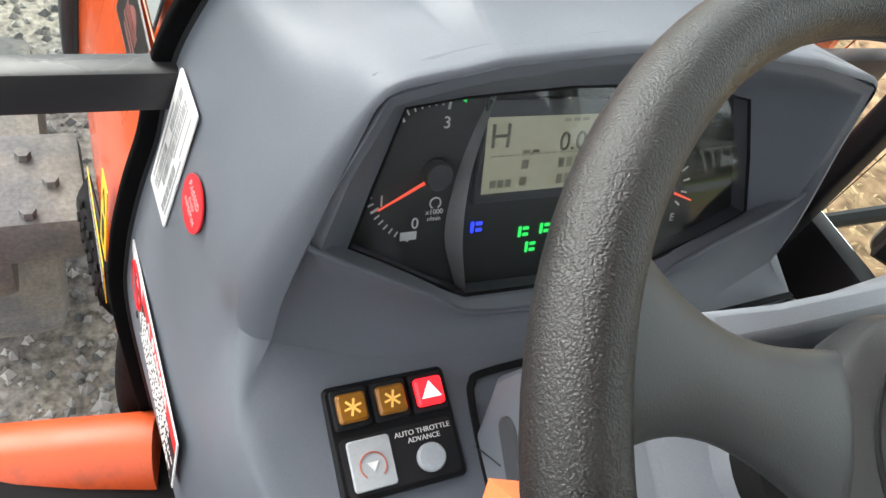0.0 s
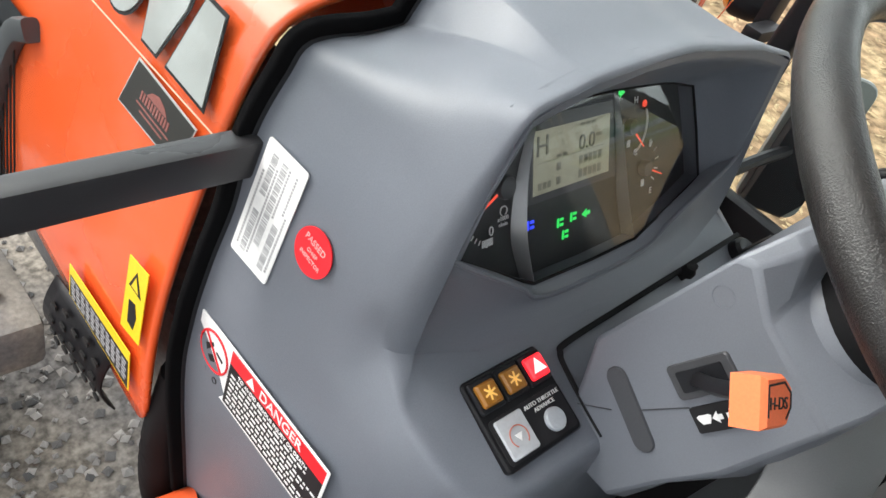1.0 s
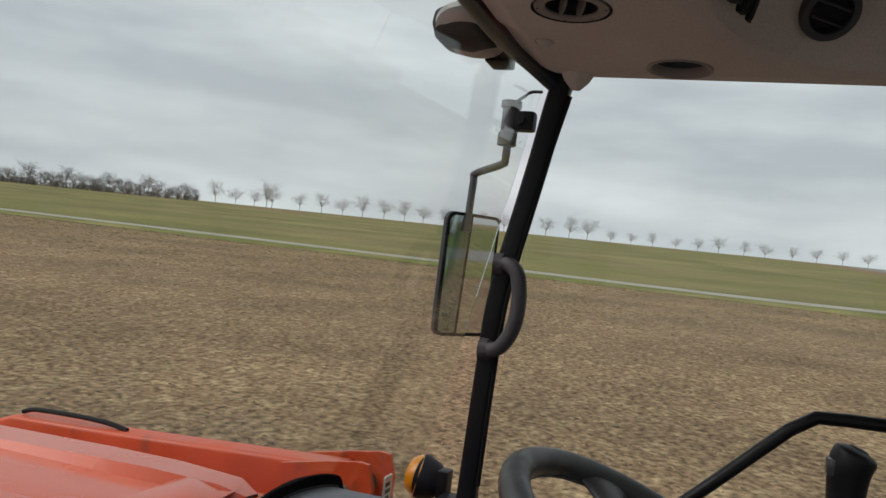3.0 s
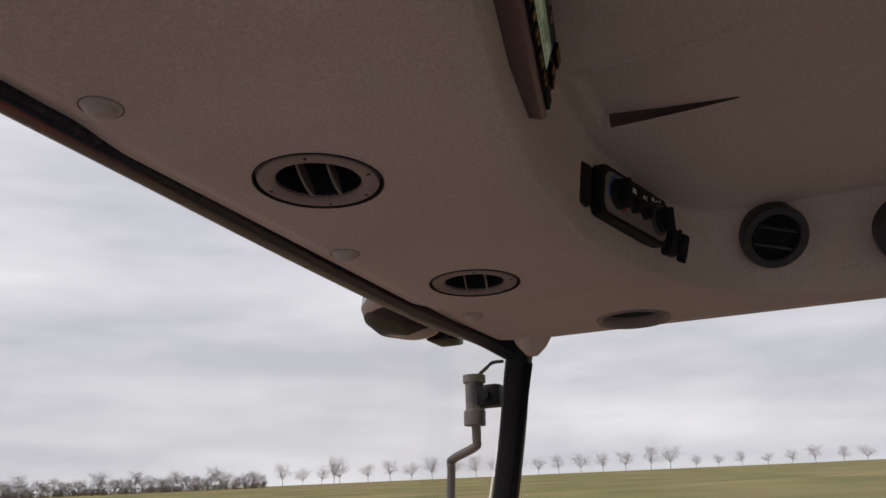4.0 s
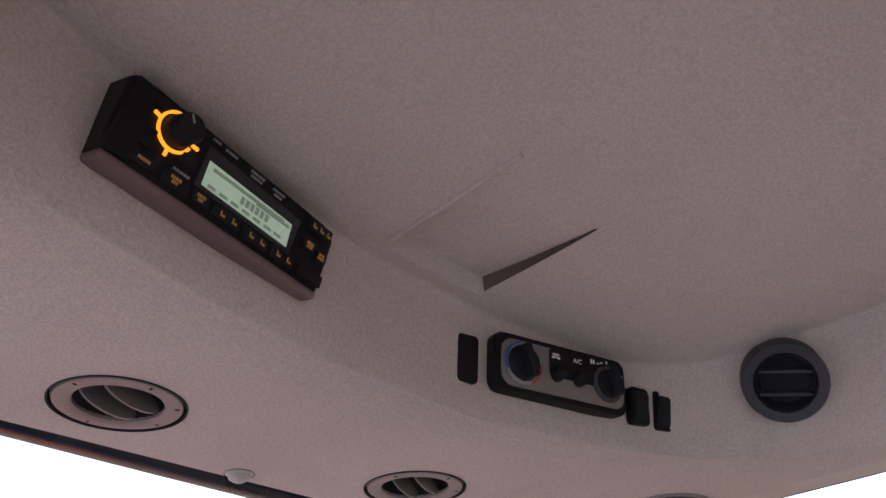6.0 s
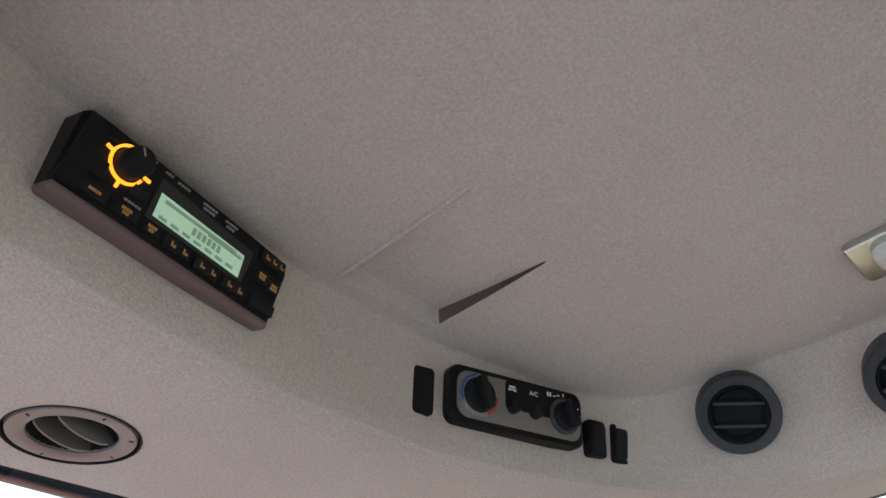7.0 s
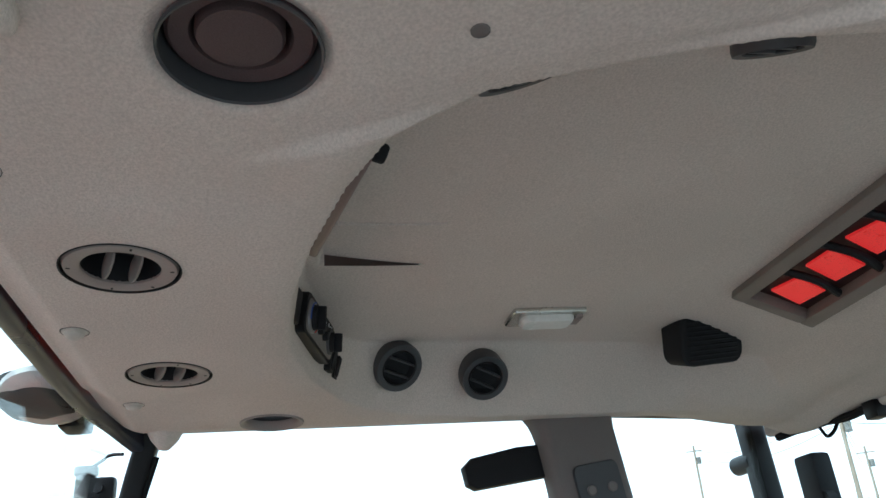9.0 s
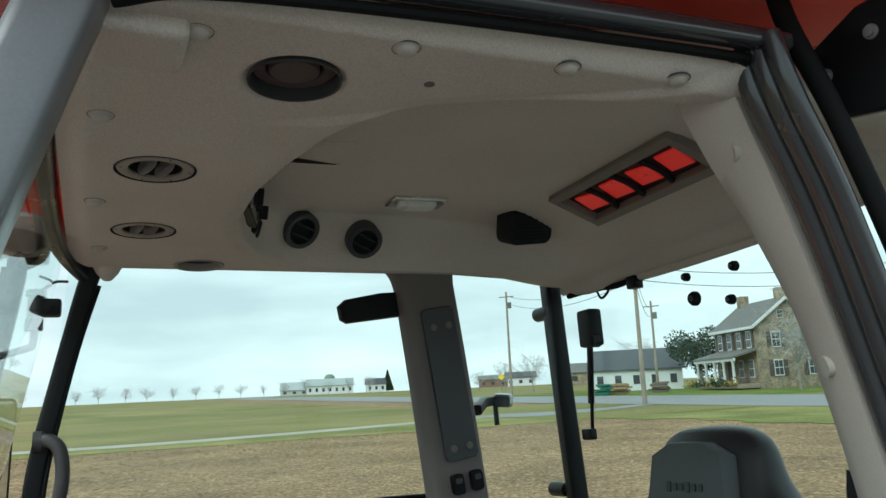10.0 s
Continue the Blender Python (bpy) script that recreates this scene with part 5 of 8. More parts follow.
spin(bm, [(0.017, -0.01), (0.017, 0.004), (0.013, 0.008), (0, 0.008)], axes((0.305, 0.283, 1.077), (1, 0, 0), (0, 0.93, 0.365)), 24)
part("lock", bm, BLACK, key_t)
bm = bmesh.new()
plate(bm, axes((0.298, 0.272, 1.098), (1, 0.1, 0), (0, -0.4, 0.9)), 0.014, 0.042, 0.006, 0.004, 0.001, -0.003)
part("bow", bm, VENT_DARK, key_t)
seam_t = thing("panel_seam", "dark gap between switch shelf and column base", "seam", (-0.06, 0.29, 1.08))
bm = bmesh.new()
sz = lambda y: 1.0655 + 0.392 * (y - 0.2555) + 0.0055
sweep(bm, bend([(0.31, 0.300, sz(0.300)), (0.18, 0.296, sz(0.296)), (0.05, 0.292, sz(0.292)), (-0.045, 0.2885, sz(0.2885)), (-0.060, 0.283, sz(0.283)), (-0.064, 0.270, sz(0.270)), (-0.066, 0.235, sz(0.235)), (-0.066, 0.205, sz(0.205))], 5), rounded(0.0065, 0.002, 0.0008, 1))
part("gap", bm, RUBBER, seam_t)

# rubber seal between the dash and the bonnet
seal = thing("bonnet_seal", "black rubber seal between bonnet and dashboard", "seal", (DX, 0.575, 0.7))
bm = bmesh.new()
line = [p + Vector((0, 0.003, 0.0)) for p in whole(LOWW["rear"] + rear_l, REAR_C)]
sweep(bm, bend(line, 5), rounded(0.034, 0.011, 0.003, 3), up=(0, 1, 0))
part("strip", bm, mat("black foam rubber", (0.0045, 0.0045, 0.005), 0.95, var=0.3, grain=400, bump=0.2, spec=0.04), seal)
bm = bmesh.new()
sweep(bm, bend([p + Vector((0, -0.0045, 0.0)) for p in line], 5), circle(0.0035, 8), up=(0, 1, 0))
part("lip", bm, VENT_DARK, seal, "thin dark lip along the dash edge")

# ---------------------------------------------------------------- steering column and wheel
WC, WT, WR = Vector((-0.008, 0.067, 1.376)), radians(25.0), 0.203
WM = axes(WC, (1, 0, 0), (0, math.cos(WT), math.sin(WT)))
column = thing("steering_column", "grey plastic steering column cover with a range lever", "steering column", (0.05, 0.1, 0.6))
# housing: side outline in y, z drawn across the width with a chamfered spine
OUTER = [(0.250, 1.085), (0.260, 1.133), (0.244, 1.178), (0.206, 1.283), (0.191, 1.289), (0.159, 1.258), (0.081, 1.219), (0.112, 1.12), (0.142, 1.062), (0.17, 1.0), (0.235, 1.0)]
SHOULDER = [(0.255, 1.08), (0.263, 1.126), (0.244, 1.170), (0.188, 1.318), (0.170, 1.312), (0.160, 1.272), (0.069, 1.238), (0.098, 1.12), (0.135, 1.06), (0.16, 0.99), (0.24, 0.99)]
SPINE = [(0.26, 1.08), (0.262, 1.12), (0.238, 1.170), (0.182, 1.322), (0.165, 1.320), (0.155, 1.296), (0.060, 1.252), (0.085, 1.12), (0.128, 1.06), (0.15, 0.98), (0.245, 0.98)]
bm = bmesh.new()
rr = [[bm.verts.new((x, y, z)) for y, z in sec] for x, sec in ((-0.067, OUTER), (-0.045, SHOULDER), (0.0, SPINE), (0.09, SPINE), (0.135, SHOULDER), (0.157, OUTER))]
for a, b in zip(rr, rr[1:]):
    for i in range(len(OUTER)):
        bm.faces.new((a[i], a[(i + 1) % len(OUTER)], b[(i + 1) % len(OUTER)], b[i]))
bm.faces.new(rr[0])
bm.faces.new(rr[-1][::-1])
housing = part("housing", bm, COLUMN, column, smooth=20)
bev = housing.modifiers.new("round", "BEVEL")
bev.width, bev.segments, bev.limit_method, bev.angle_limit = 0.004, 2, "ANGLE", radians(18)
# left face frame: x runs up the column, y across it
LM = axes((-0.0672, 0.185, 1.155), (0, -0.44, 0.90), (0, -0.9, -0.44))


def lf(y, z, dx=0.0):
    return Vector((-0.0672 - dx, y, z))


def face_frame(y, z, ang):
    """A frame on the column's left face; x leans by ang from horizontal (towards the driver)."""
    a = radians(ang)
    return axes((-0.0665, y, z), (0, -math.cos(a), math.sin(a)), (0, math.sin(a), math.cos(a)))


bm = bmesh.new()
plate(bm, face_frame(0.199, 1.1025, -32), 0.080, 0.021, 0.0035, 0.010, 0.001)
part("pocket", bm, mat("dark grey recess", (0.055, 0.058, 0.066), 0.6, grain=500, bump=0.05), column, "dark oblong slot", smooth=30)
bm = bmesh.new()
plate(bm, face_frame(0.170, 1.184, 62), 0.060, 0.030, 0.004, 0.004, 0.001)
gate = part("lever_gate", bm, VENT_GREY, column, "dark rectangular lever gate", smooth=30)
bm = bmesh.new()
plate(bm, face_frame(0.170, 1.184, 62), 0.044, 0.018, 0.0052, 0.002)
part("gate_opening", bm, VENT_DARK, gate, smooth=0)
bm = bmesh.new()
plate(bm, face_frame(0.139, 1.1715, 62), 0.060, 0.022, 0.0034, 0.002)
decal = part("speed_decal", bm, INK, column, "black decal with white arrows", smooth=0)
bm = bmesh.new()
for dx_, s in ((-0.006, -1), (0.006, 1)):
    slab(bm, [(dx_ - 0.004, -0.0022), (dx_ + 0.0, -0.0022), (dx_, -0.005), (dx_ + 0.006, 0), (dx_, 0.005), (dx_, 0.0022), (dx_ - 0.004, 0.0022)] if s > 0 else
         [(dx_ + 0.004, -0.0022), (dx_, -0.0022), (dx_, -0.005), (dx_ - 0.006, 0), (dx_, 0.005), (dx_, 0.0022), (dx_ + 0.004, 0.0022)], 0.0034, 0.0038, face_frame(0.139, 1.1715, 62))
for dx_ in (-0.019, 0.019):
    slab(bm, [(dx_ + 0.0062 * math.cos(a) * (1 + 0.25 * math.sin(3 * a)), 0.0055 * math.sin(a) * (1 + 0.3 * math.cos(2 * a))) for a in [2 * math.pi * i / 14 for i in range(14)]], 0.0034, 0.0038, face_frame(0.139, 1.1715, 62))
part("decal_print", bm, TICK, decal, smooth=0)
bm = bmesh.new()
sweep(bm, [Vector((-0.069, 0.172, 1.178)), Vector((-0.10, 0.155, 1.209)), Vector((-0.162, 0.127, 1.273))], rounded(0.010, 0.012, 0.003, 2))
lever = part("range_lever", bm, BLACK, column)
# the knob's lettered face looks up at the driver
KM = axes((-0.170, 0.122, 1.281), (0.93, -0.235, -0.287), (0.369, 0.632, 0.681)) @ Matrix.Scale(0.90, 4)
bm = bmesh.new()
slab(bm, [(-0.020, -0.018), (0.013, -0.017), (0.021, -0.004), (0.020, 0.010), (0.009, 0.018), (-0.020, 0.017)], -0.012, 0.012, KM, 0.0035)
kn = part("lever_knob", bm, KNOB, lever, "orange knob marked H-DS")
words("knob_text", "H-DS", 0.0115, KM @ Matrix.Translation((-0.001, -0.001, 0.0123)), INK, kn)
EM = KM @ Matrix.Translation((0, 0, 0.0121))
for p, q in (((-0.0155, -0.0095), (-0.0155, 0.011)), ((-0.0155, 0.011), (0.007, 0.013)), ((0.007, 0.013), (0.0165, 0.006)), ((0.0165, 0.006), (0.0165, -0.004)), ((0.0165, -0.004), (0.010, -0.011))):
    bm = bmesh.new()
    sweep(bm, [EM @ Vector((*p, 0.0002)), EM @ Vector((*q, 0.0002))], rounded(0.0014, 0.0008, 0.0003, 1), up=EM.col[2].to_3d())
    part("knob_line", bm, INK, kn)
bm = bmesh.new()
spin(bm, [(0.009, 0.001), (0.008, -0.001), (0.0, -0.004)], axes((-0.0665, 0.1955, 1.2515), (0, -1, 0), (0, 0, 1)), 20, cap=False)
part("screw_hole", bm, COLUMN, column)
# seam across the left face
bm = bmesh.new()
for p, q in (((0.163, 1.150), (0.192, 1.110)), ((0.212, 1.085), (0.245, 1.055))):
    sweep(bm, [lf(*p, 0.0005), lf(*q, 0.0005)], rounded(0.001, 0.001, 0.0003, 1))
part("seam", bm, DASH_DARK, column)
# boot under the wheel and the ring that it stands in
bm = bmesh.new()
prof = [(0.045, -0.135), (0.056, -0.130), (0.057, -0.108), (0.0535, -0.104), (0.055, -0.088), (0.050, -0.083), (0.0515, -0.066), (0.046, -0.061), (0.046, -0.045), (0.034, -0.036)]
spin(bm, prof, WM @ Matrix.Translation((0.024, -0.0, 0.0)), 40)
part("boot", bm, RUBBER, column, "black ribbed rubber boot")
bm = bmesh.new()
spin(bm, [(0.052, -0.145), (0.064, -0.140), (0.0635, -0.124), (0.060, -0.119), (0.057, -0.123), (0.056, -0.130)], WM @ Matrix.Translation((0.028, 0, 0)), 40)
part("boot_ring", bm, COLUMN, column)
# lower cover towards the driver
bm = bmesh.new()
sec = [(-0.07, 0.0), (-0.055, 0.05), (0.0, 0.075), (0.12, 0.075), (0.20, 0.05), (0.22, 0.0)]
spine = [(1.20, 0.075, 0.6), (1.16, 0.045, 0.85), (1.08, 0.03, 1.0), (0.95, 0.05, 1.05), (0.80, 0.08, 1.08), (0.62, 0.10, 1.1)]
rows = [[(0.05 + (x - 0.05) * k, y0 + 0.05 - d * k, z) for x, d in sec] for z, y0, k in spine]
grid_mesh(bm, rows)
low = part("lower_cover", bm, LOWER, column, smooth=80)
sol = low.modifiers.new("wall", "SOLIDIFY")
sol.thickness = 0.005
sub = low.modifiers.new("round", "SUBSURF")
sub.levels = sub.render_levels = 2

wheel = thing("steering_wheel", "black three-spoke steering wheel with a textured rim", "steering wheel", WC)
bm = bmesh.new()
pts = [WM @ Vector((WR * math.cos(2 * math.pi * i / 96), WR * math.sin(2 * math.pi * i / 96), 0)) for i in range(96)]
sec = [(0.0165 * math.cos(a) * (1 + 0.04 * math.cos(2 * a)), 0.0175 * math.sin(a)) for a in [2 * math.pi * i / 18 for i in range(18)]]
sweep(bm, pts, sec, up=WM.col[2].to_3d(), closed=True)
rim = part("rim", bm, LEATHER, wheel, "black grained rim", smooth=180)
bm = bmesh.new()
for off in (0.0135,):
    sweep(bm, [WM @ Vector(((WR - off) * math.cos(2 * math.pi * i / 96), (WR - off) * math.sin(2 * math.pi * i / 96), -0.0105)) for i in range(96)], circle(0.0016, 6), up=WM.col[2].to_3d(), closed=True)
part("rim_seam", bm, SPOKE, wheel)
HUBX = Vector((0.0, 0.0, 0.0))
for ang in (38, 155, 272):
    bm = bmesh.new()
    a = radians(ang)
    d, s = Vector((math.cos(a), math.sin(a), 0)), Vector((-math.sin(a), math.cos(a), 0))
    rows = []
    for t, w, z, th in ((0.0, 0.052, -0.042, 0.014), (0.25, 0.044, -0.040, 0.012), (0.45, 0.030, -0.030, 0.010), (0.65, 0.022, -0.018, 0.010), (0.82, 0.026, -0.008, 0.010), (0.95, 0.042, -0.003, 0.011), (1.0, 0.056, 0.0, 0.010)):
        c = d * (WR - 0.006) * t + Vector((0, 0, z))
        rows.append([WM @ (c + s * w * u + Vector((0, 0, th * v))) for u, v in ((-1, -0.3), (-0.75, 0.6), (0, 1), (0.75, 0.6), (1, -0.3), (0.6, -0.9), (-0.6, -0.9), (-1, -0.3))])
    grid_mesh(bm, rows)
    bmesh.ops.remove_doubles(bm, verts=bm.verts, dist=1e-5)
    sp = part("spoke", bm, SPOKE, wheel, "dark grey plastic spoke", smooth=60)
    sub = sp.modifiers.new("round", "SUBSURF")
    sub.levels = sub.render_levels = 2
bm = bmesh.new()
spin(bm, [(0.054, -0.062), (0.060, -0.045), (0.058, -0.032), (0.050, -0.025), (0.0, -0.022)], WM @ Matrix.Diagonal((1.0, 1.12, 1, 1)), 44)
part("hub", bm, SPOKE, wheel)
for r in (0.044, 0.032):
    bm = bmesh.new()
    tube(bm, [WM @ Vector((r * math.cos(2 * math.pi * i / 40), 1.12 * r * math.sin(2 * math.pi * i / 40), -0.0235 + (0.0008 if r < 0.04 else -0.0006))) for i in range(41)], 0.0014, 6, 1)
    part("hub_ring", bm, VENT_DARK, wheel)
bm = bmesh.new()
spin(bm, [(0.022, -0.024), (0.022, -0.019), (0.020, -0.017), (0, -0.0165)], WM, 36)
badge = part("badge", bm, SPOKE, wheel)
bm = bmesh.new()
tube(bm, [WM @ Vector((0.013 * math.cos(2 * math.pi * i / 24), 0.008 * math.sin(2 * math.pi * i / 24), -0.0165)) for i in range(25)], 0.0012, 6, 1)
part("emblem_ring", bm, STRIP, badge)


# ---------------------------------------------------------------- stickers on the dash
def sticker(name, label, c, xdir, ydir, w, h, material, r=0.003, category="label"):
    t = thing(name, label, category, c, "dashboard stickers")
    m = axes(c, xdir, ydir)
    b = bmesh.new()
    plate(b, m, w, h, 0.0012, r)
    p_ = part("backing", b, material, t, smooth=0)
    return t, m, p_


XU = Vector((0.023, 0.002, 0.121)).normalized()   # up the left wall
t, m, p_ = sticker("barcode_label", "white serial label with rows of barcodes", (-0.2515, 0.505, 1.136), (0.035, -1, 0.0), XU, 0.056, 0.122, WHITE)
random.seed(4)
bm = bmesh.new()
mm = m @ Matrix.Rotation(radians(90), 4, "Z")
for y0, x0, x1 in ((0.013, -0.052, -0.008), (-0.001, -0.035, 0.05), (-0.015, -0.052, -0.005), (0.013, 0.01, 0.05)):
    x = x0
    while x < x1:
        w = random.choice((0.0006, 0.0009, 0.0015))
        box(bm, (x, y0 - 0.004, 0.0012), (x + w, y0 + 0.004, 0.0016), 0, mm)
        x += w + random.choice((0.0006, 0.001, 0.0016))
for y0, x0, x1 in ((0.0215, -0.05, 0.03), (0.006, -0.05, 0.04), (-0.008, 0.0, 0.05), (-0.0225, -0.05, 0.01), (-0.018, 0.01, 0.05)):
    x = x0
    while x < x1:
        box(bm, (x, y0 - 0.0012, 0.0012), (x + 0.0022, y0 + 0.0012, 0.0016), 0, mm)
        x += 0.0034
part("barcode", bm, GREY_INK, t, smooth=0)

t, m, p_ = sticker("inspection_sticker", "round red PASSED inspection sticker", (-0.2475, 0.442, 1.143), (0.06, -1, 0), XU, 0.01, 0.01, WHITE)
bm = bmesh.new()
spin(bm, [(0.0225, 0.0), (0.0225, 0.0014), (0, 0.0014)], m, 40)
disc = part("disc", bm, RED_INK, t, smooth=30)
PINK = mat("pale print on red", (0.75, 0.35, 0.35), 0.5, bump=0)
words("print", "PASSED", 0.0082, m @ Matrix.Translation((0, 0.008, 0.0017)) @ Matrix.Rotation(radians(-8), 4, "Z"), PINK, disc)
words("print", "CHIEF", 0.0052, m @ Matrix.Translation((0, -0.001, 0.0017)) @ Matrix.Rotation(radians(-8), 4, "Z"), PINK, disc)
words("print", "INSPECTOR", 0.0052, m @ Matrix.Translation((0, -0.008, 0.0017)) @ Matrix.Rotation(radians(-8), 4, "Z"), PINK, disc)

t, m, p_ = sticker("danger_label", "white, red and black danger label", (-0.2785, 0.431, 0.950), (0.02, -1, 0.01), (0.04, 0, 1), 0.215, 0.082, WHITE, 0.002)
bm = bmesh.new()
box(bm, (-0.050, 0.020, 0.0012), (0.104, 0.038, 0.0016), 0, m)
part("red_band", bm, RED_INK, t, smooth=0)
bm = bmesh.new()
box(bm, (-0.050, -0.038, 0.0012), (0.104, 0.020, 0.0015), 0, m)
part("black_field", bm, INK, t, smooth=0)
words("danger_text", "DANGER", 0.017, m @ Matrix.Translation((0.034, 0.029, 0.0019)), WHITE, t)
bm = bmesh.new()
slab(bm, [(-0.022, 0.023), (-0.008, 0.023), (-0.015, 0.036)], 0.0016, 0.002, m)
words("danger_line", "TO AVOID SERIOUS INJURY OR DEATH", 0.0066, m @ Matrix.Translation((0.024, 0.0145, 0.0018)), WHITE, t)
for i in range(1, 8):
    x = -0.045
    while x < 0.095 - 0.012 * (i % 3):
        w = random.uniform(0.003, 0.009)
        box(bm, (x, 0.013 - i * 0.0066, 0.0015), (x + w, 0.0155 - i * 0.0066, 0.0019), 0, m)
        x += w + 0.0024
part("print_line", bm, WHITE, t, smooth=0)
bm = bmesh.new()
cm = m @ Matrix.Translation((-0.077, 0.008, 0.0018))
tube(bm, [cm @ Vector((0.024 * math.cos(radians(a)), 0.024 * math.sin(radians(a)), 0)) for a in range(0, 361, 15)], 0.0013, 6, 1)
sweep(bm, [cm @ Vector((-0.016, 0.016, 0)), cm @ Vector((0.016, -0.016, 0))], rounded(0.0026, 0.001, 0.0004, 1))
part("ban_ring", bm, RED_INK, t)
bm = bmesh.new()
for q in (((-0.015, 0.0), (-0.004, 0.010), (-0.002, 0.006), (-0.012, -0.008)), ((0.004, 0.004), (0.016, 0.0), (0.015, -0.003), (0.003, 0.001)), ((-0.01, -0.012), (-0.002, -0.006), (0.004, -0.012), (-0.004, -0.018))):
    slab(bm, list(q), -0.0004, 0.0, cm)
for c, r in (((-0.012, -0.034), 0.005), ((0.009, -0.035), 0.0035)):
    tube(bm, [cm @ Vector((c[0] + r * math.cos(radians(a)), c[1] + r * math.sin(radians(a)), 0)) for a in range(0, 361, 30)], 0.0008, 5, 1)
slab(bm, [(-0.014, -0.029), (-0.004, -0.026), (0.002, -0.030), (0.012, -0.031), (0.012, -0.033), (-0.004, -0.034)], -0.0004, 0.0, cm)
part("pictogram", bm, INK, t)

# ---------------------------------------------------------------- bonnet and front of the tractor
HX = 0.05
hood = thing("tractor_bonnet", "orange tractor bonnet with silver badge blocks and decals", "bonnet", (HX, 1.1, 0.7))


def hood_half(y):
    """Half profile of the bonnet at y: distance from the centre line, height."""
    f = (y - 0.6) / 1.1
    drop = 0.015 * f + 0.10 * max(0, f - 0.75) ** 2 * 6
    low = 0.70 + 0.10 * f
    k = 1 - 0.05 * f
    return [(0.345 * k, low), (0.348 * k, 0.80 + 0.02 * f), (0.340 * k, 0.94), (0.298 * k, 1.12 - drop * 0.3), (0.280 * k, 1.19 - drop * 0.5), (0.256 * k, 1.252 - drop), (0.215 * k, 1.276 - drop), (0.11 * k, 1.294 - drop), (0.0, 1.298 - drop)]


bm = bmesh.new()
rows = []
for i in range(25):
    y = 0.605 + 1.15 * i / 24
    h = hood_half(y)
    rows.append([(HX - u, y, z) for u, z in h] + [(HX + u, y, z) for u, z in h[-2::-1]])
grid_mesh(bm, rows)
ob = part("panel", bm, ORANGE, hood, smooth=180)
sub = ob.modifiers.new("round", "SUBSURF")
sub.levels = sub.render_levels = 2
sol = ob.modifiers.new("wall", "SOLIDIFY")
sol.thickness, sol.offset = 0.006, -1
bm = bmesh.new()
h = hood_half(1.755)
face = [(HX - u, 1.755, z) for u, z in h] + [(HX + u, 1.755, z) for u, z in h[-2::-1]]
bm.faces.new([bm.verts.new(p) for p in face])
part("nose", bm, BLACK, hood, smooth=0)


def side_x(z):
    """The bonnet's left side at a height, just outside the paint."""
    t = [(0.70, -0.295), (0.80, -0.298), (0.94, -0.290), (1.12, -0.248), (1.19, -0.231), (1.252, -0.207)]
    for (z0, x0), (z1, x1) in zip(t, t[1:]):
        if z <= z1:
            return x0 + (x1 - x0) * (z - z0) / (z1 - z0)
    return t[-1][1]


def side_frame(y, z, slope):
    """A frame on the left side: x towards the rear, y up."""
    d = Vector((side_x(z + 0.04) - side_x(z - 0.04), 0, 0.08))
    return axes((side_x(z) - 0.0045, y, z), (0, -1, slope), d)


# row of plain silver badge blocks with dark outlines
BADGE_SILVER = mat("brushed silver badge", (0.40, 0.41, 0.41), 0.42, metal=0.3, var=0.12, scale=14, grain=300, bump=0.02)
BADGE = {"wedge": [(-1, -1), (-0.55, 1), (0.40, 1), (1, -1)], "block": [(-0.9, -0.95), (-0.95, 0.9), (-0.85, 1), (0.9, 1), (0.95, 0.9), (0.85, -0.95)], "flared": [(-0.45, -1), (-1, 0.45), (-1, 1), (1, 1), (1, 0.45), (0.45, -1)],
         "oval": [(math.cos(2 * math.pi * i / 24), math.sin(2 * math.pi * i / 24)) for i in range(24)]}
for y, w, shape in ((0.669, 0.070, "wedge"), (0.741, 0.064, "flared"), (0.817, 0.072, "oval"), (0.896, 0.064, "block"), (0.971, 0.064, "block"), (1.041, 0.060, "block")):
    m = side_frame(y, 1.196, -0.02)
    for mt, grow, z1, nm in ((INK, 0.004, 0.0008, "badge_outline"), (BADGE_SILVER, 0.0, 0.0022, "badge_block")):
        bm = bmesh.new()
        slab(bm, [(p * (w / 2 + grow), q * (0.041 + grow)) for p, q in BADGE[shape]], 0, z1, m)
        part(nm, bm, mt, hood, smooth=0)
bm = bmesh.new()
sweep(bm, [Vector((side_x(1.142) - 0.004, y, 1.142 - 0.03 * (y - 0.6))) for y in (0.612, 0.8, 1.0, 1.2)], rounded(0.0015, 0.002, 0.0005, 1))
part("pinstripe", bm, mat("pale pinstripe", (0.75, 0.45, 0.3), 0.4, bump=0), hood)
m = side_frame(0.704, 1.106, -0.02)
bm = bmesh.new()
slab(bm, [(-0.066, -0.030), (0.058, -0.026), (0.068, 0.028), (-0.052, 0.030)], 0, 0.001, m)
part("dealer_decal_edge", bm, SILVER, hood, smooth=0)
bm = bmesh.new()
slab(bm, [(-0.064, -0.028), (0.056, -0.024), (0.066, 0.026), (-0.050, 0.028)], 0, 0.0016, m)
dd = part("dealer_decal", bm, mat("charcoal decal", (0.03, 0.028, 0.028), 0.4, bump=0), hood, "charcoal dealer decal", smooth=0)
bm = bmesh.new()
for i in range(11):
    box(bm, (-0.030 + i * 0.0055, -0.004, 0.0016), (-0.0265 + i * 0.0055, 0.006, 0.002), 0, m)
slab(bm, [(-0.02, 0.007), (-0.012, 0.014), (0.0, 0.018), (0.014, 0.014), (0.022, 0.007)], 0.0016, 0.002, m)
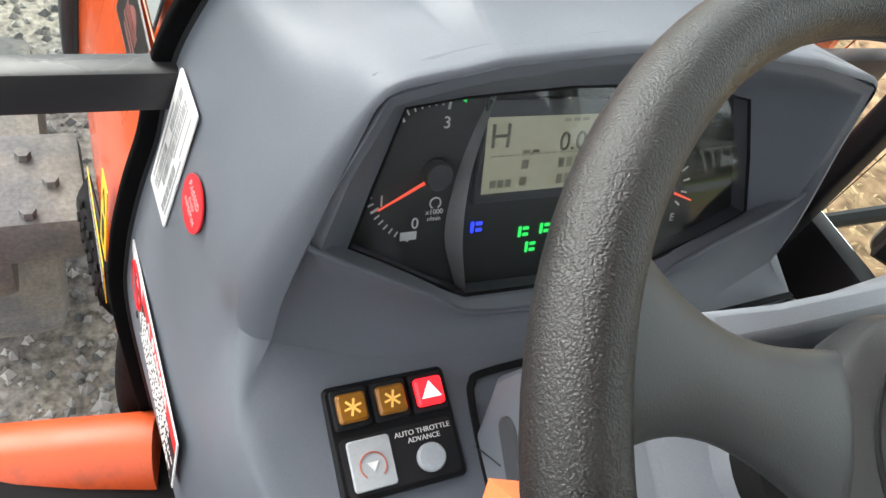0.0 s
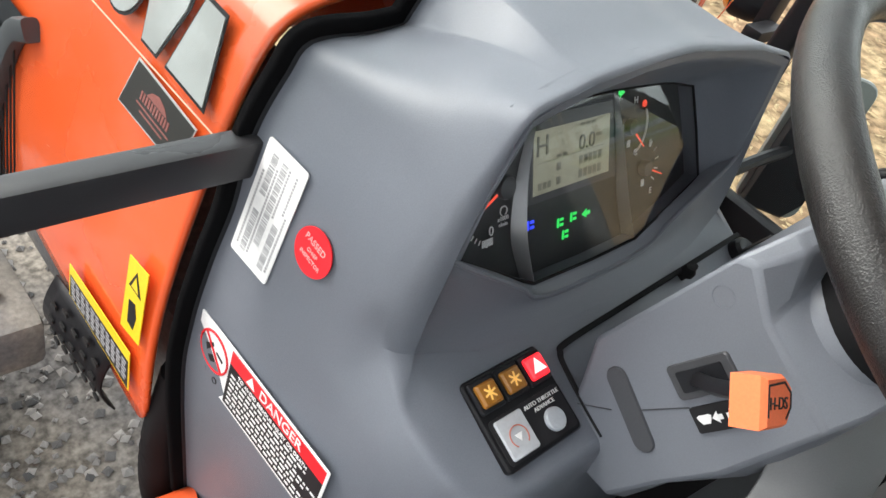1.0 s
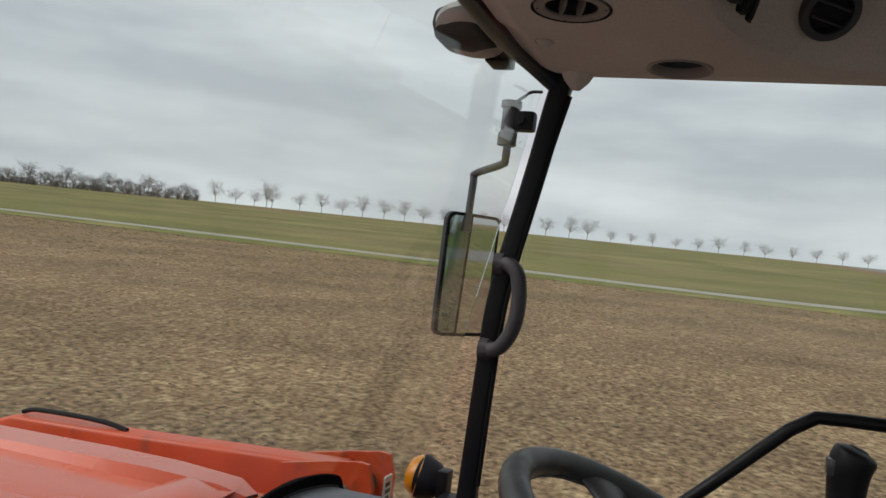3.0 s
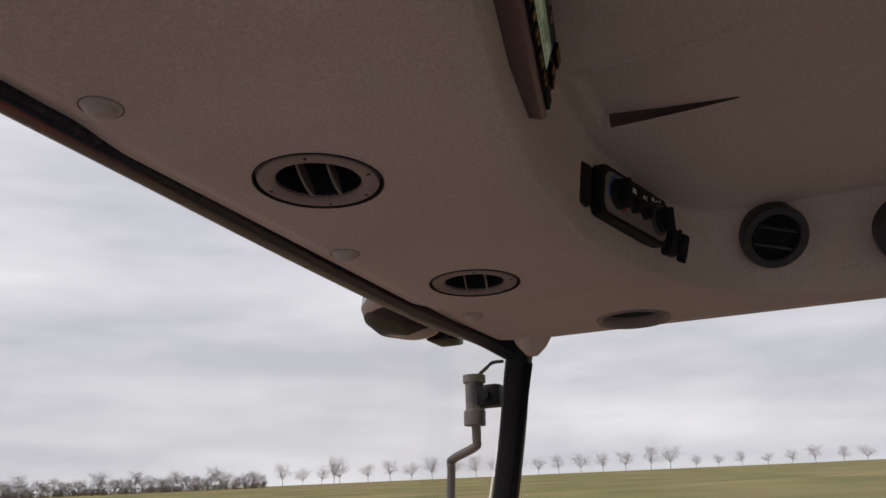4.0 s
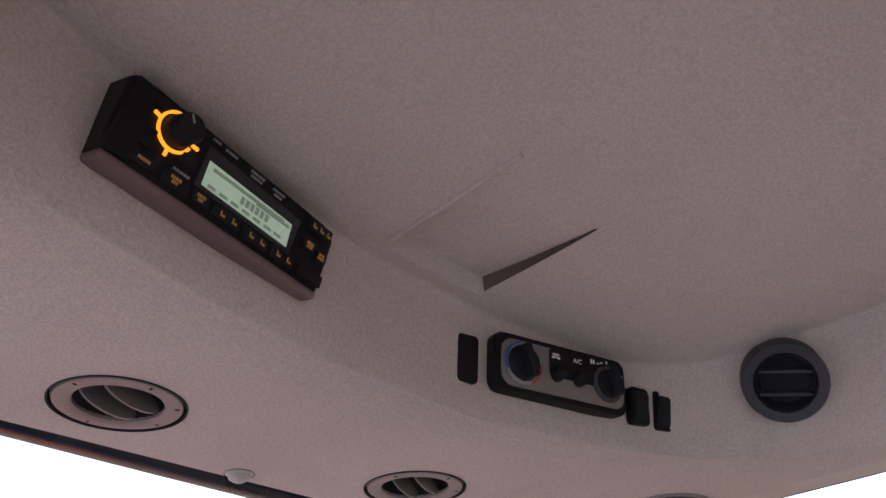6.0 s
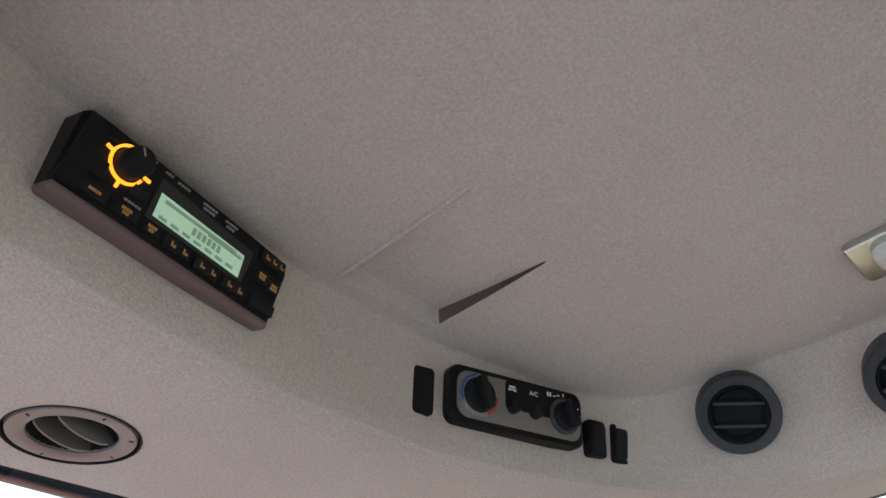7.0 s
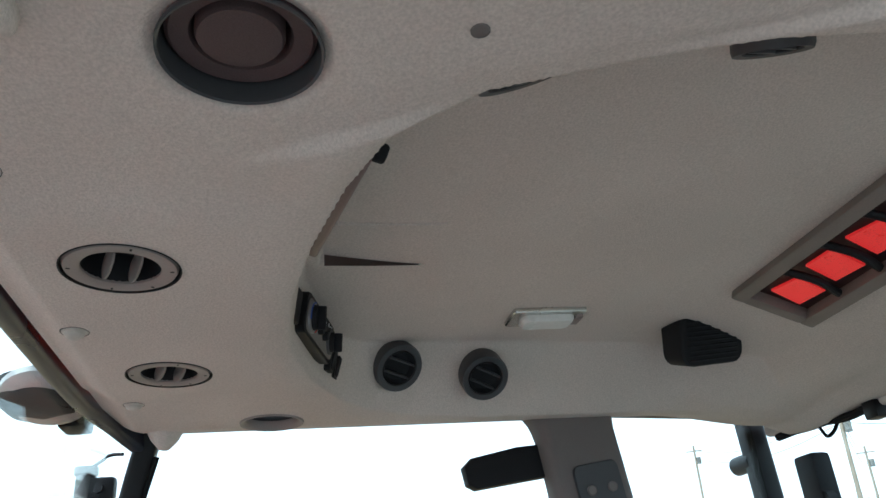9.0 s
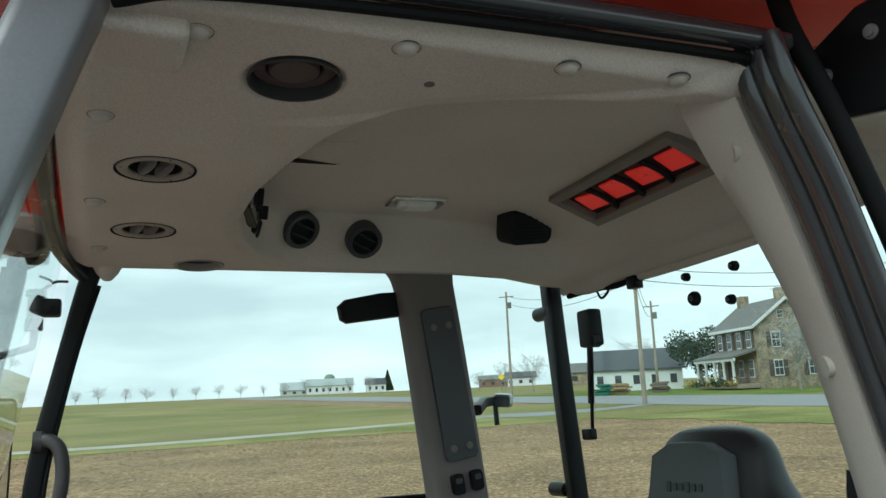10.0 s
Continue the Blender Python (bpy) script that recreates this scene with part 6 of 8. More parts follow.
for i in range(2):
    box(bm, (-0.034 + 0.01 * i, -0.010 - 0.006 * i, 0.0016), (0.034 - 0.01 * i, -0.008 - 0.006 * i, 0.002), 0, m)
part("decal_print", bm, mat("dull red print", (0.30, 0.10, 0.09), 0.5, bump=0), dd, smooth=0)
m = side_frame(0.645, 0.902, 0.0)
bm = bmesh.new()
slab(bm, [(-0.022, -0.06), (0.022, -0.052), (0.022, 0.06), (-0.02, 0.053)], 0, 0.001, m)
yd = part("hot_label", bm, YELLOW, hood, "yellow warning label", smooth=0)
bm = bmesh.new()
slab(bm, [(-0.014, 0.014), (0.014, 0.014), (0.0, 0.044)], 0.001, 0.0014, m)
slab(bm, [(-0.008, -0.04), (0.006, -0.042), (0.010, -0.02), (0.004, -0.002), (-0.010, -0.006)], 0.001, 0.0014, m)
part("label_print", bm, INK, yd, smooth=0)
bm = bmesh.new()
slab(bm, [(-0.008, 0.017), (0.008, 0.017), (0.0, 0.036)], 0.0014, 0.0018, m)
part("label_sign", bm, YELLOW, yd, smooth=0)
m = side_frame(0.722, 0.785, 0.02)
bm = bmesh.new()
slab(bm, [(-0.088, -0.030), (0.084, -0.038), (0.085, 0.034), (-0.083, 0.030)], 0, 0.001, m)
bd = part("engine_label", bm, YELLOW, hood, "yellow and black engine label", smooth=0)
bm = bmesh.new()
slab(bm, [(-0.085, -0.028), (0.081, -0.035), (0.082, 0.016), (-0.081, 0.013)], 0.001, 0.0014, m)
blk = part("label_field", bm, INK, bd, smooth=0)
bm = bmesh.new()
for i in range(6):
    for j in range(11):
        box(bm, (-0.078 + j * 0.0144, -0.026 + i * 0.0066, 0.0014), (-0.078 + j * 0.0144 + 0.009 + 0.003 * ((i + j) % 2), -0.0225 + i * 0.0066, 0.0018), 0, m)
part("label_line", bm, GREY_INK, bd, smooth=0)
# top ribs, filler cap
for s in (-1, 1):
    bm = bmesh.new()
    rows = []
    for y, w, hh in ((0.70, 0.045, 0.0), (0.74, 0.085, 0.014), (0.86, 0.10, 0.018), (1.0, 0.11, 0.016), (1.25, 0.115, 0.010), (1.5, 0.11, 0.0)):
        c = HX + s * 0.135
        zt = hood_half(y)[7][1]
        rows.append([(c - w / 2, y, zt - 0.012), (c - w * 0.36, y, zt + hh), (c + w * 0.36, y, zt + hh - 0.003), (c + w / 2, y, zt - 0.016)])
    grid_mesh(bm, rows)
    part("bonnet_rib", bm, ORANGE, hood, smooth=30)
bm = bmesh.new()
spin(bm, [(0.027, -0.006), (0.027, 0.002), (0.023, 0.006), (0, 0.007)], Matrix.Translation((-0.132, 0.632, 1.282)), 24)
part("filler_cap", bm, ORANGE_DULL, hood)
bm = bmesh.new()
rows = []
for t in range(9):
    a = t / 8
    y = 0.70 + 0.11 * a
    rows.append([(0.03, y, 1.300), (0.04 + 0.12 * math.sin(a * 1.4), y, 1.303 + 0.010 * math.sin(math.pi * a)), (0.19, y + 0.02, 1.298)])
grid_mesh(bm, rows)
part("air_scoop", bm, ORANGE, hood, smooth=60)
# side grille ahead of the badge
bm = bmesh.new()
pts = [(0.985, 1.035), (1.03, 1.00), (1.075, 0.86), (1.10, 0.70)]
sweep(bm, bend([(side_x(z) - 0.004, y, z) for y, z in pts], 5), rounded(0.03, 0.022, 0.006, 2), up=(1, 0, 0))
part("grille_frame", bm, VENT_GREY, hood, "dark grey grille frame")
bm = bmesh.new()
grid_mesh(bm, [[(side_x(z) - 0.002, y0 + dy, z) for y0, z in pts] for dy in (0.0, 0.3, 0.6)])
part("grille_mesh", bm, VENT_DARK, hood, "black side grille", smooth=0)
bm = bmesh.new()
for i in range(26):
    for s in (-1, 1):
        y = 1.02 + i * 0.013
        sweep(bm, [Vector((side_x(1.0) - 0.005, y, 1.0)), Vector((side_x(0.72) - 0.005, y + s * 0.10 + 0.09, 0.72))], rounded(0.003, 0.002, 0.0005, 1))
tagged(part("grille_wire", bm, BLACK, hood, "crossed black wires", smooth=0), kind="stuff")


def loader_side():
    """The loader arm with its mast bracket beside the bonnet."""
    t = thing("front_loader", "orange painted steel front loader beside the bonnet", "loader", (0.60, 1.1, 0.6))
    b = bmesh.new()
    sweep(b, [Vector((0.61, 0.74, 1.197)), Vector((0.61, 1.0, 1.180)), Vector((0.61, 1.3, 1.160)), Vector((0.61, 1.60, 1.146)), Vector((0.61, 1.85, 1.05)), Vector((0.61, 2.6, 0.70))], rounded(0.075, 0.105, 0.010, 3))
    arm = part("arm", b, ORANGE_DULL, t)
    b = bmesh.new()
    for x in (0.556, 0.664):
        slab(b, [(0.655, 1.07), (0.655, 1.222), (0.668, 1.268), (0.69, 1.270), (0.76, 1.258), (0.86, 1.236), (0.89, 1.15), (0.80, 1.07)], x - 0.006, x + 0.006, Matrix(((0, 0, 1, 0), (1, 0, 0, 0), (0, 1, 0, 0), (0, 0, 0, 1))))
    part("bracket", b, ORANGE_DULL, t)
    b = bmesh.new()
    spin(b, [(0.022, -0.075), (0.022, 0.0), (0.03, 0.0), (0.03, 0.075), (0, 0.075)], Matrix.Translation((0.61, 0.72, 1.20)) @ Matrix.Rotation(radians(90), 4, "Y"), 20)
    part("pivot_pin", b, CAST, t)
    b = bmesh.new()
    box(b, (0.575, 0.68, 0.55), (0.645, 0.80, 1.12), 0.01)
    part("mast", b, ORANGE_DULL, t)
    b = bmesh.new()
    tube(b, [(0.60, 1.29, 1.215), (0.60, 1.35, 1.222), (0.60, 1.45, 1.222), (0.60, 1.56, 1.216), (0.60, 1.60, 1.205)], 0.006, 8)
    part("hydraulic_pipe", b, BLACK, t, "thin dark hydraulic pipe on the arm")
    b = bmesh.new()
    plate(b, axes((0.61, 0.6485, 1.205), (1, 0, 0), (0, 0, 1)), 0.04, 0.07, 0.003, 0.004)
    lb = part("label", b, WHITE, t, "white label with a dark sketch", smooth=0)
    b = bmesh.new()
    for i in range(4):
        box(b, (-0.014, -0.028 + i * 0.014, 0.003), (0.012 - 0.004 * (i % 2), -0.020 + i * 0.014, 0.0034), 0, axes((0.61, 0.6485, 1.205), (1, 0, 0), (0, 0, 1)))
    part("label_print", b, INK, lb, smooth=0)
    return t


loader_side()
lc = thing("loader_crossbar", "orange painted loader tube beside the cab step", "loader", (-0.5, 0.6, 0.5))
bm = bmesh.new()
tube(bm, [(-0.26, 0.50, 0.60), (-0.45, 0.545, 0.56), (-0.85, 0.64, 0.47), (-1.2, 0.72, 0.40)], 0.052, 20, 4)
part("crossbar", bm, ORANGE_DULL, lc)
bm = bmesh.new()
box(bm, (-0.34, 0.43, 0.42), (-0.22, 0.56, 0.56), 0.012)
part("mount", bm, BLACK, lc)

engine = thing("engine_block", "dusty grey cast engine parts under the bonnet", "engine", (-0.2, 1.0, 0.3))
bm = bmesh.new()
box(bm, (-0.22, 0.62, 0.45), (0.30, 1.7, 0.78), 0.03)
part("block", bm, CAST, engine)
bm = bmesh.new()
spin(bm, [(0.085, 0), (0.09, 0.02), (0.09, 0.32), (0.07, 0.36), (0, 0.36)], axes((-0.42, 0.98, 0.47), (0, 1, 0), (0, 0, 1)) @ Matrix.Rotation(radians(180), 4, "X"), 28)
box(bm, (-0.62, 0.90, 0.50), (-0.30, 1.10, 0.60), 0.02)
part("axle_casting", bm, CAST, engine)
bm = bmesh.new()
for a in range(6):
    bm = bmesh.new()
    spin(bm, [(0.012, 0), (0.012, 0.014), (0, 0.015)], Matrix.Translation((-0.42 + 0.07 * math.cos(a * 1.047), 0.98 + 0.07 * math.sin(a * 1.047), 0.60)), 6)
    part("bolt", bm, CAST, engine)
bm = bmesh.new()
box(bm, (-0.55, 1.05, 0.05), (-0.35, 1.5, 0.5), 0.05)
part("front_support", bm, CAST, engine)
bm = bmesh.new()
tube(bm, [(-0.255, 0.60, 0.80), (-0.275, 0.60, 0.66), (-0.27, 0.585, 0.54), (-0.22, 0.57, 0.42)], 0.026, 12)
part("hose", bm, RUBBER, engine, "thick black hose")
bm = bmesh.new()
rows = [[(-0.29 - 0.02 * math.sin(math.pi * j / 8) - 0.01 * (i / 6), 0.70 + 0.16 * i / 6, 0.62 + 0.12 * j / 8) for j in range(9)] for i in range(7)]
grid_mesh(bm, rows)
guard = part("heat_guard", bm, BLACK, engine, "black perforated exhaust guard")
guard.modifiers.new("wall", "SOLIDIFY").thickness = 0.003
HOLE = mat("dark guard slot", (0.004, 0.004, 0.004), 0.9, bump=0)
for i in range(5):
    for j in range(4):
        bm = bmesh.new()
        y, z = 0.72 + 0.028 * i, 0.637 + 0.025 * j + 0.012 * (i % 2)
        plate(bm, axes((-0.3105 - 0.01 * (y - 0.7) / 0.16 + 0.02 * abs(z - 0.68) / 0.06 * 0.5, y, z), (0, -1, 0), (0, 0, 1)), 0.016, 0.008, 0.003, 0.0035)
        part("slot", bm, HOLE, guard, smooth=0)

# front left wheel of the tractor, below the bonnet
tyre = thing("front_axle", "front axle end with a black wheel on the gravel", "axle", (-0.66, 1.75, 0.36))
bm = bmesh.new()
spin(bm, [(0.2, -0.12), (0.33, -0.13), (0.38, -0.10), (0.39, 0), (0.38, 0.10), (0.33, 0.13), (0.2, 0.12)], Matrix.Translation((-0.72, 1.85, 0.42)) @ Matrix.Rotation(radians(90), 4, "Y"), 40, cap=False)
front_w = part("wheel", bm, RUBBER, tyre, "black rubber wheel")
bm = bmesh.new()
spin(bm, [(0.205, -0.05), (0.19, -0.03), (0.08, 0.02), (0, 0.02)], Matrix.Translation((-0.72, 1.85, 0.42)) @ Matrix.Rotation(radians(-90), 4, "Y"), 32, cap=False)
part("rim", bm, ORANGE_DULL, front_w)

# ---------------------------------------------------------------- wiper, lamps, mirrors
wip = thing("windscreen_wiper", "black windscreen wiper lying over the bonnet", "wiper", (0.0, 0.60, 1.34))
bm = bmesh.new()
sweep(bm, bend([(0.035, 0.594, 1.336), (-0.06, 0.600, 1.343), (-0.16, 0.602, 1.348), (-0.28, 0.602, 1.352), (-0.50, 0.602, 1.362)], 4), rounded(0.012, 0.014, 0.003, 2), scale=[1.25] * 6 + [1.1] * 4 + [0.75] * 7)
arm = part("arm", bm, BLACK, wip)
bm = bmesh.new()
sweep(bm, bend([(-0.16, 0.606, 1.320), (-0.28, 0.606, 1.328), (-0.42, 0.606, 1.336), (-0.60, 0.606, 1.340)], 4), rounded(0.005, 0.008, 0.0015, 2))
part("blade", bm, RUBBER, wip)
for p, q in (((-0.20, 1.325), (-0.27, 1.342)), ((-0.27, 1.342), (-0.34, 1.334)), ((-0.38, 1.336), (-0.46, 1.350)), ((-0.46, 1.350), (-0.55, 1.340))):
    bm = bmesh.new()
    sweep(bm, [Vector((p[0], 0.604, p[1])), Vector((q[0], 0.604, q[1]))], rounded(0.005, 0.006, 0.0015, 1))
    part("bridge", bm, BLACK, wip)
for i in range(5):
    bm = bmesh.new()
    plate(bm, axes((-0.30 - i * 0.026, 0.596, 1.3535 + i * 0.0012), (-1, 0, 0.045), (0, 0, 1)), 0.013, 0.0045, 0.002, 0.0015)
    part("arm_slot", bm, ORANGE_DULL, arm, smooth=0)

turn = thing("turn_signal", "amber and grey turn signal lamp by the pillar foot", "lamp", (0.62, 0.56, 1.20))
TM = axes((0.660, 0.592, 1.238), (-1, 0.12, 0), (0, -0.10, 1))
bm = bmesh.new()
spin(bm, [(0.0, -0.052), (0.024, -0.050), (0.036, -0.034), (0.045, -0.006), (0.045, 0.0), (0.042, 0.002)], TM, 32)
part("housing", bm, VENT_DARK, turn, "black lamp housing")
bm = bmesh.new()
spin(bm, [(0.0435, 0.0), (0.043, 0.010), (0.037, 0.022), (0.022, 0.030), (0, 0.033)], TM, 32, cap=False)
part("lens", bm, AMBER_LIT, turn, "amber lens")
bm = bmesh.new()
box(bm, (0.625, 0.525, 1.205), (0.665, 0.548, 1.265), 0.006)
box(bm, (0.560, 0.500, 1.205), (0.640, 0.530, 1.225), 0.004)
part("bracket", bm, BLACK, turn)

worklamp = thing("work_lamp", "grey roof work lamp on the front header", "lamp", (0.34, 0.46, 2.04))
m = axes((0.33, 0.47, 2.055), (1, 0, 0), (0, 0.3, 1))
bm = bmesh.new()
spin(bm, [(0.068, 0.0), (0.070, -0.015), (0.064, -0.034), (0.045, -0.050), (0, -0.056)], Matrix.Translation((0.315, 0.475, 2.075)), 32)
part("shell", bm, VENT_DARK, worklamp)
bm = bmesh.new()
spin(bm, [(0.062, -0.022), (0.060, -0.030), (0.045, -0.040), (0, -0.044)], Matrix.Translation((0.300, 0.470, 2.070)) @ Matrix.Rotation(radians(24), 4, "Y"), 32)
part("lens", bm, mat("grey lamp lens", (0.42, 0.43, 0.43), 0.15, var=0.05, bump=0.05), worklamp)
bm = bmesh.new()
box(bm, (0.36, 0.43, 2.02), (0.42, 0.47, 2.08), 0.006)
part("bracket", bm, BLACK, worklamp)


def wing_mirror(tall):
    t = thing("wing_mirror", "black framed rectangular wing mirror on a bent arm", "mirror", (0.6, 0.53, 1.66))
    m = axes((0.615, 0.5295, 1.6605), (0.845, -0.534, 0.02), (0.07, -0.085, 1)) @ Matrix.Diagonal((0.85, 0.86, 0.42, 1))
    b = bmesh.new()
    plate(b, m, 0.164, 0.285, 0.028, 0.022, 0.006, -0.032)
    part("housing", b, VENT_GREY, t)
    b = bmesh.new()
    o, i_ = rounded(0.164, 0.285, 0.022), rounded(0.150, 0.270, 0.016)
    b0 = bmesh.new()
    ro, ri, lo = [[b0.verts.new((x, y, z)) for x, y in r] for r, z in ((o, 0.0), (i_, 0.001), (o, -0.006))]
    n = len(o)
    for k in range(n):
        j = (k + 1) % n
        b0.faces.new((ro[k], ro[j], ri[j], ri[k]))
        b0.faces.new((lo[k], lo[j], ro[j], ro[k]))
    merge(b, b0, m)
    part("edge", b, BLACK, t)
    b = bmesh.new()
    plate(b, m, 0.151, 0.271, 0.002, 0.016, 0, -0.0025)
    part("glass", b, MIRROR, t, "mirror glass", smooth=0)
    b = bmesh.new()
    tube(b, [(0.590, 0.538, 1.745), (0.594, 0.538, 1.79), (0.600, 0.538, 1.848), (0.596, 0.534, 1.862), (0.534, 0.464, 1.876), (0.525, 0.458, 1.888), (0.518, 0.456, 1.95)], 0.0075, 10)
    part("arm", b, mat("grey mirror arm", (0.09, 0.09, 0.095), 0.5, grain=300, bump=0.05), t, "bent grey arm")
    b = bmesh.new()
    spin(b, [(0.019, 0.0), (0.019, 0.022), (0.0155, 0.026), (0.0155, 0.068), (0.019, 0.070), (0.019, 0.082), (0, 0.084)], Matrix.Translation((0.518, 0.456, 1.908)), 20)
    part("clamp", b, mat("grey clamp", (0.12, 0.12, 0.125), 0.5, grain=300, bump=0.05), t, "grey cylindrical clamp")
    b = bmesh.new()
    box(b, (0.505, 0.405, 1.935), (0.535, 0.452, 1.972), 0.007)
    spin(b, [(0.009, -0.008), (0.009, 0.016), (0, 0.016)], Matrix.Translation((0.515, 0.43, 1.953)) @ Matrix.Rotation(radians(-90), 4, "Y"), 6)
    tube(b, [(0.50, 0.395, 2.005), (0.51, 0.418, 2.006), (0.516, 0.44, 1.995), (0.518, 0.452, 1.985)], 0.003, 6)
    part("mount", b, BLACK, t)
    return t


wing_mirror(True)
low_m = thing("fender_mirror", "black lower mirror seen from behind with a pale frame", "mirror", (0.85, 0.43, 0.86))
m = axes((0.86, 0.425, 1.005), (0.55, -0.83, 0.0), (0.05, 0.17, 1))
bm = bmesh.new()
plate(bm, m, 0.125, 0.29, 0.012, 0.025, 0.003, -0.012)
part("rim", bm, mat("translucent grey rim", (0.22, 0.24, 0.235), 0.4, bump=0.03), low_m, "pale grey rim")
bm = bmesh.new()
slab(bm, [(-0.052, -0.138), (0.03, -0.138), (0.052, -0.10), (0.050, 0.10), (0.035, 0.112), (-0.05, 0.108)], 0.0, 0.028, m, 0.006)
part("back", bm, VENT_DARK, low_m)
bm = bmesh.new()
sweep(bm, [m @ Vector(p) for p in ((-0.05, 0.06, 0.030), (-0.01, 0.075, 0.034), (0.045, 0.03, 0.030))], rounded(0.006, 0.006, 0.002, 1))
box(bm, (-0.02, 0.125, -0.004), (-0.010, 0.155, 0.010), 0.003, m)
part("hook", bm, VENT_GREY, low_m)
bm = bmesh.new()
tube(bm, [(0.86, 0.43, 1.0), (0.75, 0.45, 0.98), (0.61, 0.47, 0.95)], 0.012, 8)
part("arm", bm, BLACK, low_m)


def grab(points, name_label):
    t = thing("grab_handle", name_label, "handle", points[0], "grab handles")
    b = bmesh.new()
    sweep(b, bend(points, 6), [(x * 1.0, y * 1.0) for x, y in rounded(0.026, 0.032, 0.011, 3)], up=(1, 0, 0.02))
    part("grip", b, GRIP, t)
    for p in (points[0], points[-1]):
        b = bmesh.new()
        spin(b, [(0.02, -0.012), (0.02, 0.004), (0.014, 0.01), (0, 0.01)], Matrix.Translation(p) @ Matrix.Rotation(radians(90), 4, "X"), 16)
        part("foot", b, GRIP, t)
    return t


grab([(0.497, 0.432, 1.688), (0.489, 0.414, 1.688), (0.483, 0.396, 1.670), (0.482, 0.389, 1.625), (0.483, 0.395, 1.575), (0.488, 0.416, 1.540), (0.500, 0.443, 1.532)], "dark grey grab handle on the front pillar by the window")
grab([(-0.625, 0.50, 1.735), (-0.620, 0.455, 1.745), (-0.617, 0.430, 1.71), (-0.616, 0.423, 1.62), (-0.616, 0.423, 1.545), (-0.618, 0.436, 1.508), (-0.624, 0.47, 1.490), (-0.628, 0.53, 1.492)], "dark grey grab handle on the front pillar by the door")

# bar on the side window
wb = thing("window_bar", "bent black tubular bar across the side window", "handle", (0.57, 0.1, 1.08))
bm = bmesh.new()
pts = [Vector(p) for p in ((0.575, 0.322, 1.078), (0.57, 0.20, 1.197), (0.57, 0.05, 1.342), (0.57, -0.075, 1.468), (0.57, -0.115, 1.496), (0.57, -0.16, 1.499), (0.57, -0.30, 1.503), (0.57, -0.42, 1.50))]
sweep(bm, [p for p in pts], circle(0.0115, 12), up=(1, 0, 0))
part("tube", bm, BLACK, wb)
bm = bmesh.new()
spin(bm, [(0.014, -0.012), (0.015, 0), (0.013, 0.012), (0, 0.014)], Matrix.Translation(pts[0]) @ Matrix.Rotation(radians(90), 4, "Y"), 16)
part("end_knob", bm, BLACK, wb)

# ---------------------------------------------------------------- right console, joystick, seat
con = thing("side_console", "grey moulded side console with an upright edge", "console", (0.45, -0.2, 0.6))
bm = bmesh.new()
rows = []
for y, deck, top in ((-0.040, 1.105, 1.135), (-0.044, 1.150, 1.190), (-0.056, 1.166, 1.217), (-0.10, 1.172, 1.236), (-0.15, 1.176, 1.256), (-0.21, 1.192, 1.277), (-0.29, 1.214, 1.303), (-0.45, 1.245, 1.335), (-0.75, 1.26, 1.36)):
    dip = 0.012 * smoothstep(-0.06, -0.12, y)
    rows.append([(0.205, y, 0.62), (0.205, y, deck - 0.055), (0.209, y, deck - 0.045), (0.228, y, deck - 0.008), (0.240, y, deck), (0.30, y, deck), (0.315, y, deck - dip * 0.2), (0.42, y, deck - dip), (0.48, y, deck - dip),
                 (0.505, y, deck + 0.012), (0.520, y, top - 0.022), (0.522, y, top - 0.018), (0.534, y, top - 0.018), (0.537, y, top - 0.004), (0.545, y, top), (0.56, y, top - 0.003), (0.565, y, top - 0.02), (0.565, y, 0.62)])
grid_mesh(bm, rows)
ob = part("body", bm, LOWER, con, smooth=40)
ob.modifiers.new("wall", "SOLIDIFY").thickness = 0.005
bm = bmesh.new()
box(bm, (0.207, -0.046, 0.62), (0.563, -0.040, 1.13), 0.003)
part("end_panel", bm, LOWER, con)
for i in range(4):
    bm = bmesh.new()
    box(bm, (-0.045, -0.006, 0), (0.045, 0.006, 0.004), 0.002, axes((0.43, -0.262 - i * 0.024, 1.196 + i * 0.0066), (1, 0, 0), (0, -0.96, 0.27)))
    part("slot", bm, VENT_DARK, con)
bm = bmesh.new()
box(bm, (-0.07, -0.006, 0), (0.07, 0.006, 0.0035), 0.0015, axes((0.285, -0.26, 1.2065), (0, -0.96, 0.27), (-1, 0, 0)))
gate2 = part("lever_slit", bm, VENT_DARK, con, "black slit with a red edge")
bm = bmesh.new()
box(bm, (-0.07, 0.007, 0), (0.07, 0.014, 0.004), 0.0015, axes((0.285, -0.26, 1.2065), (0, -0.96, 0.27), (-1, 0, 0)))
part("edge", bm, RED_INK, gate2)
bm = bmesh.new()
box(bm, (0.27, -0.335, 1.21), (0.30, -0.290, 1.262), 0.007)
part("lever_knob", bm, RED_INK, con, "red lever knob")
# fittings on the side of the console
bm = bmesh.new()
spin(bm, [(0.014, -0.06), (0.015, -0.03), (0.014, 0.0), (0.006, 0.002), (0.006, 0.03)], axes((0.170, -0.042, 1.083), (0, 0.3, 0.9), (0, -0.9, 0.3)) @ Matrix.Rotation(radians(180), 4, "X"), 16)
box(bm, (0.188, -0.085, 1.035), (0.206, -0.062, 1.085), 0.004)
part("stalk_knob", bm, VENT_DARK, con)
bm = bmesh.new()
box(bm, (0.196, -0.055, 1.128), (0.206, -0.045, 1.142), 0.002)
part("clip", bm, VENT_DARK, con)
fm = axes((0.205, -0.101, 1.058), (0, -0.93, 0.20), (0, 0.20, 0.93))
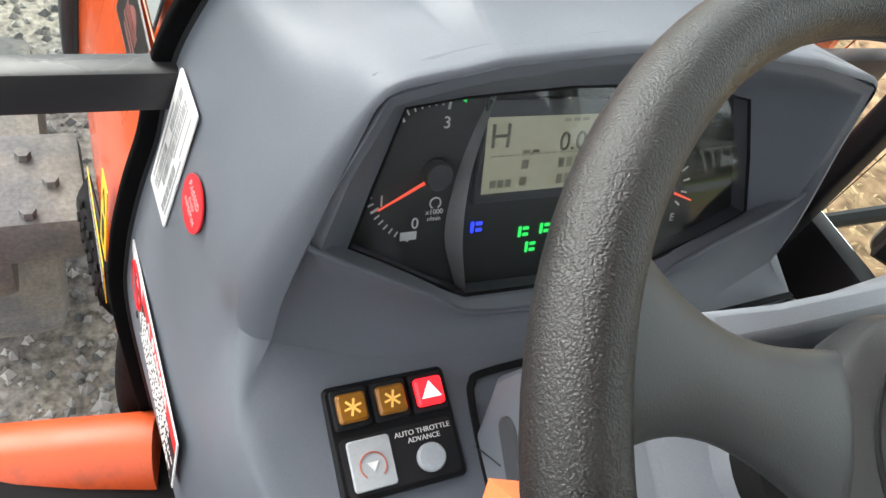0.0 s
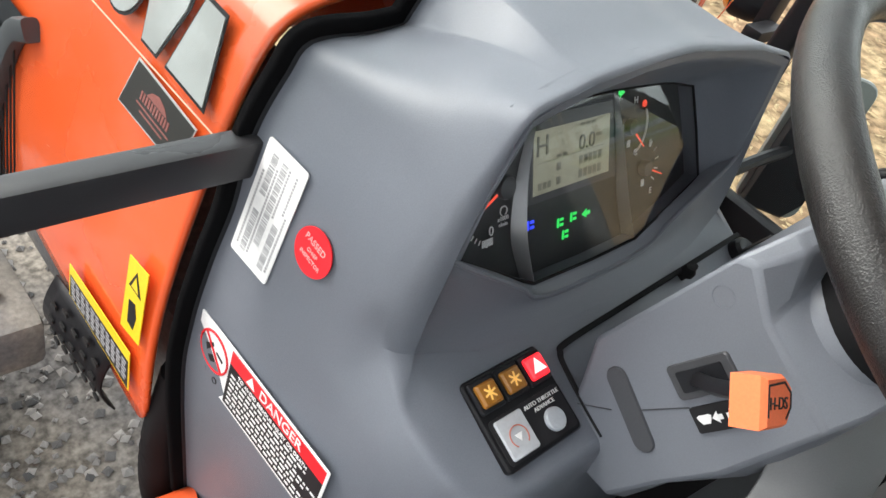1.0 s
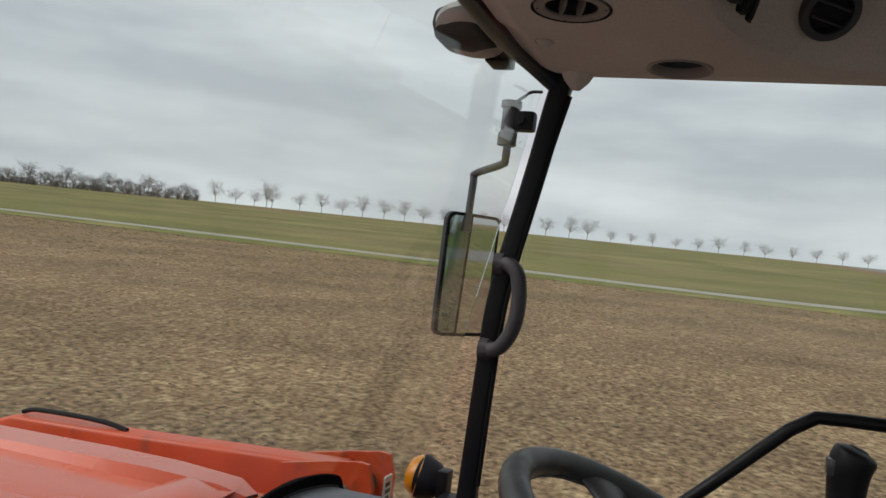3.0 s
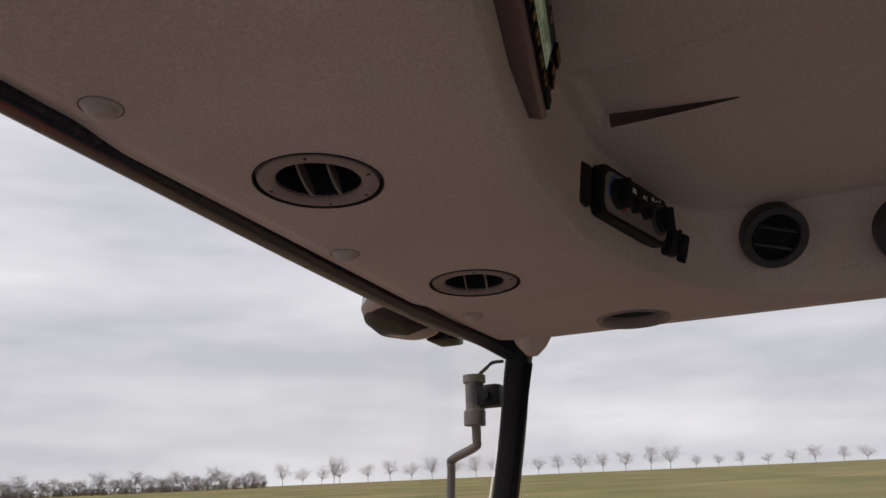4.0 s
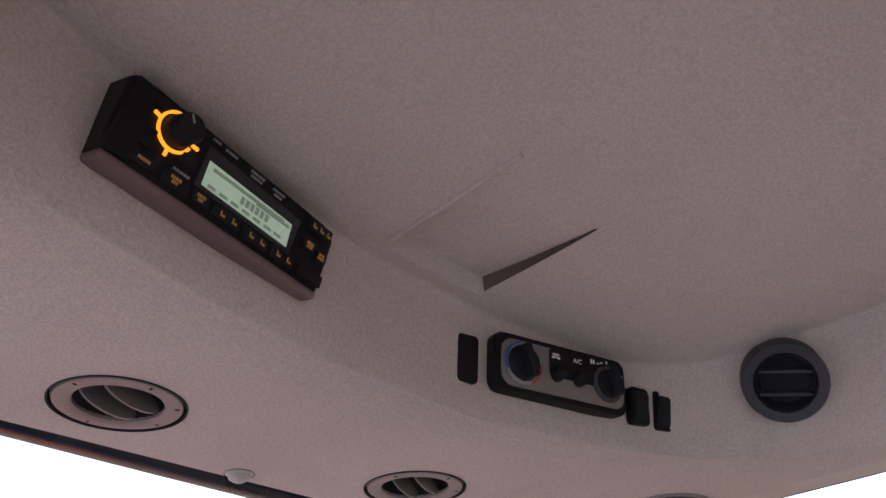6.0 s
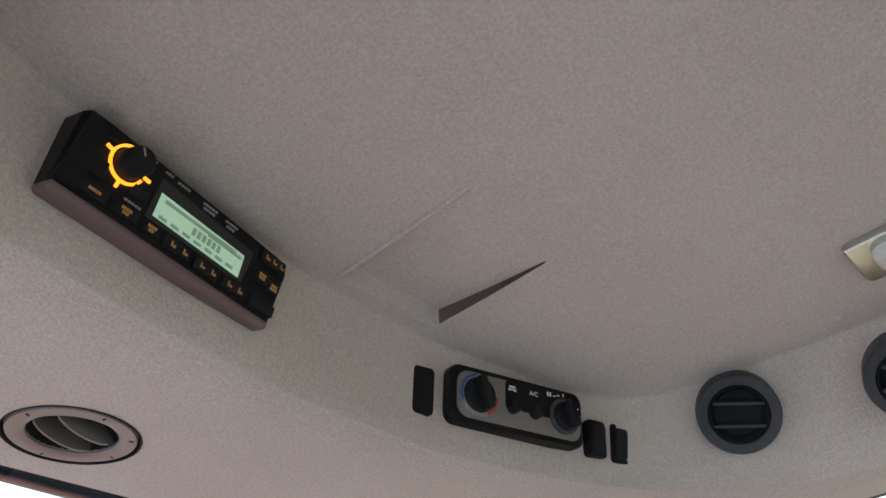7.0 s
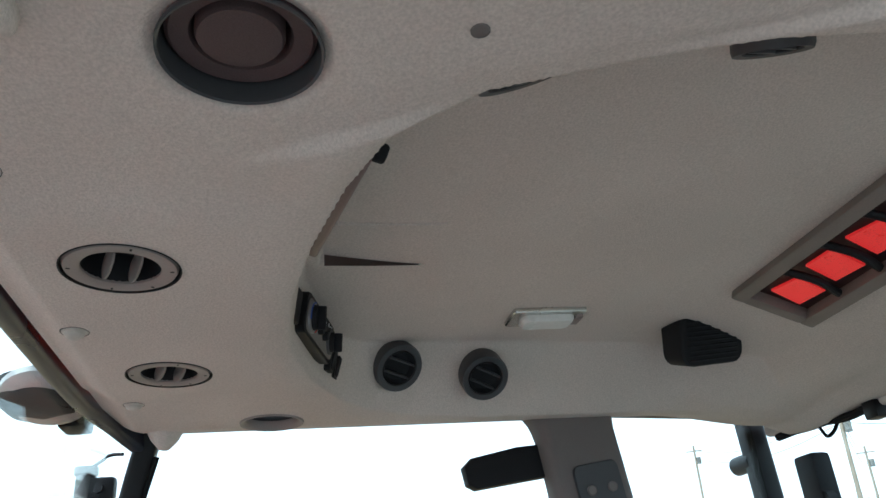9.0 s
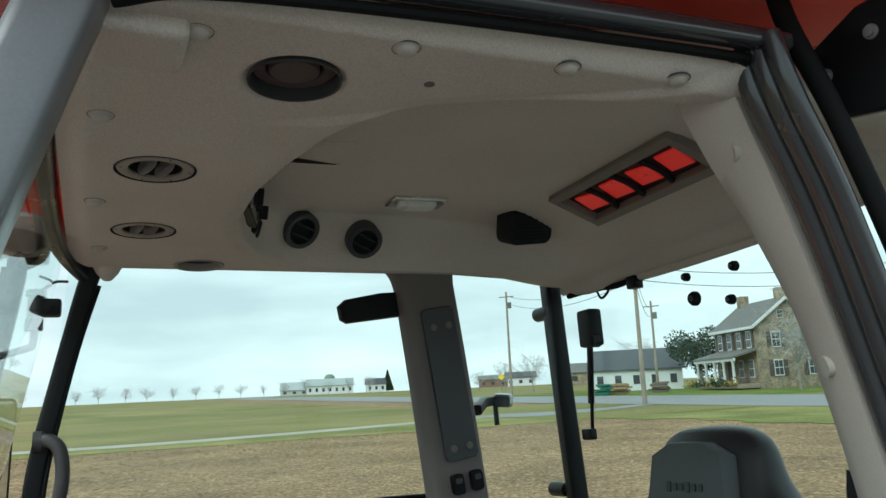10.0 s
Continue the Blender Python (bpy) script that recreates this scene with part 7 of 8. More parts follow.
bm = bmesh.new()
plate(bm, fm, 0.060, 0.055, 0.002, 0.004)
d2 = part("pedal_decal", bm, INK, con, "black decal with a white pictogram", smooth=0)
bm = bmesh.new()
for p, q in (((-0.017, -0.004), (-0.013, -0.018)), ((-0.013, -0.018), (0.015, -0.020)), ((0.015, -0.020), (0.017, 0.004)), ((0.017, 0.004), (0.009, 0.007))):
    sweep(bm, [fm @ Vector((*p, 0.0022)), fm @ Vector((*q, 0.0022))], rounded(0.003, 0.001, 0.0004, 1))
for c in ((-0.017, 0.006), (0.008, 0.016)):
    tube(bm, [fm @ Vector((c[0] + 0.006 * math.cos(radians(a)), c[1] + 0.006 * math.sin(radians(a)), 0.0022)) for a in range(0, 361, 40)], 0.0011, 5, 2)
part("decal_print", bm, TICK, d2)
ym = axes((0.205, -0.112, 0.988), (0, -0.93, 0.20), (0, 0.20, 0.93))
bm = bmesh.new()
plate(bm, ym, 0.085, 0.075, 0.002, 0.003)
y1_ = part("warning_label", bm, YELLOW, con, "yellow warning label with black lines", smooth=0)
bm = bmesh.new()
for i in range(7):
    box(bm, (-0.036, -0.030 + i * 0.0078, 0.002), (0.034 - 0.007 * (i % 3), -0.026 + i * 0.0078, 0.0025), 0, ym)
part("label_lines", bm, INK, y1_, smooth=0)
nm_ = axes((0.2185, -0.132, 1.149), (0, -0.98, 0.06), (0.42, 0.06, 0.90))
bm = bmesh.new()
plate(bm, nm_, 0.062, 0.020, 0.002, 0.002)
d3 = part("switch_label", bm, INK, con, "small black label with white marks", smooth=0)
bm = bmesh.new()
for i in range(5):
    box(bm, (-0.024 + i * 0.010, -0.004 + 0.002 * (i % 2), 0.002), (-0.018 + i * 0.010, 0.002 + 0.003 * (i % 2), 0.0025), 0, nm_)
part("label_marks", bm, TICK, d3, smooth=0)

joy = thing("joystick", "black loader joystick with a rubber boot", "joystick", (0.42, -0.15, 1.165))
bm = bmesh.new()
spin(bm, [(0.055, 0), (0.052, 0.012), (0.036, 0.018), (0.036, 0.026), (0.031, 0.030), (0.032, 0.040), (0.026, 0.045), (0.027, 0.054), (0.02, 0.060), (0.0, 0.062)], Matrix.Translation((0.39, -0.118, 1.160)) @ Matrix.Rotation(radians(15), 4, "X") @ Matrix.Scale(0.85, 4), 24)
part("boot", bm, RUBBER, joy, "ribbed rubber boot")
bm = bmesh.new()
box(bm, (0.38, -0.225, 1.16), (0.45, -0.150, 1.225), 0.012)
part("block", bm, VENT_DARK, joy)
bm = bmesh.new()
sweep(bm, bend([(0.40, -0.160, 1.13), (0.41, -0.162, 1.23), (0.42, -0.155, 1.33)], 4), rounded(0.030, 0.026, 0.008, 2))
part("stem", bm, BLACK, joy)
bm = bmesh.new()
pr = bend([(0.42, -0.153, 1.315), (0.42, -0.145, 1.36), (0.42, -0.143, 1.42), (0.42, -0.145, 1.452), (0.42, -0.152, 1.472), (0.42, -0.155, 1.480)], 4)
sweep(bm, pr, circle(0.026, 16), up=(1, 0, 0), scale=[0.85 + 0.35 * smoothstep(0, 14, i) - 0.75 * smoothstep(15, 20, i) for i in range(len(pr))])
grip_ = part("grip", bm, BLACK, joy)
bm = bmesh.new()
box(bm, (0.400, -0.125, 1.435), (0.43, -0.112, 1.462), 0.005)
part("trigger", bm, BLACK_GLOSS, grip_)
bm = bmesh.new()
spin(bm, [(0.017, 0), (0.017, 0.032), (0.013, 0.034), (0.010, 0.044), (0, 0.045)], Matrix.Translation((0.415, -0.122, 1.315)), 20)
part("push_button", bm, CHROME, joy, "bright metal push button")
bm = bmesh.new()
tube(bm, [(0.42, -0.158, 1.30), (0.42, -0.185, 1.325)], 0.006, 8, 1)
part("cable_end", bm, CHROME, joy)
bm = bmesh.new()
tube(bm, [(0.42, -0.183, 1.323), (0.42, -0.22, 1.36), (0.42, -0.28, 1.41), (0.43, -0.36, 1.43), (0.45, -0.5, 1.40)], 0.0115, 10)
part("cable", bm, RUBBER, joy)

seat = thing("driver_seat", "black and grey tractor seat with embossed backrest", "seat", (-0.10, -0.62, 0.6))
SXC, SY = -0.075, -0.70
bm = bmesh.new()
rows = []
for z, w, d in ((1.05, 0.23, 0.09), (1.20, 0.25, 0.10), (1.35, 0.25, 0.10), (1.45, 0.235, 0.095), (1.505, 0.175, 0.09), (1.54, 0.145, 0.085), (1.59, 0.135, 0.075), (1.615, 0.115, 0.055), (1.632, 0.07, 0.03)):
    yy = SY - 0.10 * (z - 1.35)
    rows.append([(SXC + w * math.cos(a) * (1 if abs(math.cos(a)) < 0.8 else 1.0), yy + d * 0.7 * math.copysign(abs(math.sin(a)) ** 0.6, math.sin(a)), z) for a in [2 * math.pi * i / 20 for i in range(21)]])
grid_mesh(bm, rows)
bmesh.ops.remove_doubles(bm, verts=bm.verts, dist=1e-5)
bm.faces.new([v for v in bm.verts if abs(v.co.z - 1.632) < 1e-4])
ob = part("backrest", bm, SEAT, seat, smooth=60)
sub = ob.modifiers.new("round", "SUBSURF")
sub.levels = sub.render_levels = 2
bm = bmesh.new()
BM = axes((SXC - 0.005, SY + 0.062, 1.50), (-1, 0, 0), (0, -0.13, 1))
slab(bm, [(-0.12, -0.20), (0.11, -0.20), (0.105, -0.02), (0.088, 0.085), (0.04, 0.108), (-0.045, 0.108), (-0.095, 0.085), (-0.112, -0.02)], -0.03, 0.006, BM, 0.006)
part("back_panel", bm, SEAT_GREY, seat, "grey centre panel")
for i in range(6):
    bm = bmesh.new()
    plate(bm, BM @ Matrix.Translation((-0.045 + i * 0.0165, 0.028, 0.0055)), 0.012, 0.020 if i in (0, 3) else 0.014, 0.0025, 0.004)
    part("emblem_bar", bm, SEAT, seat, smooth=30)
bm = bmesh.new()
box(bm, (SXC - 0.25, SY + 0.05, 0.98), (SXC + 0.25, SY + 0.55, 1.10), 0.04, None, 4)
part("cushion", bm, SEAT, seat)
bm = bmesh.new()
box(bm, (SXC - 0.18, SY + 0.0, 0.60), (SXC + 0.18, SY + 0.48, 0.99), 0.03)
part("base", bm, BLACK, seat)
bm = bmesh.new()
tube(bm, [(-0.40, -0.66, 1.30), (-0.405, -0.67, 1.50), (-0.41, -0.675, 1.56)], 0.018, 10)
part("belt_post", bm, BLACK, seat)

# ---------------------------------------------------------------- rear window fittings
rw = thing("rear_wiper", "black rear window wiper with motor box", "wiper", (0.5, -0.88, 1.6))
bm = bmesh.new()
box(bm, (0.455, -0.888, 1.845), (0.515, -0.845, 1.945), 0.010)
spin(bm, [(0.016, 0), (0.016, 0.02), (0, 0.022)], axes((0.460, -0.850, 1.857), (1, 0, 0), (0, 0, 1)), 16)
part("motor", bm, VENT_DARK, rw)
bm = bmesh.new()
sweep(bm, [Vector((0.490, -0.865, 1.87)), Vector((0.507, -0.868, 1.78)), Vector((0.522, -0.87, 1.70))], rounded(0.018, 0.012, 0.004, 2), up=(0, 1, 0))
sweep(bm, [Vector((0.522, -0.872, 1.70)), Vector((0.540, -0.876, 1.62))], rounded(0.008, 0.008, 0.002, 2), up=(0, 1, 0))
part("arm", bm, BLACK, rw)
bm = bmesh.new()
box(bm, (0.53, -0.885, 1.605), (0.572, -0.862, 1.635), 0.006)
part("rest", bm, BLACK, rw)
for x, z, r in ((0.121, 1.960, 0.010), (-0.026, 1.954, 0.011), (-0.004, 1.886, 0.011), (0.104, 1.907, 0.0165)):
    t = thing("glass_knob", "round black hinge knob on the rear glass", "knob", (x, -0.89, z), "rear glass knobs")
    bm = bmesh.new()
    spin(bm, [(r, 0), (r, 0.008), (r * 0.8, 0.014), (0, 0.015)], axes((x, -0.893, z), (-1, 0, 0), (0, 0, 1)), 20)
    part("cap", bm, RUBBER, t)
    bm = bmesh.new()
    spin(bm, [(r * 0.4, 0.013), (r * 0.35, 0.018), (0, 0.018)], axes((x, -0.893, z), (-1, 0, 0), (0, 0, 1)), 12)
    part("stud", bm, VENT_GREY, t)
catch = thing("window_catch", "small black catch at the top of the rear window", "catch", (0.267, -0.88, 1.97))
bm = bmesh.new()
box(bm, (0.272, -0.889, 1.965), (0.306, -0.86, 2.0), 0.006)
part("body", bm, BLACK, catch)
bm = bmesh.new()
tube(bm, [(0.44, -0.87, 1.985), (0.42, -0.866, 1.965), (0.395, -0.866, 1.972), (0.385, -0.87, 1.988)], 0.0035, 6)
part("wire_loop", bm, RUBBER, catch)
for z in (1.965, 1.477):
    t = thing("pillar_knob", "black knob on the rear pillar", "knob", (0.665, -0.85, z), "rear pillar knobs")
    bm = bmesh.new()
    spin(bm, [(0.018, -0.045), (0.02, -0.02), (0.02, 0.02), (0.014, 0.024), (0, 0.024)], Matrix.Translation((0.69, -0.845, z)) @ Matrix.Rotation(radians(90), 4, "Y"), 18)
    part("knob", bm, BLACK, t)

plate_t = thing("window_latch", "black rounded latch arm on the middle pillar", "latch", (0.5, -0.27, 1.94))
bm = bmesh.new()
slab(bm, [(-0.085, -0.020), (-0.07, -0.030), (0.08, -0.024), (0.085, 0.035), (0.02, 0.036), (-0.07, 0.026), (-0.088, 0.012)], -0.008, 0.012, axes((0.515, -0.268, 1.952), (0, -1, 0.08), (0, 0.08, 1)), 0.005)
part("arm", bm, BLACK, plate_t)

fl = thing("fender_lamp", "black lamp on a short arm outside the window", "lamp", (0.70, -0.62, 1.66))
bm = bmesh.new()
sweep(bm, [Vector((0.56, -0.55, 1.70)), Vector((0.66, -0.62, 1.722)), Vector((0.70, -0.66, 1.725))], rounded(0.022, 0.026, 0.006, 2))
part("arm", bm, BLACK, fl)
bm = bmesh.new()
slab(bm, rounded(0.06, 0.05, 0.015), -0.018, 0.016, axes((0.70, -0.70, 1.728), (0.75, -0.65, 0.1), (0.6, 0.7, 0.1)), 0.006)
part("head", bm, BLACK_GLOSS, fl)
bm = bmesh.new()
tube(bm, [(0.68, -0.665, 1.715), (0.682, -0.667, 1.66)], 0.007, 8, 1)
part("stalk", bm, BLACK, fl)

# open rear-hinged door seen at the edge of the opening
door = thing("cab_door", "open glass cab door on black hinges", "door", (-0.72, -0.45, 1.0))
bm = bmesh.new()
HP = axes((-0.700, -0.432, 2.036), (-0.93, -0.05, 0.28), (-0.22, 0.10, 0.97))
slab(bm, [(-0.050, 0.026), (-0.045, -0.052), (0.0, -0.075), (0.045, -0.05), (0.085, -0.02), (0.085, 0.030), (0.03, 0.046), (-0.035, 0.040)], -0.008, 0.010, HP, 0.004)
hg = part("hinge_plate", bm, BLACK, door, "black hinge plate with two bolts")
for x, y in ((-0.036, 0.002), (0.030, 0.008)):
    bm = bmesh.new()
    spin(bm, [(0.0085, 0), (0.0085, 0.002), (0.006, 0.002), (0.0055, 0.007), (0, 0.0075)], HP @ Matrix.Translation((x, y, 0.010)), 16)
    part("bolt", bm, STRIP, hg)
bm = bmesh.new()
cs = [Vector(p) for p in ((-0.74, -0.50, 0.75), (-0.76, -0.52, 1.92), (-1.15, -1.05, 1.95), (-1.15, -1.05, 0.75))]
n = (cs[1] - cs[0]).cross(cs[2] - cs[0]).normalized() * 0.005
lo, hi = [bm.verts.new(p) for p in cs], [bm.verts.new(p + n) for p in cs]
bm.faces.new(lo)
bm.faces.new(hi[::-1])
for i in range(4):
    bm.faces.new((lo[i], lo[(i + 1) % 4], hi[(i + 1) % 4], hi[i]))
gl = part("glass", bm, PANE, door, "tinted door glass", smooth=0)
gl.visible_shadow = False

# ---------------------------------------------------------------- outside: ground, road, trees, buildings
def land(x, y):
    """Height of the ground: level round the tractor, rising very gently to the skyline."""
    r = math.hypot(x, y)
    return 1.35 * smoothstep(45, 260, r) + 0.25 * smoothstep(35, 70, r) * smoothstep(-10, -40, y)


SOIL = mat("dry stubble field", (0.245, 0.160, 0.094), 0.95, var=0.28, scale=0.35, grain=13.0, grain_var=0.65, bump=0.95, bump_scale=12, spec=0.1,
           second=(0.35, 0.252, 0.145), second_scale=4.0, second_at=(0.46, 0.66))
GRASS = mat("winter grass", (0.205, 0.190, 0.070), 0.95, var=0.25, scale=0.08, grain=6.0, grain_var=0.25, bump=0.7, bump_scale=12, spec=0.1,
            second=(0.26, 0.215, 0.095), second_scale=0.06, second_at=(0.45, 0.6))
LAWN = mat("green lawn", (0.12, 0.17, 0.035), 0.95, var=0.2, scale=0.3, grain=9.0, grain_var=0.25, bump=0.7, bump_scale=12, spec=0.1, second=(0.25, 0.22, 0.08), second_scale=0.4, second_at=(0.5, 0.7))
VERGE = mat("rough yellow-green verge", (0.185, 0.195, 0.058), 0.95, var=0.25, scale=0.3, grain=9.0, grain_var=0.3, bump=0.7, bump_scale=12, spec=0.1, second=(0.29, 0.25, 0.10), second_scale=0.25, second_at=(0.45, 0.65))
GRAVEL = mat("grey gravel yard", (0.16, 0.155, 0.15), 0.9, var=0.2, scale=2, grain=60.0, grain_var=0.5, bump=1.0, bump_scale=55, spec=0.25, second=(0.28, 0.255, 0.215), second_scale=2.5, second_at=(0.42, 0.62))
ASPHALT = mat("pale worn asphalt", (0.25, 0.25, 0.25), 0.85, var=0.1, scale=0.4, grain=30, grain_var=0.1, bump=0.3, bump_scale=40)
PATH_M = mat("pale gravel lane", (0.40, 0.37, 0.30), 0.95, var=0.15, scale=0.5, grain=12, grain_var=0.2, bump=0.5, bump_scale=20)


def sheet(bm, xs, ys, dz=0.0):
    grid_mesh(bm, [[(x, y, land(x, y) + dz) for x in xs] for y in ys])


def spaced(a, b, n, p=1.0):
    return [a + (b - a) * (i / n) ** p for i in range(n + 1)]


ground = thing("ground", "flat brown stubble field round the tractor", "ground", (0, 0, 0), kind="structure", lean=False)
bm = bmesh.new()
far = [900, 500, 330, 260, 200, 150, 110, 80, 60, 45, 32, 22, 14, 8, 3]
ax_ = [-v for v in far] + [0] + far[::-1]
sheet(bm, ax_, ax_)
part("field", bm, SOIL, ground, smooth=180)

grass = thing("grass_field", "green winter grass beyond the lane", "grass", (100, 0, 0), kind="structure", lean=False)


def lane_x(y):
    """Inner edge of the lane, which swings away towards the road."""
    return 31.9 + 0.9 * math.sin(y * 0.05) + 0.16 * abs(min(0, y + 1)) ** 1.3


LANE_Y = [-21, -17, -14, -11, -8, -4, 0, 10, 25, 45, 80, 140, 180, 260, 400, 800]
bm = bmesh.new()
grid_mesh(bm, [[(x, y, land(x, y) + 0.012) for x in [lane_x(y) + 1.6, 45, 60, 80, 110, 150, 200, 260, 330, 500, 880]] for y in LANE_Y])
sheet(bm, [30.5, 45, 60, 80, 110, 150, 200, 260, 330, 500, 880], [-800, -400, -200, -120, -90, -70, -61, -40, -21], 0.012)
part("sward", bm, GRASS, grass, smooth=180)
bm = bmesh.new()
grid_mesh(bm, [[(x + (0.35 * math.sin(y * 1.3 + x) if x < 31 else 0), y, land(x, y) + 0.012) for x in (29.6, lane_x(y) + 0.3)] for y in LANE_Y[:11]])
part("lane_edge", bm, VERGE, grass, smooth=180)
yard = thing("lawn", "green and yellowed lawn beside the road", "grass", (45, -45, 0), kind="structure", lean=False)
bm = bmesh.new()
sheet(bm, [-60, -30, -10, 5, 15, 22, 30, 38, 50, 62, 75, 95], [-800, -300, -150, -110, -90, -75, -60, -45.5], 0.018)
part("turf", bm, LAWN, yard, smooth=180)
bm = bmesh.new()
grid_mesh(bm, [[(x, y + (0.5 * math.sin(x * 0.7) + 0.4 * math.sin(x * 1.9) if y > -23 else 0), land(x, y) + 0.02) for x in [-60, -30, -10, 0] + [4 + k for k in range(32)]] for y in (-34, -31, -28, -25, -22.6)])
part("verge", bm, VERGE, yard, "yellow-green rough verge", smooth=180)

lane = thing("lane", "pale gravel lane between field and grass", "lane", (32, 0, 0), kind="structure", lean=False)
bm = bmesh.new()
grid_mesh(bm, [[(lane_x(y) + w, y, land(32, y) + 0.024) for w in (0.0, 1.0, 2.1)] for y in LANE_Y[:12]])
part("surface", bm, PATH_M, lane, smooth=180)
road = thing("road", "pale asphalt country road", "road", (40, -50, 0), kind="structure", lean=False)
bm = bmesh.new()
sheet(bm, [-300, -150, -60, -20, 10, 30, 45, 60, 80, 110, 150, 220, 400], [-45.5, -41, -37, -33.2], 0.035)
grid_mesh(bm, [[(x0 + k * (x1 - x0), y, land(x0, y) + 0.032) for k in (0, 0.3, 0.7, 1)] for y, x0, x1 in ((-33.4, 40, 58), (-30, 38.5, 51), (-26, 37, 46), (-22, 35.8, 41.5), (-20, 37.5, 40.3))])
part("carriageway", bm, ASPHALT, road, smooth=180)
gravel = thing("gravel_yard", "grey gravel hardstanding under the tractor", "gravel", (-1, 1, 0), kind="structure", lean=False)
bm = bmesh.new()
sheet(bm, [-14, -8, -4, -2, -1, 0, 0.45, 0.8], [-9, -5, -2, 0, 1, 2, 3, 5, 9], 0.01)
part("hardstanding", bm, GRAVEL, gravel, smooth=180)
stones = thing("gravel_stones", "loose grey and tan gravel stones", "gravel", (-0.6, 1.2, 0), kind="stuff", lean=False)
random.seed(11)
vs, fs = [], []
for i in range(5200):
    x, y = random.uniform(-1.6, 0.2), random.uniform(0.5, 3.6)
    r = random.uniform(0.006, 0.017) * (1.5 if random.random() < 0.08 else 1)
    a, k = random.uniform(0, 6.28), len(vs)
    for j in range(4):
        vs.append((x + r * random.uniform(0.7, 1.2) * math.cos(a + j * 1.571), y + r * random.uniform(0.7, 1.2) * math.sin(a + j * 1.571), 0.012))
    vs.append((x + random.uniform(-0.3, 0.3) * r, y + random.uniform(-0.3, 0.3) * r, 0.012 + r * random.uniform(0.7, 1.1)))
    fs += [(k + j, k + (j + 1) % 4, k + 4) for j in range(4)]
me = bpy.data.meshes.new("stone_scatter")
me.from_pydata([(x + 0.6, y - 1.2, z) for x, y, z in vs], [], fs)


def island_mat(name, a, b, rough=0.9):
    m = bpy.data.materials.new(name)
    m.use_nodes = True
    n, l = m.node_tree.nodes, m.node_tree.links
    p = n["Principled BSDF"]
    geo = n.new("ShaderNodeNewGeometry")
    mx = n.new("ShaderNodeMix")
    mx.data_type = "RGBA"
    mx.inputs["A"].default_value, mx.inputs["B"].default_value = (*a, 1), (*b, 1)
    l.new(geo.outputs["Random Per Island"], mx.inputs["Factor"])
    l.new(mx.outputs["Result"], p.inputs["Base Color"])
    p.inputs["Roughness"].default_value = rough
    p.inputs["Specular IOR Level"].default_value = 0.2
    return m


me.materials.append(island_mat("gravel chips", (0.10, 0.10, 0.10), (0.46, 0.44, 0.41)))
ob = new("stone_scatter", me)
ob.parent = stones
tagged(ob, kind="stuff")

# dry stalks and clods on the near field
straw = thing("field_stubble", "dry straw and clods scattered on the field", "stubble", (6, 0, 0), kind="stuff", lean=False)
random.seed(5)
vs, fs = [], []
for i in range(30000):
    d = 1.6 + 30 * random.random() ** 1.8
    a = random.uniform(-1.15, 1.15)
    x, y = d * math.cos(a), d * math.sin(a)
    s = random.uniform(0.015, 0.05) * (0.6 + d * 0.05)
    b, k, h = random.uniform(0, 6.28), len(vs), random.uniform(0.10, 0.35) * s
    u = (math.cos(b) * s, math.sin(b) * s)
    w = (-u[1] * 0.25, u[0] * 0.25)
    z = land(x, y)
    vs += [(x - u[0] - w[0], y - u[1] - w[1], z), (x + u[0] - w[0], y + u[1] - w[1], z), (x + u[0] * 0.6 + w[0], y + u[1] * 0.6 + w[1], z), (x - u[0] * 0.5 + w[0], y - u[1] * 0.5 + w[1], z), (x, y, z + h)]
    fs += [(k + j, k + (j + 1) % 4, k + 4) for j in range(4)]
me = bpy.data.meshes.new("stubble_scatter")
me.from_pydata([(x - 6, y, z) for x, y, z in vs], [], fs)
me.materials.append(island_mat("straw and clods", (0.15, 0.098, 0.058), (0.45, 0.335, 0.19)))
ob = new("stubble_scatter", me)
ob.parent = straw
tagged(ob, kind="stuff")

tufts = thing("grass_tufts", "thin green regrowth towards the edge of the field", "grass", (24, 0, 0), kind="stuff", lean=False)
vs, fs = [], []
for i in range(16000):
    x, y = 30.0 - 15 * random.random() ** 1.7, random.uniform(-24, 42)
    s, b, k = random.uniform(0.03, 0.10), random.uniform(0, 6.28), len(vs)
    u, z = (math.cos(b) * s, math.sin(b) * s), land(x, y)
    vs += [(x - 24 - u[0], y - u[1], z), (x - 24 + u[0], y + u[1], z), (x - 24 + u[0] * 0.4, y + u[1] * 0.4, z + s * 0.16), (x - 24 - u[0] * 0.5, y - u[1] * 0.5, z + s * 0.10)]
    fs.append((k, k + 1, k + 2, k + 3))
me = bpy.data.meshes.new("tuft_scatter")
me.from_pydata(vs, [], fs)
me.materials.append(island_mat("thin field grass", (0.23, 0.205, 0.085), (0.33, 0.27, 0.13)))
ob = new("tuft_scatter", me)
ob.parent = tufts
tagged(ob, kind="stuff")

# twigs, and in part the bark, are coloured paler to stand for distance haze
BARK = mat("grey bark", (0.27, 0.25, 0.24), 0.95, var=0.2, scale=2, grain=20, bump=0.3)
TWIG = mat("fine bare twigs paled for haze", (0.42, 0.405, 0.405), 0.95, var=0.2, scale=1, grain=10, bump=0)
LEAF = mat("dark evergreen leaves", (0.035, 0.06, 0.025), 0.8, var=0.35, scale=1.5, grain=12, grain_var=0.3, bump=0.2)


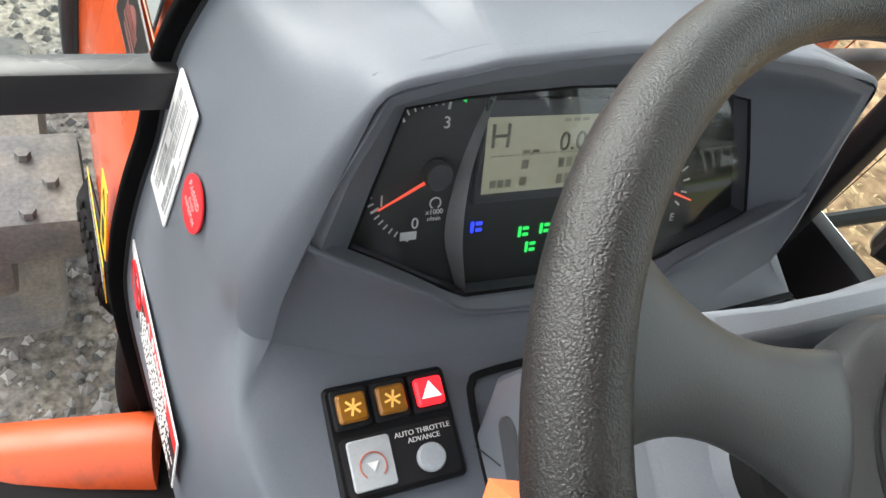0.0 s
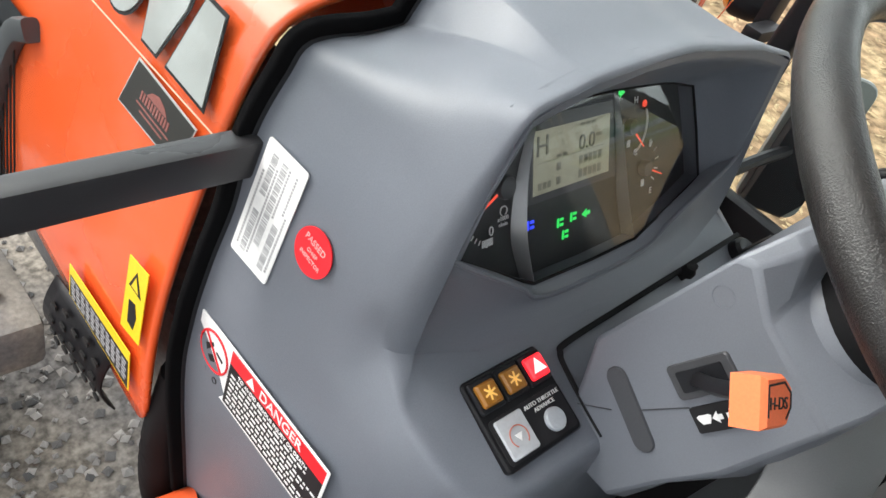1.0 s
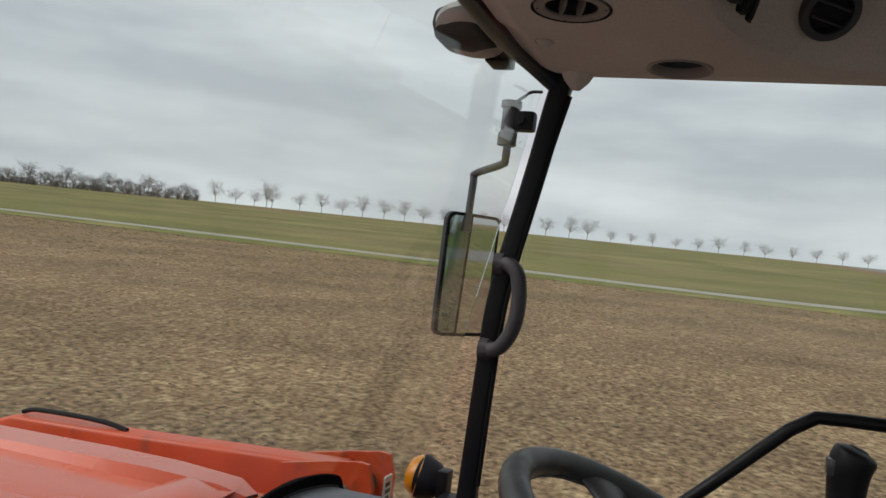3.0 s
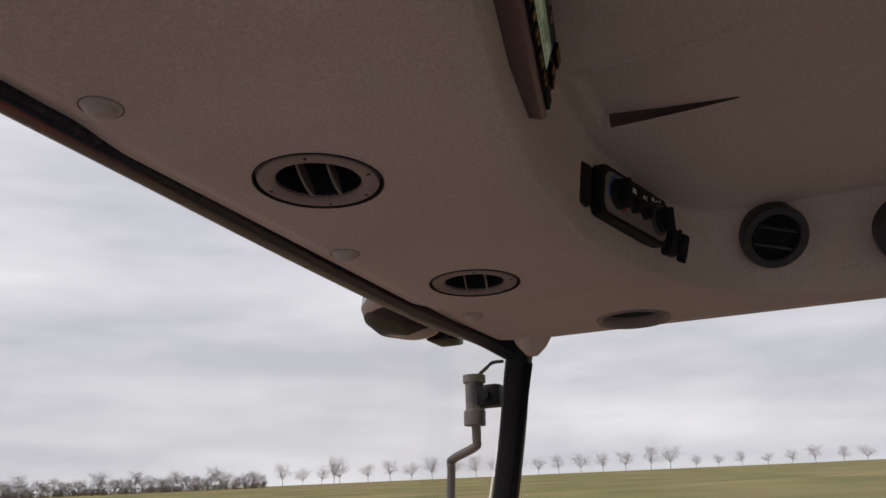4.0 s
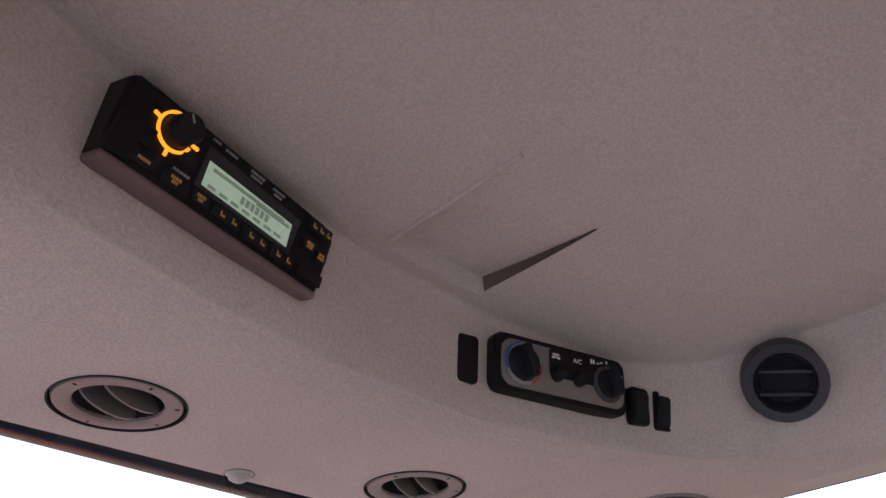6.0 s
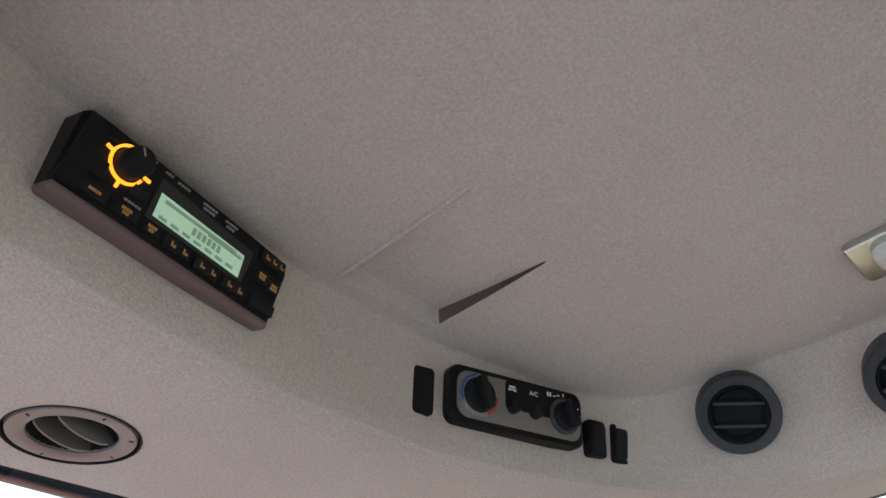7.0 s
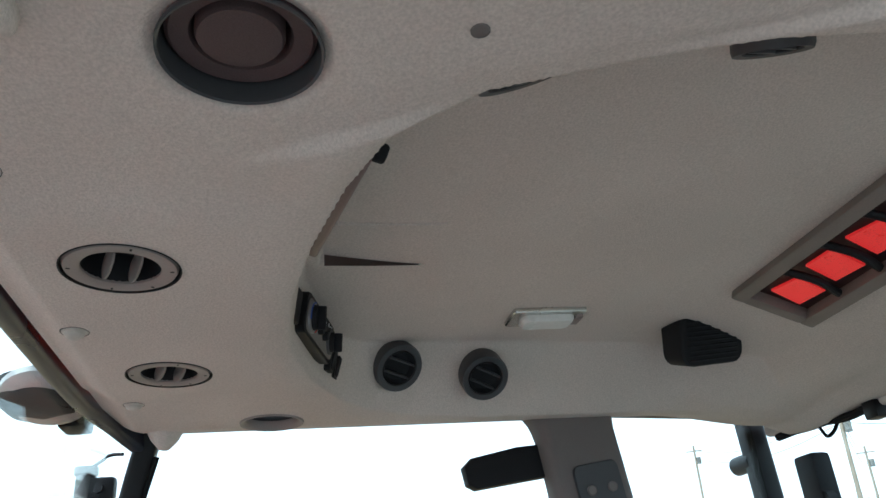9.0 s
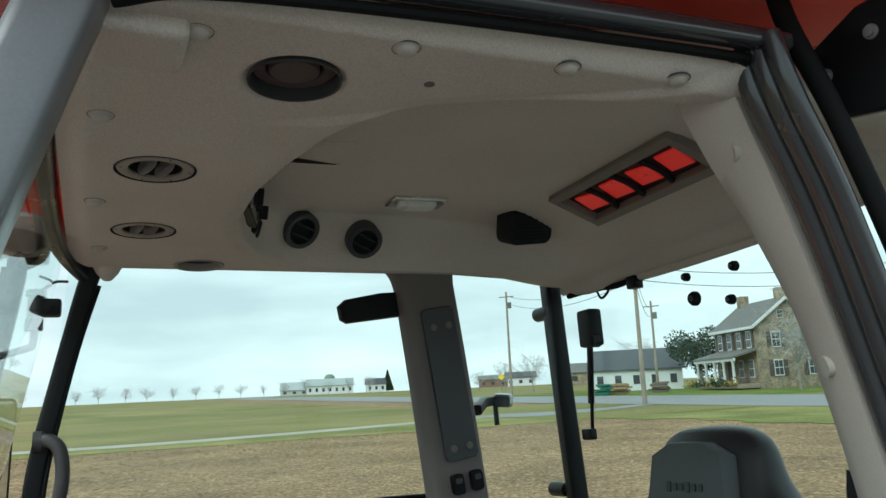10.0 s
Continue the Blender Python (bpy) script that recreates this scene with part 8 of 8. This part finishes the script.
def limb(vs, fs, p, q, r0, r1, n=4):
    p, q = Vector(p), Vector(q)
    t = (q - p).normalized()
    s = t.cross(Vector((0.3, 0.2, 1))).normalized()
    u = t.cross(s)
    k = len(vs)
    for c, r in ((p, r0), (q, r1)):
        for i in range(n):
            a = 2 * math.pi * i / n
            vs.append(c + s * r * math.cos(a) + u * r * math.sin(a))
    for i in range(n):
        j = (i + 1) % n
        fs.append((k + i, k + j, k + n + j, k + n + i))


def bare_tree_parts(h, wide, seed):
    """A winter tree: trunk, limbs that fan out into a rounded crown, and many fine twigs."""
    rnd = random.Random(seed)
    trunk, twigs = ([], []), ([], [])
    top = Vector((rnd.uniform(-0.02, 0.02) * h, rnd.uniform(-0.02, 0.02) * h, 0.30 * h))
    limb(*trunk, (0, 0, 0), top, 0.013 * h, 0.009 * h, 6)
    mid = Vector((0, 0, 0.57 * h))

    def crown(k):
        d = Vector((rnd.gauss(0, 1), rnd.gauss(0, 1), rnd.gauss(0.25, 0.9))).normalized()
        return mid + Vector((d.x * wide * h, d.y * wide * h, d.z * 0.43 * h)) * k

    def stray(k):
        return Vector((rnd.gauss(0, 1) * wide, rnd.gauss(0, 1) * wide, rnd.gauss(0.15, 0.9) * 0.4)) * h * k

    for _ in range(17):
        a = Vector((0, 0, 0.18 * h)).lerp(top, rnd.uniform(0.45, 1.0))
        b = crown(rnd.uniform(0.45, 0.8))
        limb(*trunk, a, b, 0.0040 * h, 0.0016 * h, 4)
        for _ in range(6):
            c0 = a.lerp(b, rnd.uniform(0.5, 1.0))
            c1 = c0 + stray(0.30)
            limb(*twigs, c0, c1, 0.0024 * h, 0.0013 * h, 3)
            for _ in range(4):
                e0 = c0.lerp(c1, rnd.uniform(0.3, 1.0))
                limb(*twigs, e0, e0 + stray(0.15), 0.0016 * h, 0.0009 * h, 3)
    out = []
    for v, f in (trunk, twigs):
        me = bpy.data.meshes.new("tree_piece")
        me.from_pydata([tuple(p) for p in v], [], f)
        out.append(me)
    out[0].materials.append(BARK)
    out[1].materials.append(TWIG)
    return out


kinds = [bare_tree_parts(9, s, 20 + i) for i, s in enumerate((0.47, 0.53, 0.44, 0.50))]


def bare_tree(x, y, scale, kind, turn, label, group):
    t = new("bare_tree")
    t.matrix_basis = pose(x, y, land(x, y) - 0.1, 0, 0, turn) @ Matrix.Scale(scale, 4)
    tagged(t, label, "tree", group)
    for nm, me in zip(("trunk", "crown"), kinds[kind]):
        o = new(nm, me)
        o.parent = t
    return t


random.seed(8)
for i, az in enumerate([35.9, 34.4, 33.0] + [29.9 - 1.525 * k for k in range(33)]):
    a = radians(az + random.uniform(-0.12, 0.12))
    d = 265 + 25 * math.sin(i * 0.7)
    bare_tree(d * math.cos(a), d * math.sin(a), random.uniform(0.80, 1.0) if az > 8 else random.uniform(0.58, 0.75), i % 4, random.uniform(0, 360), "bare winter tree in a row on the skyline", "skyline tree row")
for az, d, s in ((-27.0, 150, 0.55), (-28.9, 120, 0.66), (-31.0, 118, 0.82), (-38.6, 135, 1.1), (-50.8, 78, 1.25), (-49.3, 74, 1.0), (32.3, 250, 1.15), (31.9, 258, 1.0)):
    a = radians(az)
    bare_tree(d * math.cos(a), d * math.sin(a), s, int(d) % 4, d * 7 % 360, "taller bare tree near the houses", "trees by the houses")

# far wood on the skyline
wood = thing("far_wood", "dark bare wood on the skyline", "wood", (185, 175, 1), kind="stuff", lean=False)
vs, fs = [], []
for i in range(320):
    az = radians(random.uniform(37, 56))
    d = random.uniform(235, 262)
    b, h = Vector((d * math.cos(az) - 185, d * math.sin(az) - 175, land(200, 150) - 1.2)), random.uniform(1.6, 3.4)
    for k in range(30):
        p = b + Vector((0, 0, h * random.uniform(0.04, 0.6)))
        limb(vs, fs, p, p + Vector((random.gauss(0, 0.25 * h), random.gauss(0, 0.25 * h), h * random.uniform(0.02, 0.36))), 0.05, 0.015, 3)
for i in range(70):
    az = radians(37.3 + 18.7 * i / 69 + random.uniform(-0.12, 0.12))
    d, k = random.uniform(240, 262), (0.72 if i % 9 in (2, 3) else 0.5) * random.uniform(0.85, 1.25)
    b, turn = Vector((d * math.cos(az) - 185, d * math.sin(az) - 175, land(200, 150) - 0.9)), Matrix.Rotation(random.uniform(0, 6.28), 3, "Z")
    for me in kinds[i % 4]:
        n = len(vs)
        vs += [b + turn @ v.co * k for v in me.vertices]
        fs += [tuple(n + q for q in f.vertices) for f in me.polygons]
me = bpy.data.meshes.new("wood_trees")
me.from_pydata([tuple(p) for p in vs], [], fs)
me.materials.append(mat("dark winter brush", (0.17, 0.145, 0.13), 0.95, var=0.3, scale=0.3, grain=8, bump=0))
ob = new("wood_trees", me)
ob.parent = wood
tagged(ob, kind="stuff")


def leafy(name, x, y, h, w, seed, label, cone=False):
    t = thing(name, label, "tree", (x, y, land(x, y)), lean=False)
    rnd = random.Random(seed)
    b = bmesh.new()
    tube(b, [(x, y, land(x, y) - 0.1), (x + 0.1, y, land(x, y) + h * 0.4), (x, y, land(x, y) + h * 0.8)], 0.22, 8, 3, scale=None)
    part("trunk", b, BARK, t)
    vs, fs = [], []
    lobes = [(Vector((rnd.uniform(-1, 1) * w * 0.32, rnd.uniform(-1, 1) * w * 0.32, h * rnd.uniform(0.35, 0.82))), w * rnd.uniform(0.18, 0.30)) for _ in range(16)]
    for i in range(5200):
        if cone:
            z = rnd.random() ** 1.3
            r = w * 0.5 * (1 - z) * rnd.uniform(0.6, 1.05)
            a = rnd.uniform(0, 6.28)
            p = Vector((r * math.cos(a), r * math.sin(a), h * (0.06 + 0.94 * z)))
            s = 0.28
        else:
            c, r = rnd.choice(lobes)
            d = Vector((rnd.gauss(0, 1), rnd.gauss(0, 1), rnd.gauss(0, 0.8))).normalized()
            p = c + d * r * rnd.uniform(0.75, 1.05)
            s = rnd.uniform(0.10, 0.22)
        n = Vector((rnd.uniform(-1, 1), rnd.uniform(-1, 1), rnd.uniform(-1, 1))).normalized()
        u = n.orthogonal().normalized() * s
        v = n.cross(u) * 0.6
        k = len(vs)
        vs += [p - u, p + v, p + u, p - v]
        fs.append((k, k + 1, k + 2, k + 3))
    me = bpy.data.meshes.new("leaf_clumps")
    me.from_pydata([tuple(q) for q in vs], [], fs)
    me.materials.append(LEAF)
    o = new("crown", me)
    o.parent = t
    return t


def at(az, d):
    return d * math.cos(radians(az)), d * math.sin(radians(az))


leafy("evergreen_tree", *at(-42.9, 97), 7.2, 6.4, 3, "dense dark evergreen tree beside the house")
leafy("conifer", *at(-20.25, 330), 9, 5, 4, "dark conical fir by the far farm", True)

STONE_WALL = mat("tan fieldstone wall", (0.33, 0.265, 0.185), 0.9, var=0.25, scale=1.2, grain=5, grain_var=0.3, bump=0.7, bump_scale=6, second=(0.24, 0.20, 0.15), second_scale=1.6, second_at=(0.45, 0.55))
SHINGLE = mat("grey roof shingles", (0.17, 0.165, 0.155), 0.9, var=0.12, scale=0.8, grain=8, grain_var=0.2, bump=0.5, bump_scale=9)
WHITE_WALL = mat("white painted boards", (0.72, 0.73, 0.74), 0.7, var=0.05, scale=0.5, grain=6, bump=0.1)
DARK_PANE = mat("dark house window glass", (0.05, 0.055, 0.06), 0.15, var=0.1, bump=0)
SHUTTER = mat("dark brown shutters", (0.09, 0.07, 0.06), 0.7, bump=0.1)
POLE_M = mat("weathered pole wood", (0.30, 0.25, 0.20), 0.9, var=0.2, scale=1, grain=30, bump=0.3)


def gable(bm, m, w, d, z0, eave, ridge, over=0.4, thick=0.18):
    """Roof slabs over a body w wide (x) and d deep (y), ridge along x."""
    for s in (-1, 1):
        p = [(-w / 2 - over, s * (d / 2 + over), eave - over * (ridge - eave) / (d / 2)), (w / 2 + over, s * (d / 2 + over), eave - over * (ridge - eave) / (d / 2)), (w / 2 + over, 0, ridge), (-w / 2 - over, 0, ridge)]
        b = bmesh.new()
        lo = [b.verts.new(q) for q in p]
        hi = [b.verts.new((x, y, z + thick)) for x, y, z in p]
        b.faces.new(lo)
        b.faces.new(hi)
        for i in range(4):
            b.faces.new((lo[i], lo[(i + 1) % 4], hi[(i + 1) % 4], hi[i]))
        merge(bm, b, m)


def body(bm, m, w, d, z0, eave, ridge):
    b = bmesh.new()
    prof = [(-d / 2, z0), (d / 2, z0), (d / 2, eave), (0, ridge), (-d / 2, eave)]
    a, c = [[b.verts.new((x, y, z)) for y, z in prof] for x in (-w / 2, w / 2)]
    b.faces.new(a)
    b.faces.new(c[::-1])
    for i in range(5):
        b.faces.new((a[i], a[(i + 1) % 5], c[(i + 1) % 5], c[i]))
    merge(bm, b, m)


def house_window(t, m, w, h, shutters=True):
    b = bmesh.new()
    plate(b, m, w, h, 0.06, 0.01)
    fr = part("window", b, WHITE_WALL, t, "white framed sash window", smooth=0)
    for sx in (-0.25, 0.25):
        for sy in (-0.25, 0.25):
            b = bmesh.new()
            plate(b, m @ Matrix.Translation((sx * w * 0.9, sy * h * 0.92, 0.055)), w * 0.40, h * 0.41, 0.02, 0.005)
            part("pane", b, DARK_PANE, fr, smooth=0)
    if shutters:
        for s in (-1, 1):
            b = bmesh.new()
            plate(b, m @ Matrix.Translation((s * w * 0.78, 0, 0)), w * 0.46, h, 0.07, 0.01)
            part("shutter", b, SHUTTER, t, smooth=0)


HW, HD, EAVE, RIDGE = 9.0, 6.9, 6.0, 8.6
ux = Vector((math.cos(radians(-19)), math.sin(radians(-19)), 0))
vx = Vector((0, 0, 1)).cross(ux)
hc = Vector((*at(-46.7, 82), 0)) + ux * HW / 2 - vx * HD / 2
hx, hy = hc.x, hc.y
hz = land(hx, hy) + 0.3
house = thing("farmhouse", "two-storey tan fieldstone farmhouse with a white porch", "house", (hx, hy, hz), lean=False)
# x runs along the ridge, +y is the porch front, the -x end is the gable that faces the tractor
HM_ = axes((hx, hy, hz), ux, vx)
bm = bmesh.new()
body(bm, HM_, HW, HD, -0.3, EAVE, RIDGE)
part("wall", bm, STONE_WALL, house, smooth=0)
bm = bmesh.new()
gable(bm, HM_, HW, HD, 0, EAVE, RIDGE)
roof_h = part("roof", bm, SHINGLE, house, smooth=0)
for x in (-HW / 2 + 0.5, HW / 2 - 0.5):
    bm = bmesh.new()
    box(bm, (x - 0.45, -0.5, RIDGE - 0.6), (x + 0.45, 0.5, RIDGE + 1.1), 0.05, HM_)
    part("chimney", bm, STONE_WALL, roof_h)
bm = bmesh.new()
box(bm, (-HW / 2 - 0.42, HD / 2 + 0.36, EAVE - 0.42), (HW / 2 + 0.42, HD / 2 + 0.5, EAVE - 0.14), 0.02, HM_)
for s in (-1, 1):
    b = bmesh.new()
    sweep(b, [Vector((-HW / 2 - 0.42, s * (HD / 2 + 0.4), EAVE - 0.28)), Vector((-HW / 2 - 0.42, 0, RIDGE))], rounded(0.12, 0.28, 0.02, 1))
    merge(bm, b, HM_)
part("fascia", bm, WHITE_WALL, house)
for i in range(4):
    house_window(house, HM_ @ axes((-HW / 2 + 1.25 + i * 2.15, HD / 2, 4.6), (-1, 0, 0), (0, 0, 1)), 1.0, 1.7, True)
for i in (0, 1, 3):
    house_window(house, HM_ @ axes((-HW / 2 + 1.25 + i * 2.15, HD / 2, 1.7), (-1, 0, 0), (0, 0, 1)), 1.0, 1.8, False)
for y in (1.3, -2.3):
    for z in (4.5, 1.7):
        house_window(house, HM_ @ axes((-HW / 2, y, z), (0, -1, 0), (0, 0, 1)), 0.95, 1.6, True)
house_window(house, HM_ @ axes((-HW / 2, 0.6, 7.0), (0, -1, 0), (0, 0, 1)), 0.6, 0.8, False)
bm = bmesh.new()
plate(bm, HM_ @ axes((1.4, HD / 2, 1.25), (-1, 0, 0), (0, 0, 1)), 1.1, 2.3, 0.08, 0.02)
part("door", bm, SHUTTER, house, smooth=0)
# porch
bm = bmesh.new()
box(bm, (-HW / 2, HD / 2, -0.2), (HW / 2, HD / 2 + 2.4, 0.25), 0.03, HM_)
porch = part("porch_floor", bm, POLE_M, house)
bm = bmesh.new()
b = bmesh.new()
p = [(-HW / 2 - 0.2, HD / 2, 3.45), (HW / 2 + 0.2, HD / 2, 3.45), (HW / 2 + 0.2, HD / 2 + 2.7, 2.75), (-HW / 2 - 0.2, HD / 2 + 2.7, 2.75)]
lo, hi = [b.verts.new(q) for q in p], [b.verts.new((x, y, z + 0.2)) for x, y, z in p]
b.faces.new(lo)
b.faces.new(hi)
for i in range(4):
    b.faces.new((lo[i], lo[(i + 1) % 4], hi[(i + 1) % 4], hi[i]))
merge(bm, b, HM_)
part("porch_roof", bm, SHINGLE, house, smooth=0)
bm = bmesh.new()
box(bm, (-HW / 2 - 0.2, HD / 2 + 2.35, 2.5), (HW / 2 + 0.2, HD / 2 + 2.6, 2.78), 0.02, HM_)
part("porch_beam", bm, WHITE_WALL, house)
for i in range(5):
    bm = bmesh.new()
    spin(bm, [(0.2, 0.25), (0.2, 0.45), (0.15, 0.5), (0.13, 2.3), (0.2, 2.4), (0.2, 2.52)], HM_ @ Matrix.Translation((-HW / 2 + 0.3 + i * (HW - 0.6) / 4, HD / 2 + 2.4, 0)), 14)
    part("porch_column", bm, WHITE_WALL, house)
for i in range(7):
    t = thing("shrub", "low dark shrub in front of the porch", "shrub", (hx, hy, hz), "porch shrubs", lean=False)
    bm = bmesh.new()
    c = HM_ @ Vector((-HW / 2 - 0.6 + i * 1.5, HD / 2 + 3.2, 0.1))
    random.seed(40 + i)
    for k in range(70):
        d = Vector((random.gauss(0, 0.38), random.gauss(0, 0.38), abs(random.gauss(0, 0.30))))
        q, u = c + d, Vector((random.uniform(-1, 1), random.uniform(-1, 1), random.uniform(-1, 1))).normalized() * 0.16
        v = u.orthogonal().normalized() * 0.10
        bm.faces.new([bm.verts.new(w_) for w_ in (q - u, q + v, q + u, q - v)])
    part("foliage", bm, LEAF if i % 3 else mat("tan dry shrub", (0.3, 0.22, 0.08), 0.9, bump=0), t, smooth=0)


def shed(name, az, d, w, dp, eave, ridge, turn, wall_m, roof_m, label, win=0, base=0.0):
    x, y = at(az, d)
    t = thing(name, label, "building", (x, y, land(x, y)), lean=False)
    m = pose(x, y, land(x, y) + base, 0, 0, turn)
    b = bmesh.new()
    body(b, m, w, dp, -0.5, eave, ridge)
    part("wall", b, wall_m, t, smooth=0)
    b = bmesh.new()
    gable(b, m, w, dp, 0, eave, ridge, 0.35, 0.15)
    part("roof", b, roof_m, t, smooth=0)
    for i in range(win):
        for side in (1, -1):
            b = bmesh.new()
            plate(b, m @ axes((-w / 2 + (i + 0.5) * w / win, side * dp / 2, eave * 0.5), (-side, 0, 0), (0, 0, 1)), w / win * 0.35, eave * 0.4, 0.06, 0.01)
            part("window", b, DARK_PANE, t, smooth=0)
    return t


DARK_ROOF = mat("dark slate roof", (0.075, 0.08, 0.09), 0.8, var=0.1, grain=6, bump=0.2)
BROWN_WALL = mat("brown brick", (0.22, 0.13, 0.09), 0.9, var=0.15, grain=8, bump=0.2)
shed("white_shed", -38.4, 104, 11.2, 8, 2.7, 5.1, 52, WHITE_WALL, DARK_ROOF, "long white shed with a dark roof", 5)
shed("white_house", -30.0, 265, 10, 7, 2.8, 4.6, 60, WHITE_WALL, DARK_ROOF, "small white house by the road", 3)
shed("brick_house", -28.0, 250, 9, 7, 2.4, 3.6, 60, BROWN_WALL, SHINGLE, "low brown brick house by the road", 3)
shed("grey_house", -34.6, 190, 9, 7, 3, 5, 55, STONE_WALL, SHINGLE, "grey house beyond the road", 2)
shed("white_barn", -16.05, 330, 19, 9, 3.6, 6.2, 75, WHITE_WALL, mat("pale tin roof", (0.38, 0.42, 0.41), 0.5, var=0.08, bump=0.05), "long white farm building with a pale roof", 7)
shed("farm_barn", -13.6, 345, 12, 9, 2.4, 5.5, 70, mat("pale barn boards", (0.5, 0.52, 0.52), 0.8, bump=0.1), mat("pale tin roof sheets", (0.42, 0.45, 0.45), 0.5, bump=0.05), "pale barn on the skyline", 3)
shed("far_cottage", -19.36, 330, 8, 7, 3.4, 5.6, 75, WHITE_WALL, DARK_ROOF, "white far cottage with a dark roof", 3)
silo = thing("silo", "grey-green grain silo at the farm", "silo", (*at(-16.04, 335), 1.5), lean=False)
bm = bmesh.new()
x, y = at(-16.04, 335)
spin(bm, [(2.2, 0), (2.2, 7.0), (1.6, 8.0), (0, 8.4)], Matrix.Translation((x, y, land(x, y))), 20)
part("tower", bm, mat("grey-green silo steel", (0.20, 0.25, 0.20), 0.6, bump=0.05), silo)


def pole(az, d, h, label, lamp=False):
    x, y = at(az, d)
    t = thing("utility_pole", label, "pole", (x, y, land(x, y)), "utility poles", lean=False)
    b = bmesh.new()
    spin(b, [(0.17, -0.2), (0.13, h * 0.6), (0.11, h), (0, h + 0.02)], Matrix.Translation((x, y, land(x, y))), 12)
    part("post", b, POLE_M, t)
    b = bmesh.new()
    a = radians(az + 75)
    c = Vector((x, y, land(x, y) + h - 0.6))
    e = Vector((math.cos(a), math.sin(a), 0))
    sweep(b, [c - e * 0.9, c + e * 0.9], rounded(0.1, 0.12, 0.02, 1))
    part("crossarm", b, POLE_M, t)
    b = bmesh.new()
    spin(b, [(0.22, 0), (0.22, 0.7), (0, 0.75)], Matrix.Translation(c - e * 0.35 + Vector((0, 0, -1.4))), 14)
    part("transformer", b, CAST, t)
    return Vector((x, y, land(x, y) + h - 0.5))


tops = [pole(-29.4, 92, 12.5, "thin wooden pole at the road junction"), pole(-39.1, 53, 9.8, "weathered wooden pole beside the road"), pole(-39.9, 88, 10.0, "dark wooden pole with a transformer"), pole(-62, 60, 10, "weathered wooden pole beside the road")]
for i, (a, b_) in enumerate(((tops[0], tops[1]), (tops[1], tops[3]), (tops[2], tops[1]))):
    for dz in (0, -0.9):
        t = thing("power_line", "thin black power line between poles", "cable", a, "power lines", lean=False)
        bm = bmesh.new()
        tube(bm, [a.lerp(b_, k / 6) + Vector((0, 0, dz - 1.2 * 4 * (k / 6) * (1 - k / 6))) for k in range(7)], 0.022, 4, 2)
        part("wire", bm, BLACK, t)
sign = thing("road_sign", "yellow warning sign at the junction", "sign", (*at(-28.7, 95), 0.6), lean=False)
x, y = at(-28.7, 95)
bm = bmesh.new()
spin(bm, [(0.04, 0), (0.04, 2.6), (0, 2.6)], Matrix.Translation((x, y, land(x, y))), 8)
part("post", bm, CAST, sign)
bm = bmesh.new()
plate(bm, axes((x - 0.06, y + 0.03, land(x, y) + 2.4), (0.45, 0.45, 0.6), (-0.45, -0.45, 0.6)), 0.6, 0.6, 0.03, 0.05)
part("panel", bm, YELLOW, sign)
for az, d, w, col, lab in ((-36.8, 82, 3.0, (0.34, 0.24, 0.14), "tan pile of timber in the yard"), (-36.0, 80, 1.4, (0.03, 0.14, 0.10), "green machine parked in the yard"), (-39.9, 84, 1.8, (0.16, 0.13, 0.11), "brown pile in the yard")):
    x, y = at(az, d)
    t = thing("yard_pile", lab, "pile", (x, y, land(x, y)), lean=False)
    bm = bmesh.new()
    random.seed(int(d * 3))
    for k in range(12):
        box(bm, (-w / 2, -0.1, -0.1), (w / 2 * random.uniform(0.5, 1), 0.12, 0.1), 0.02, pose(x + random.uniform(-0.4, 0.4), y + random.uniform(-0.4, 0.4), land(x, y) + 0.15 + 0.08 * k, random.uniform(-8, 8), 0, 50 + random.uniform(-15, 15)), 1)
    part("heap", bm, mat(lab, col, 0.85, bump=0.2), t)
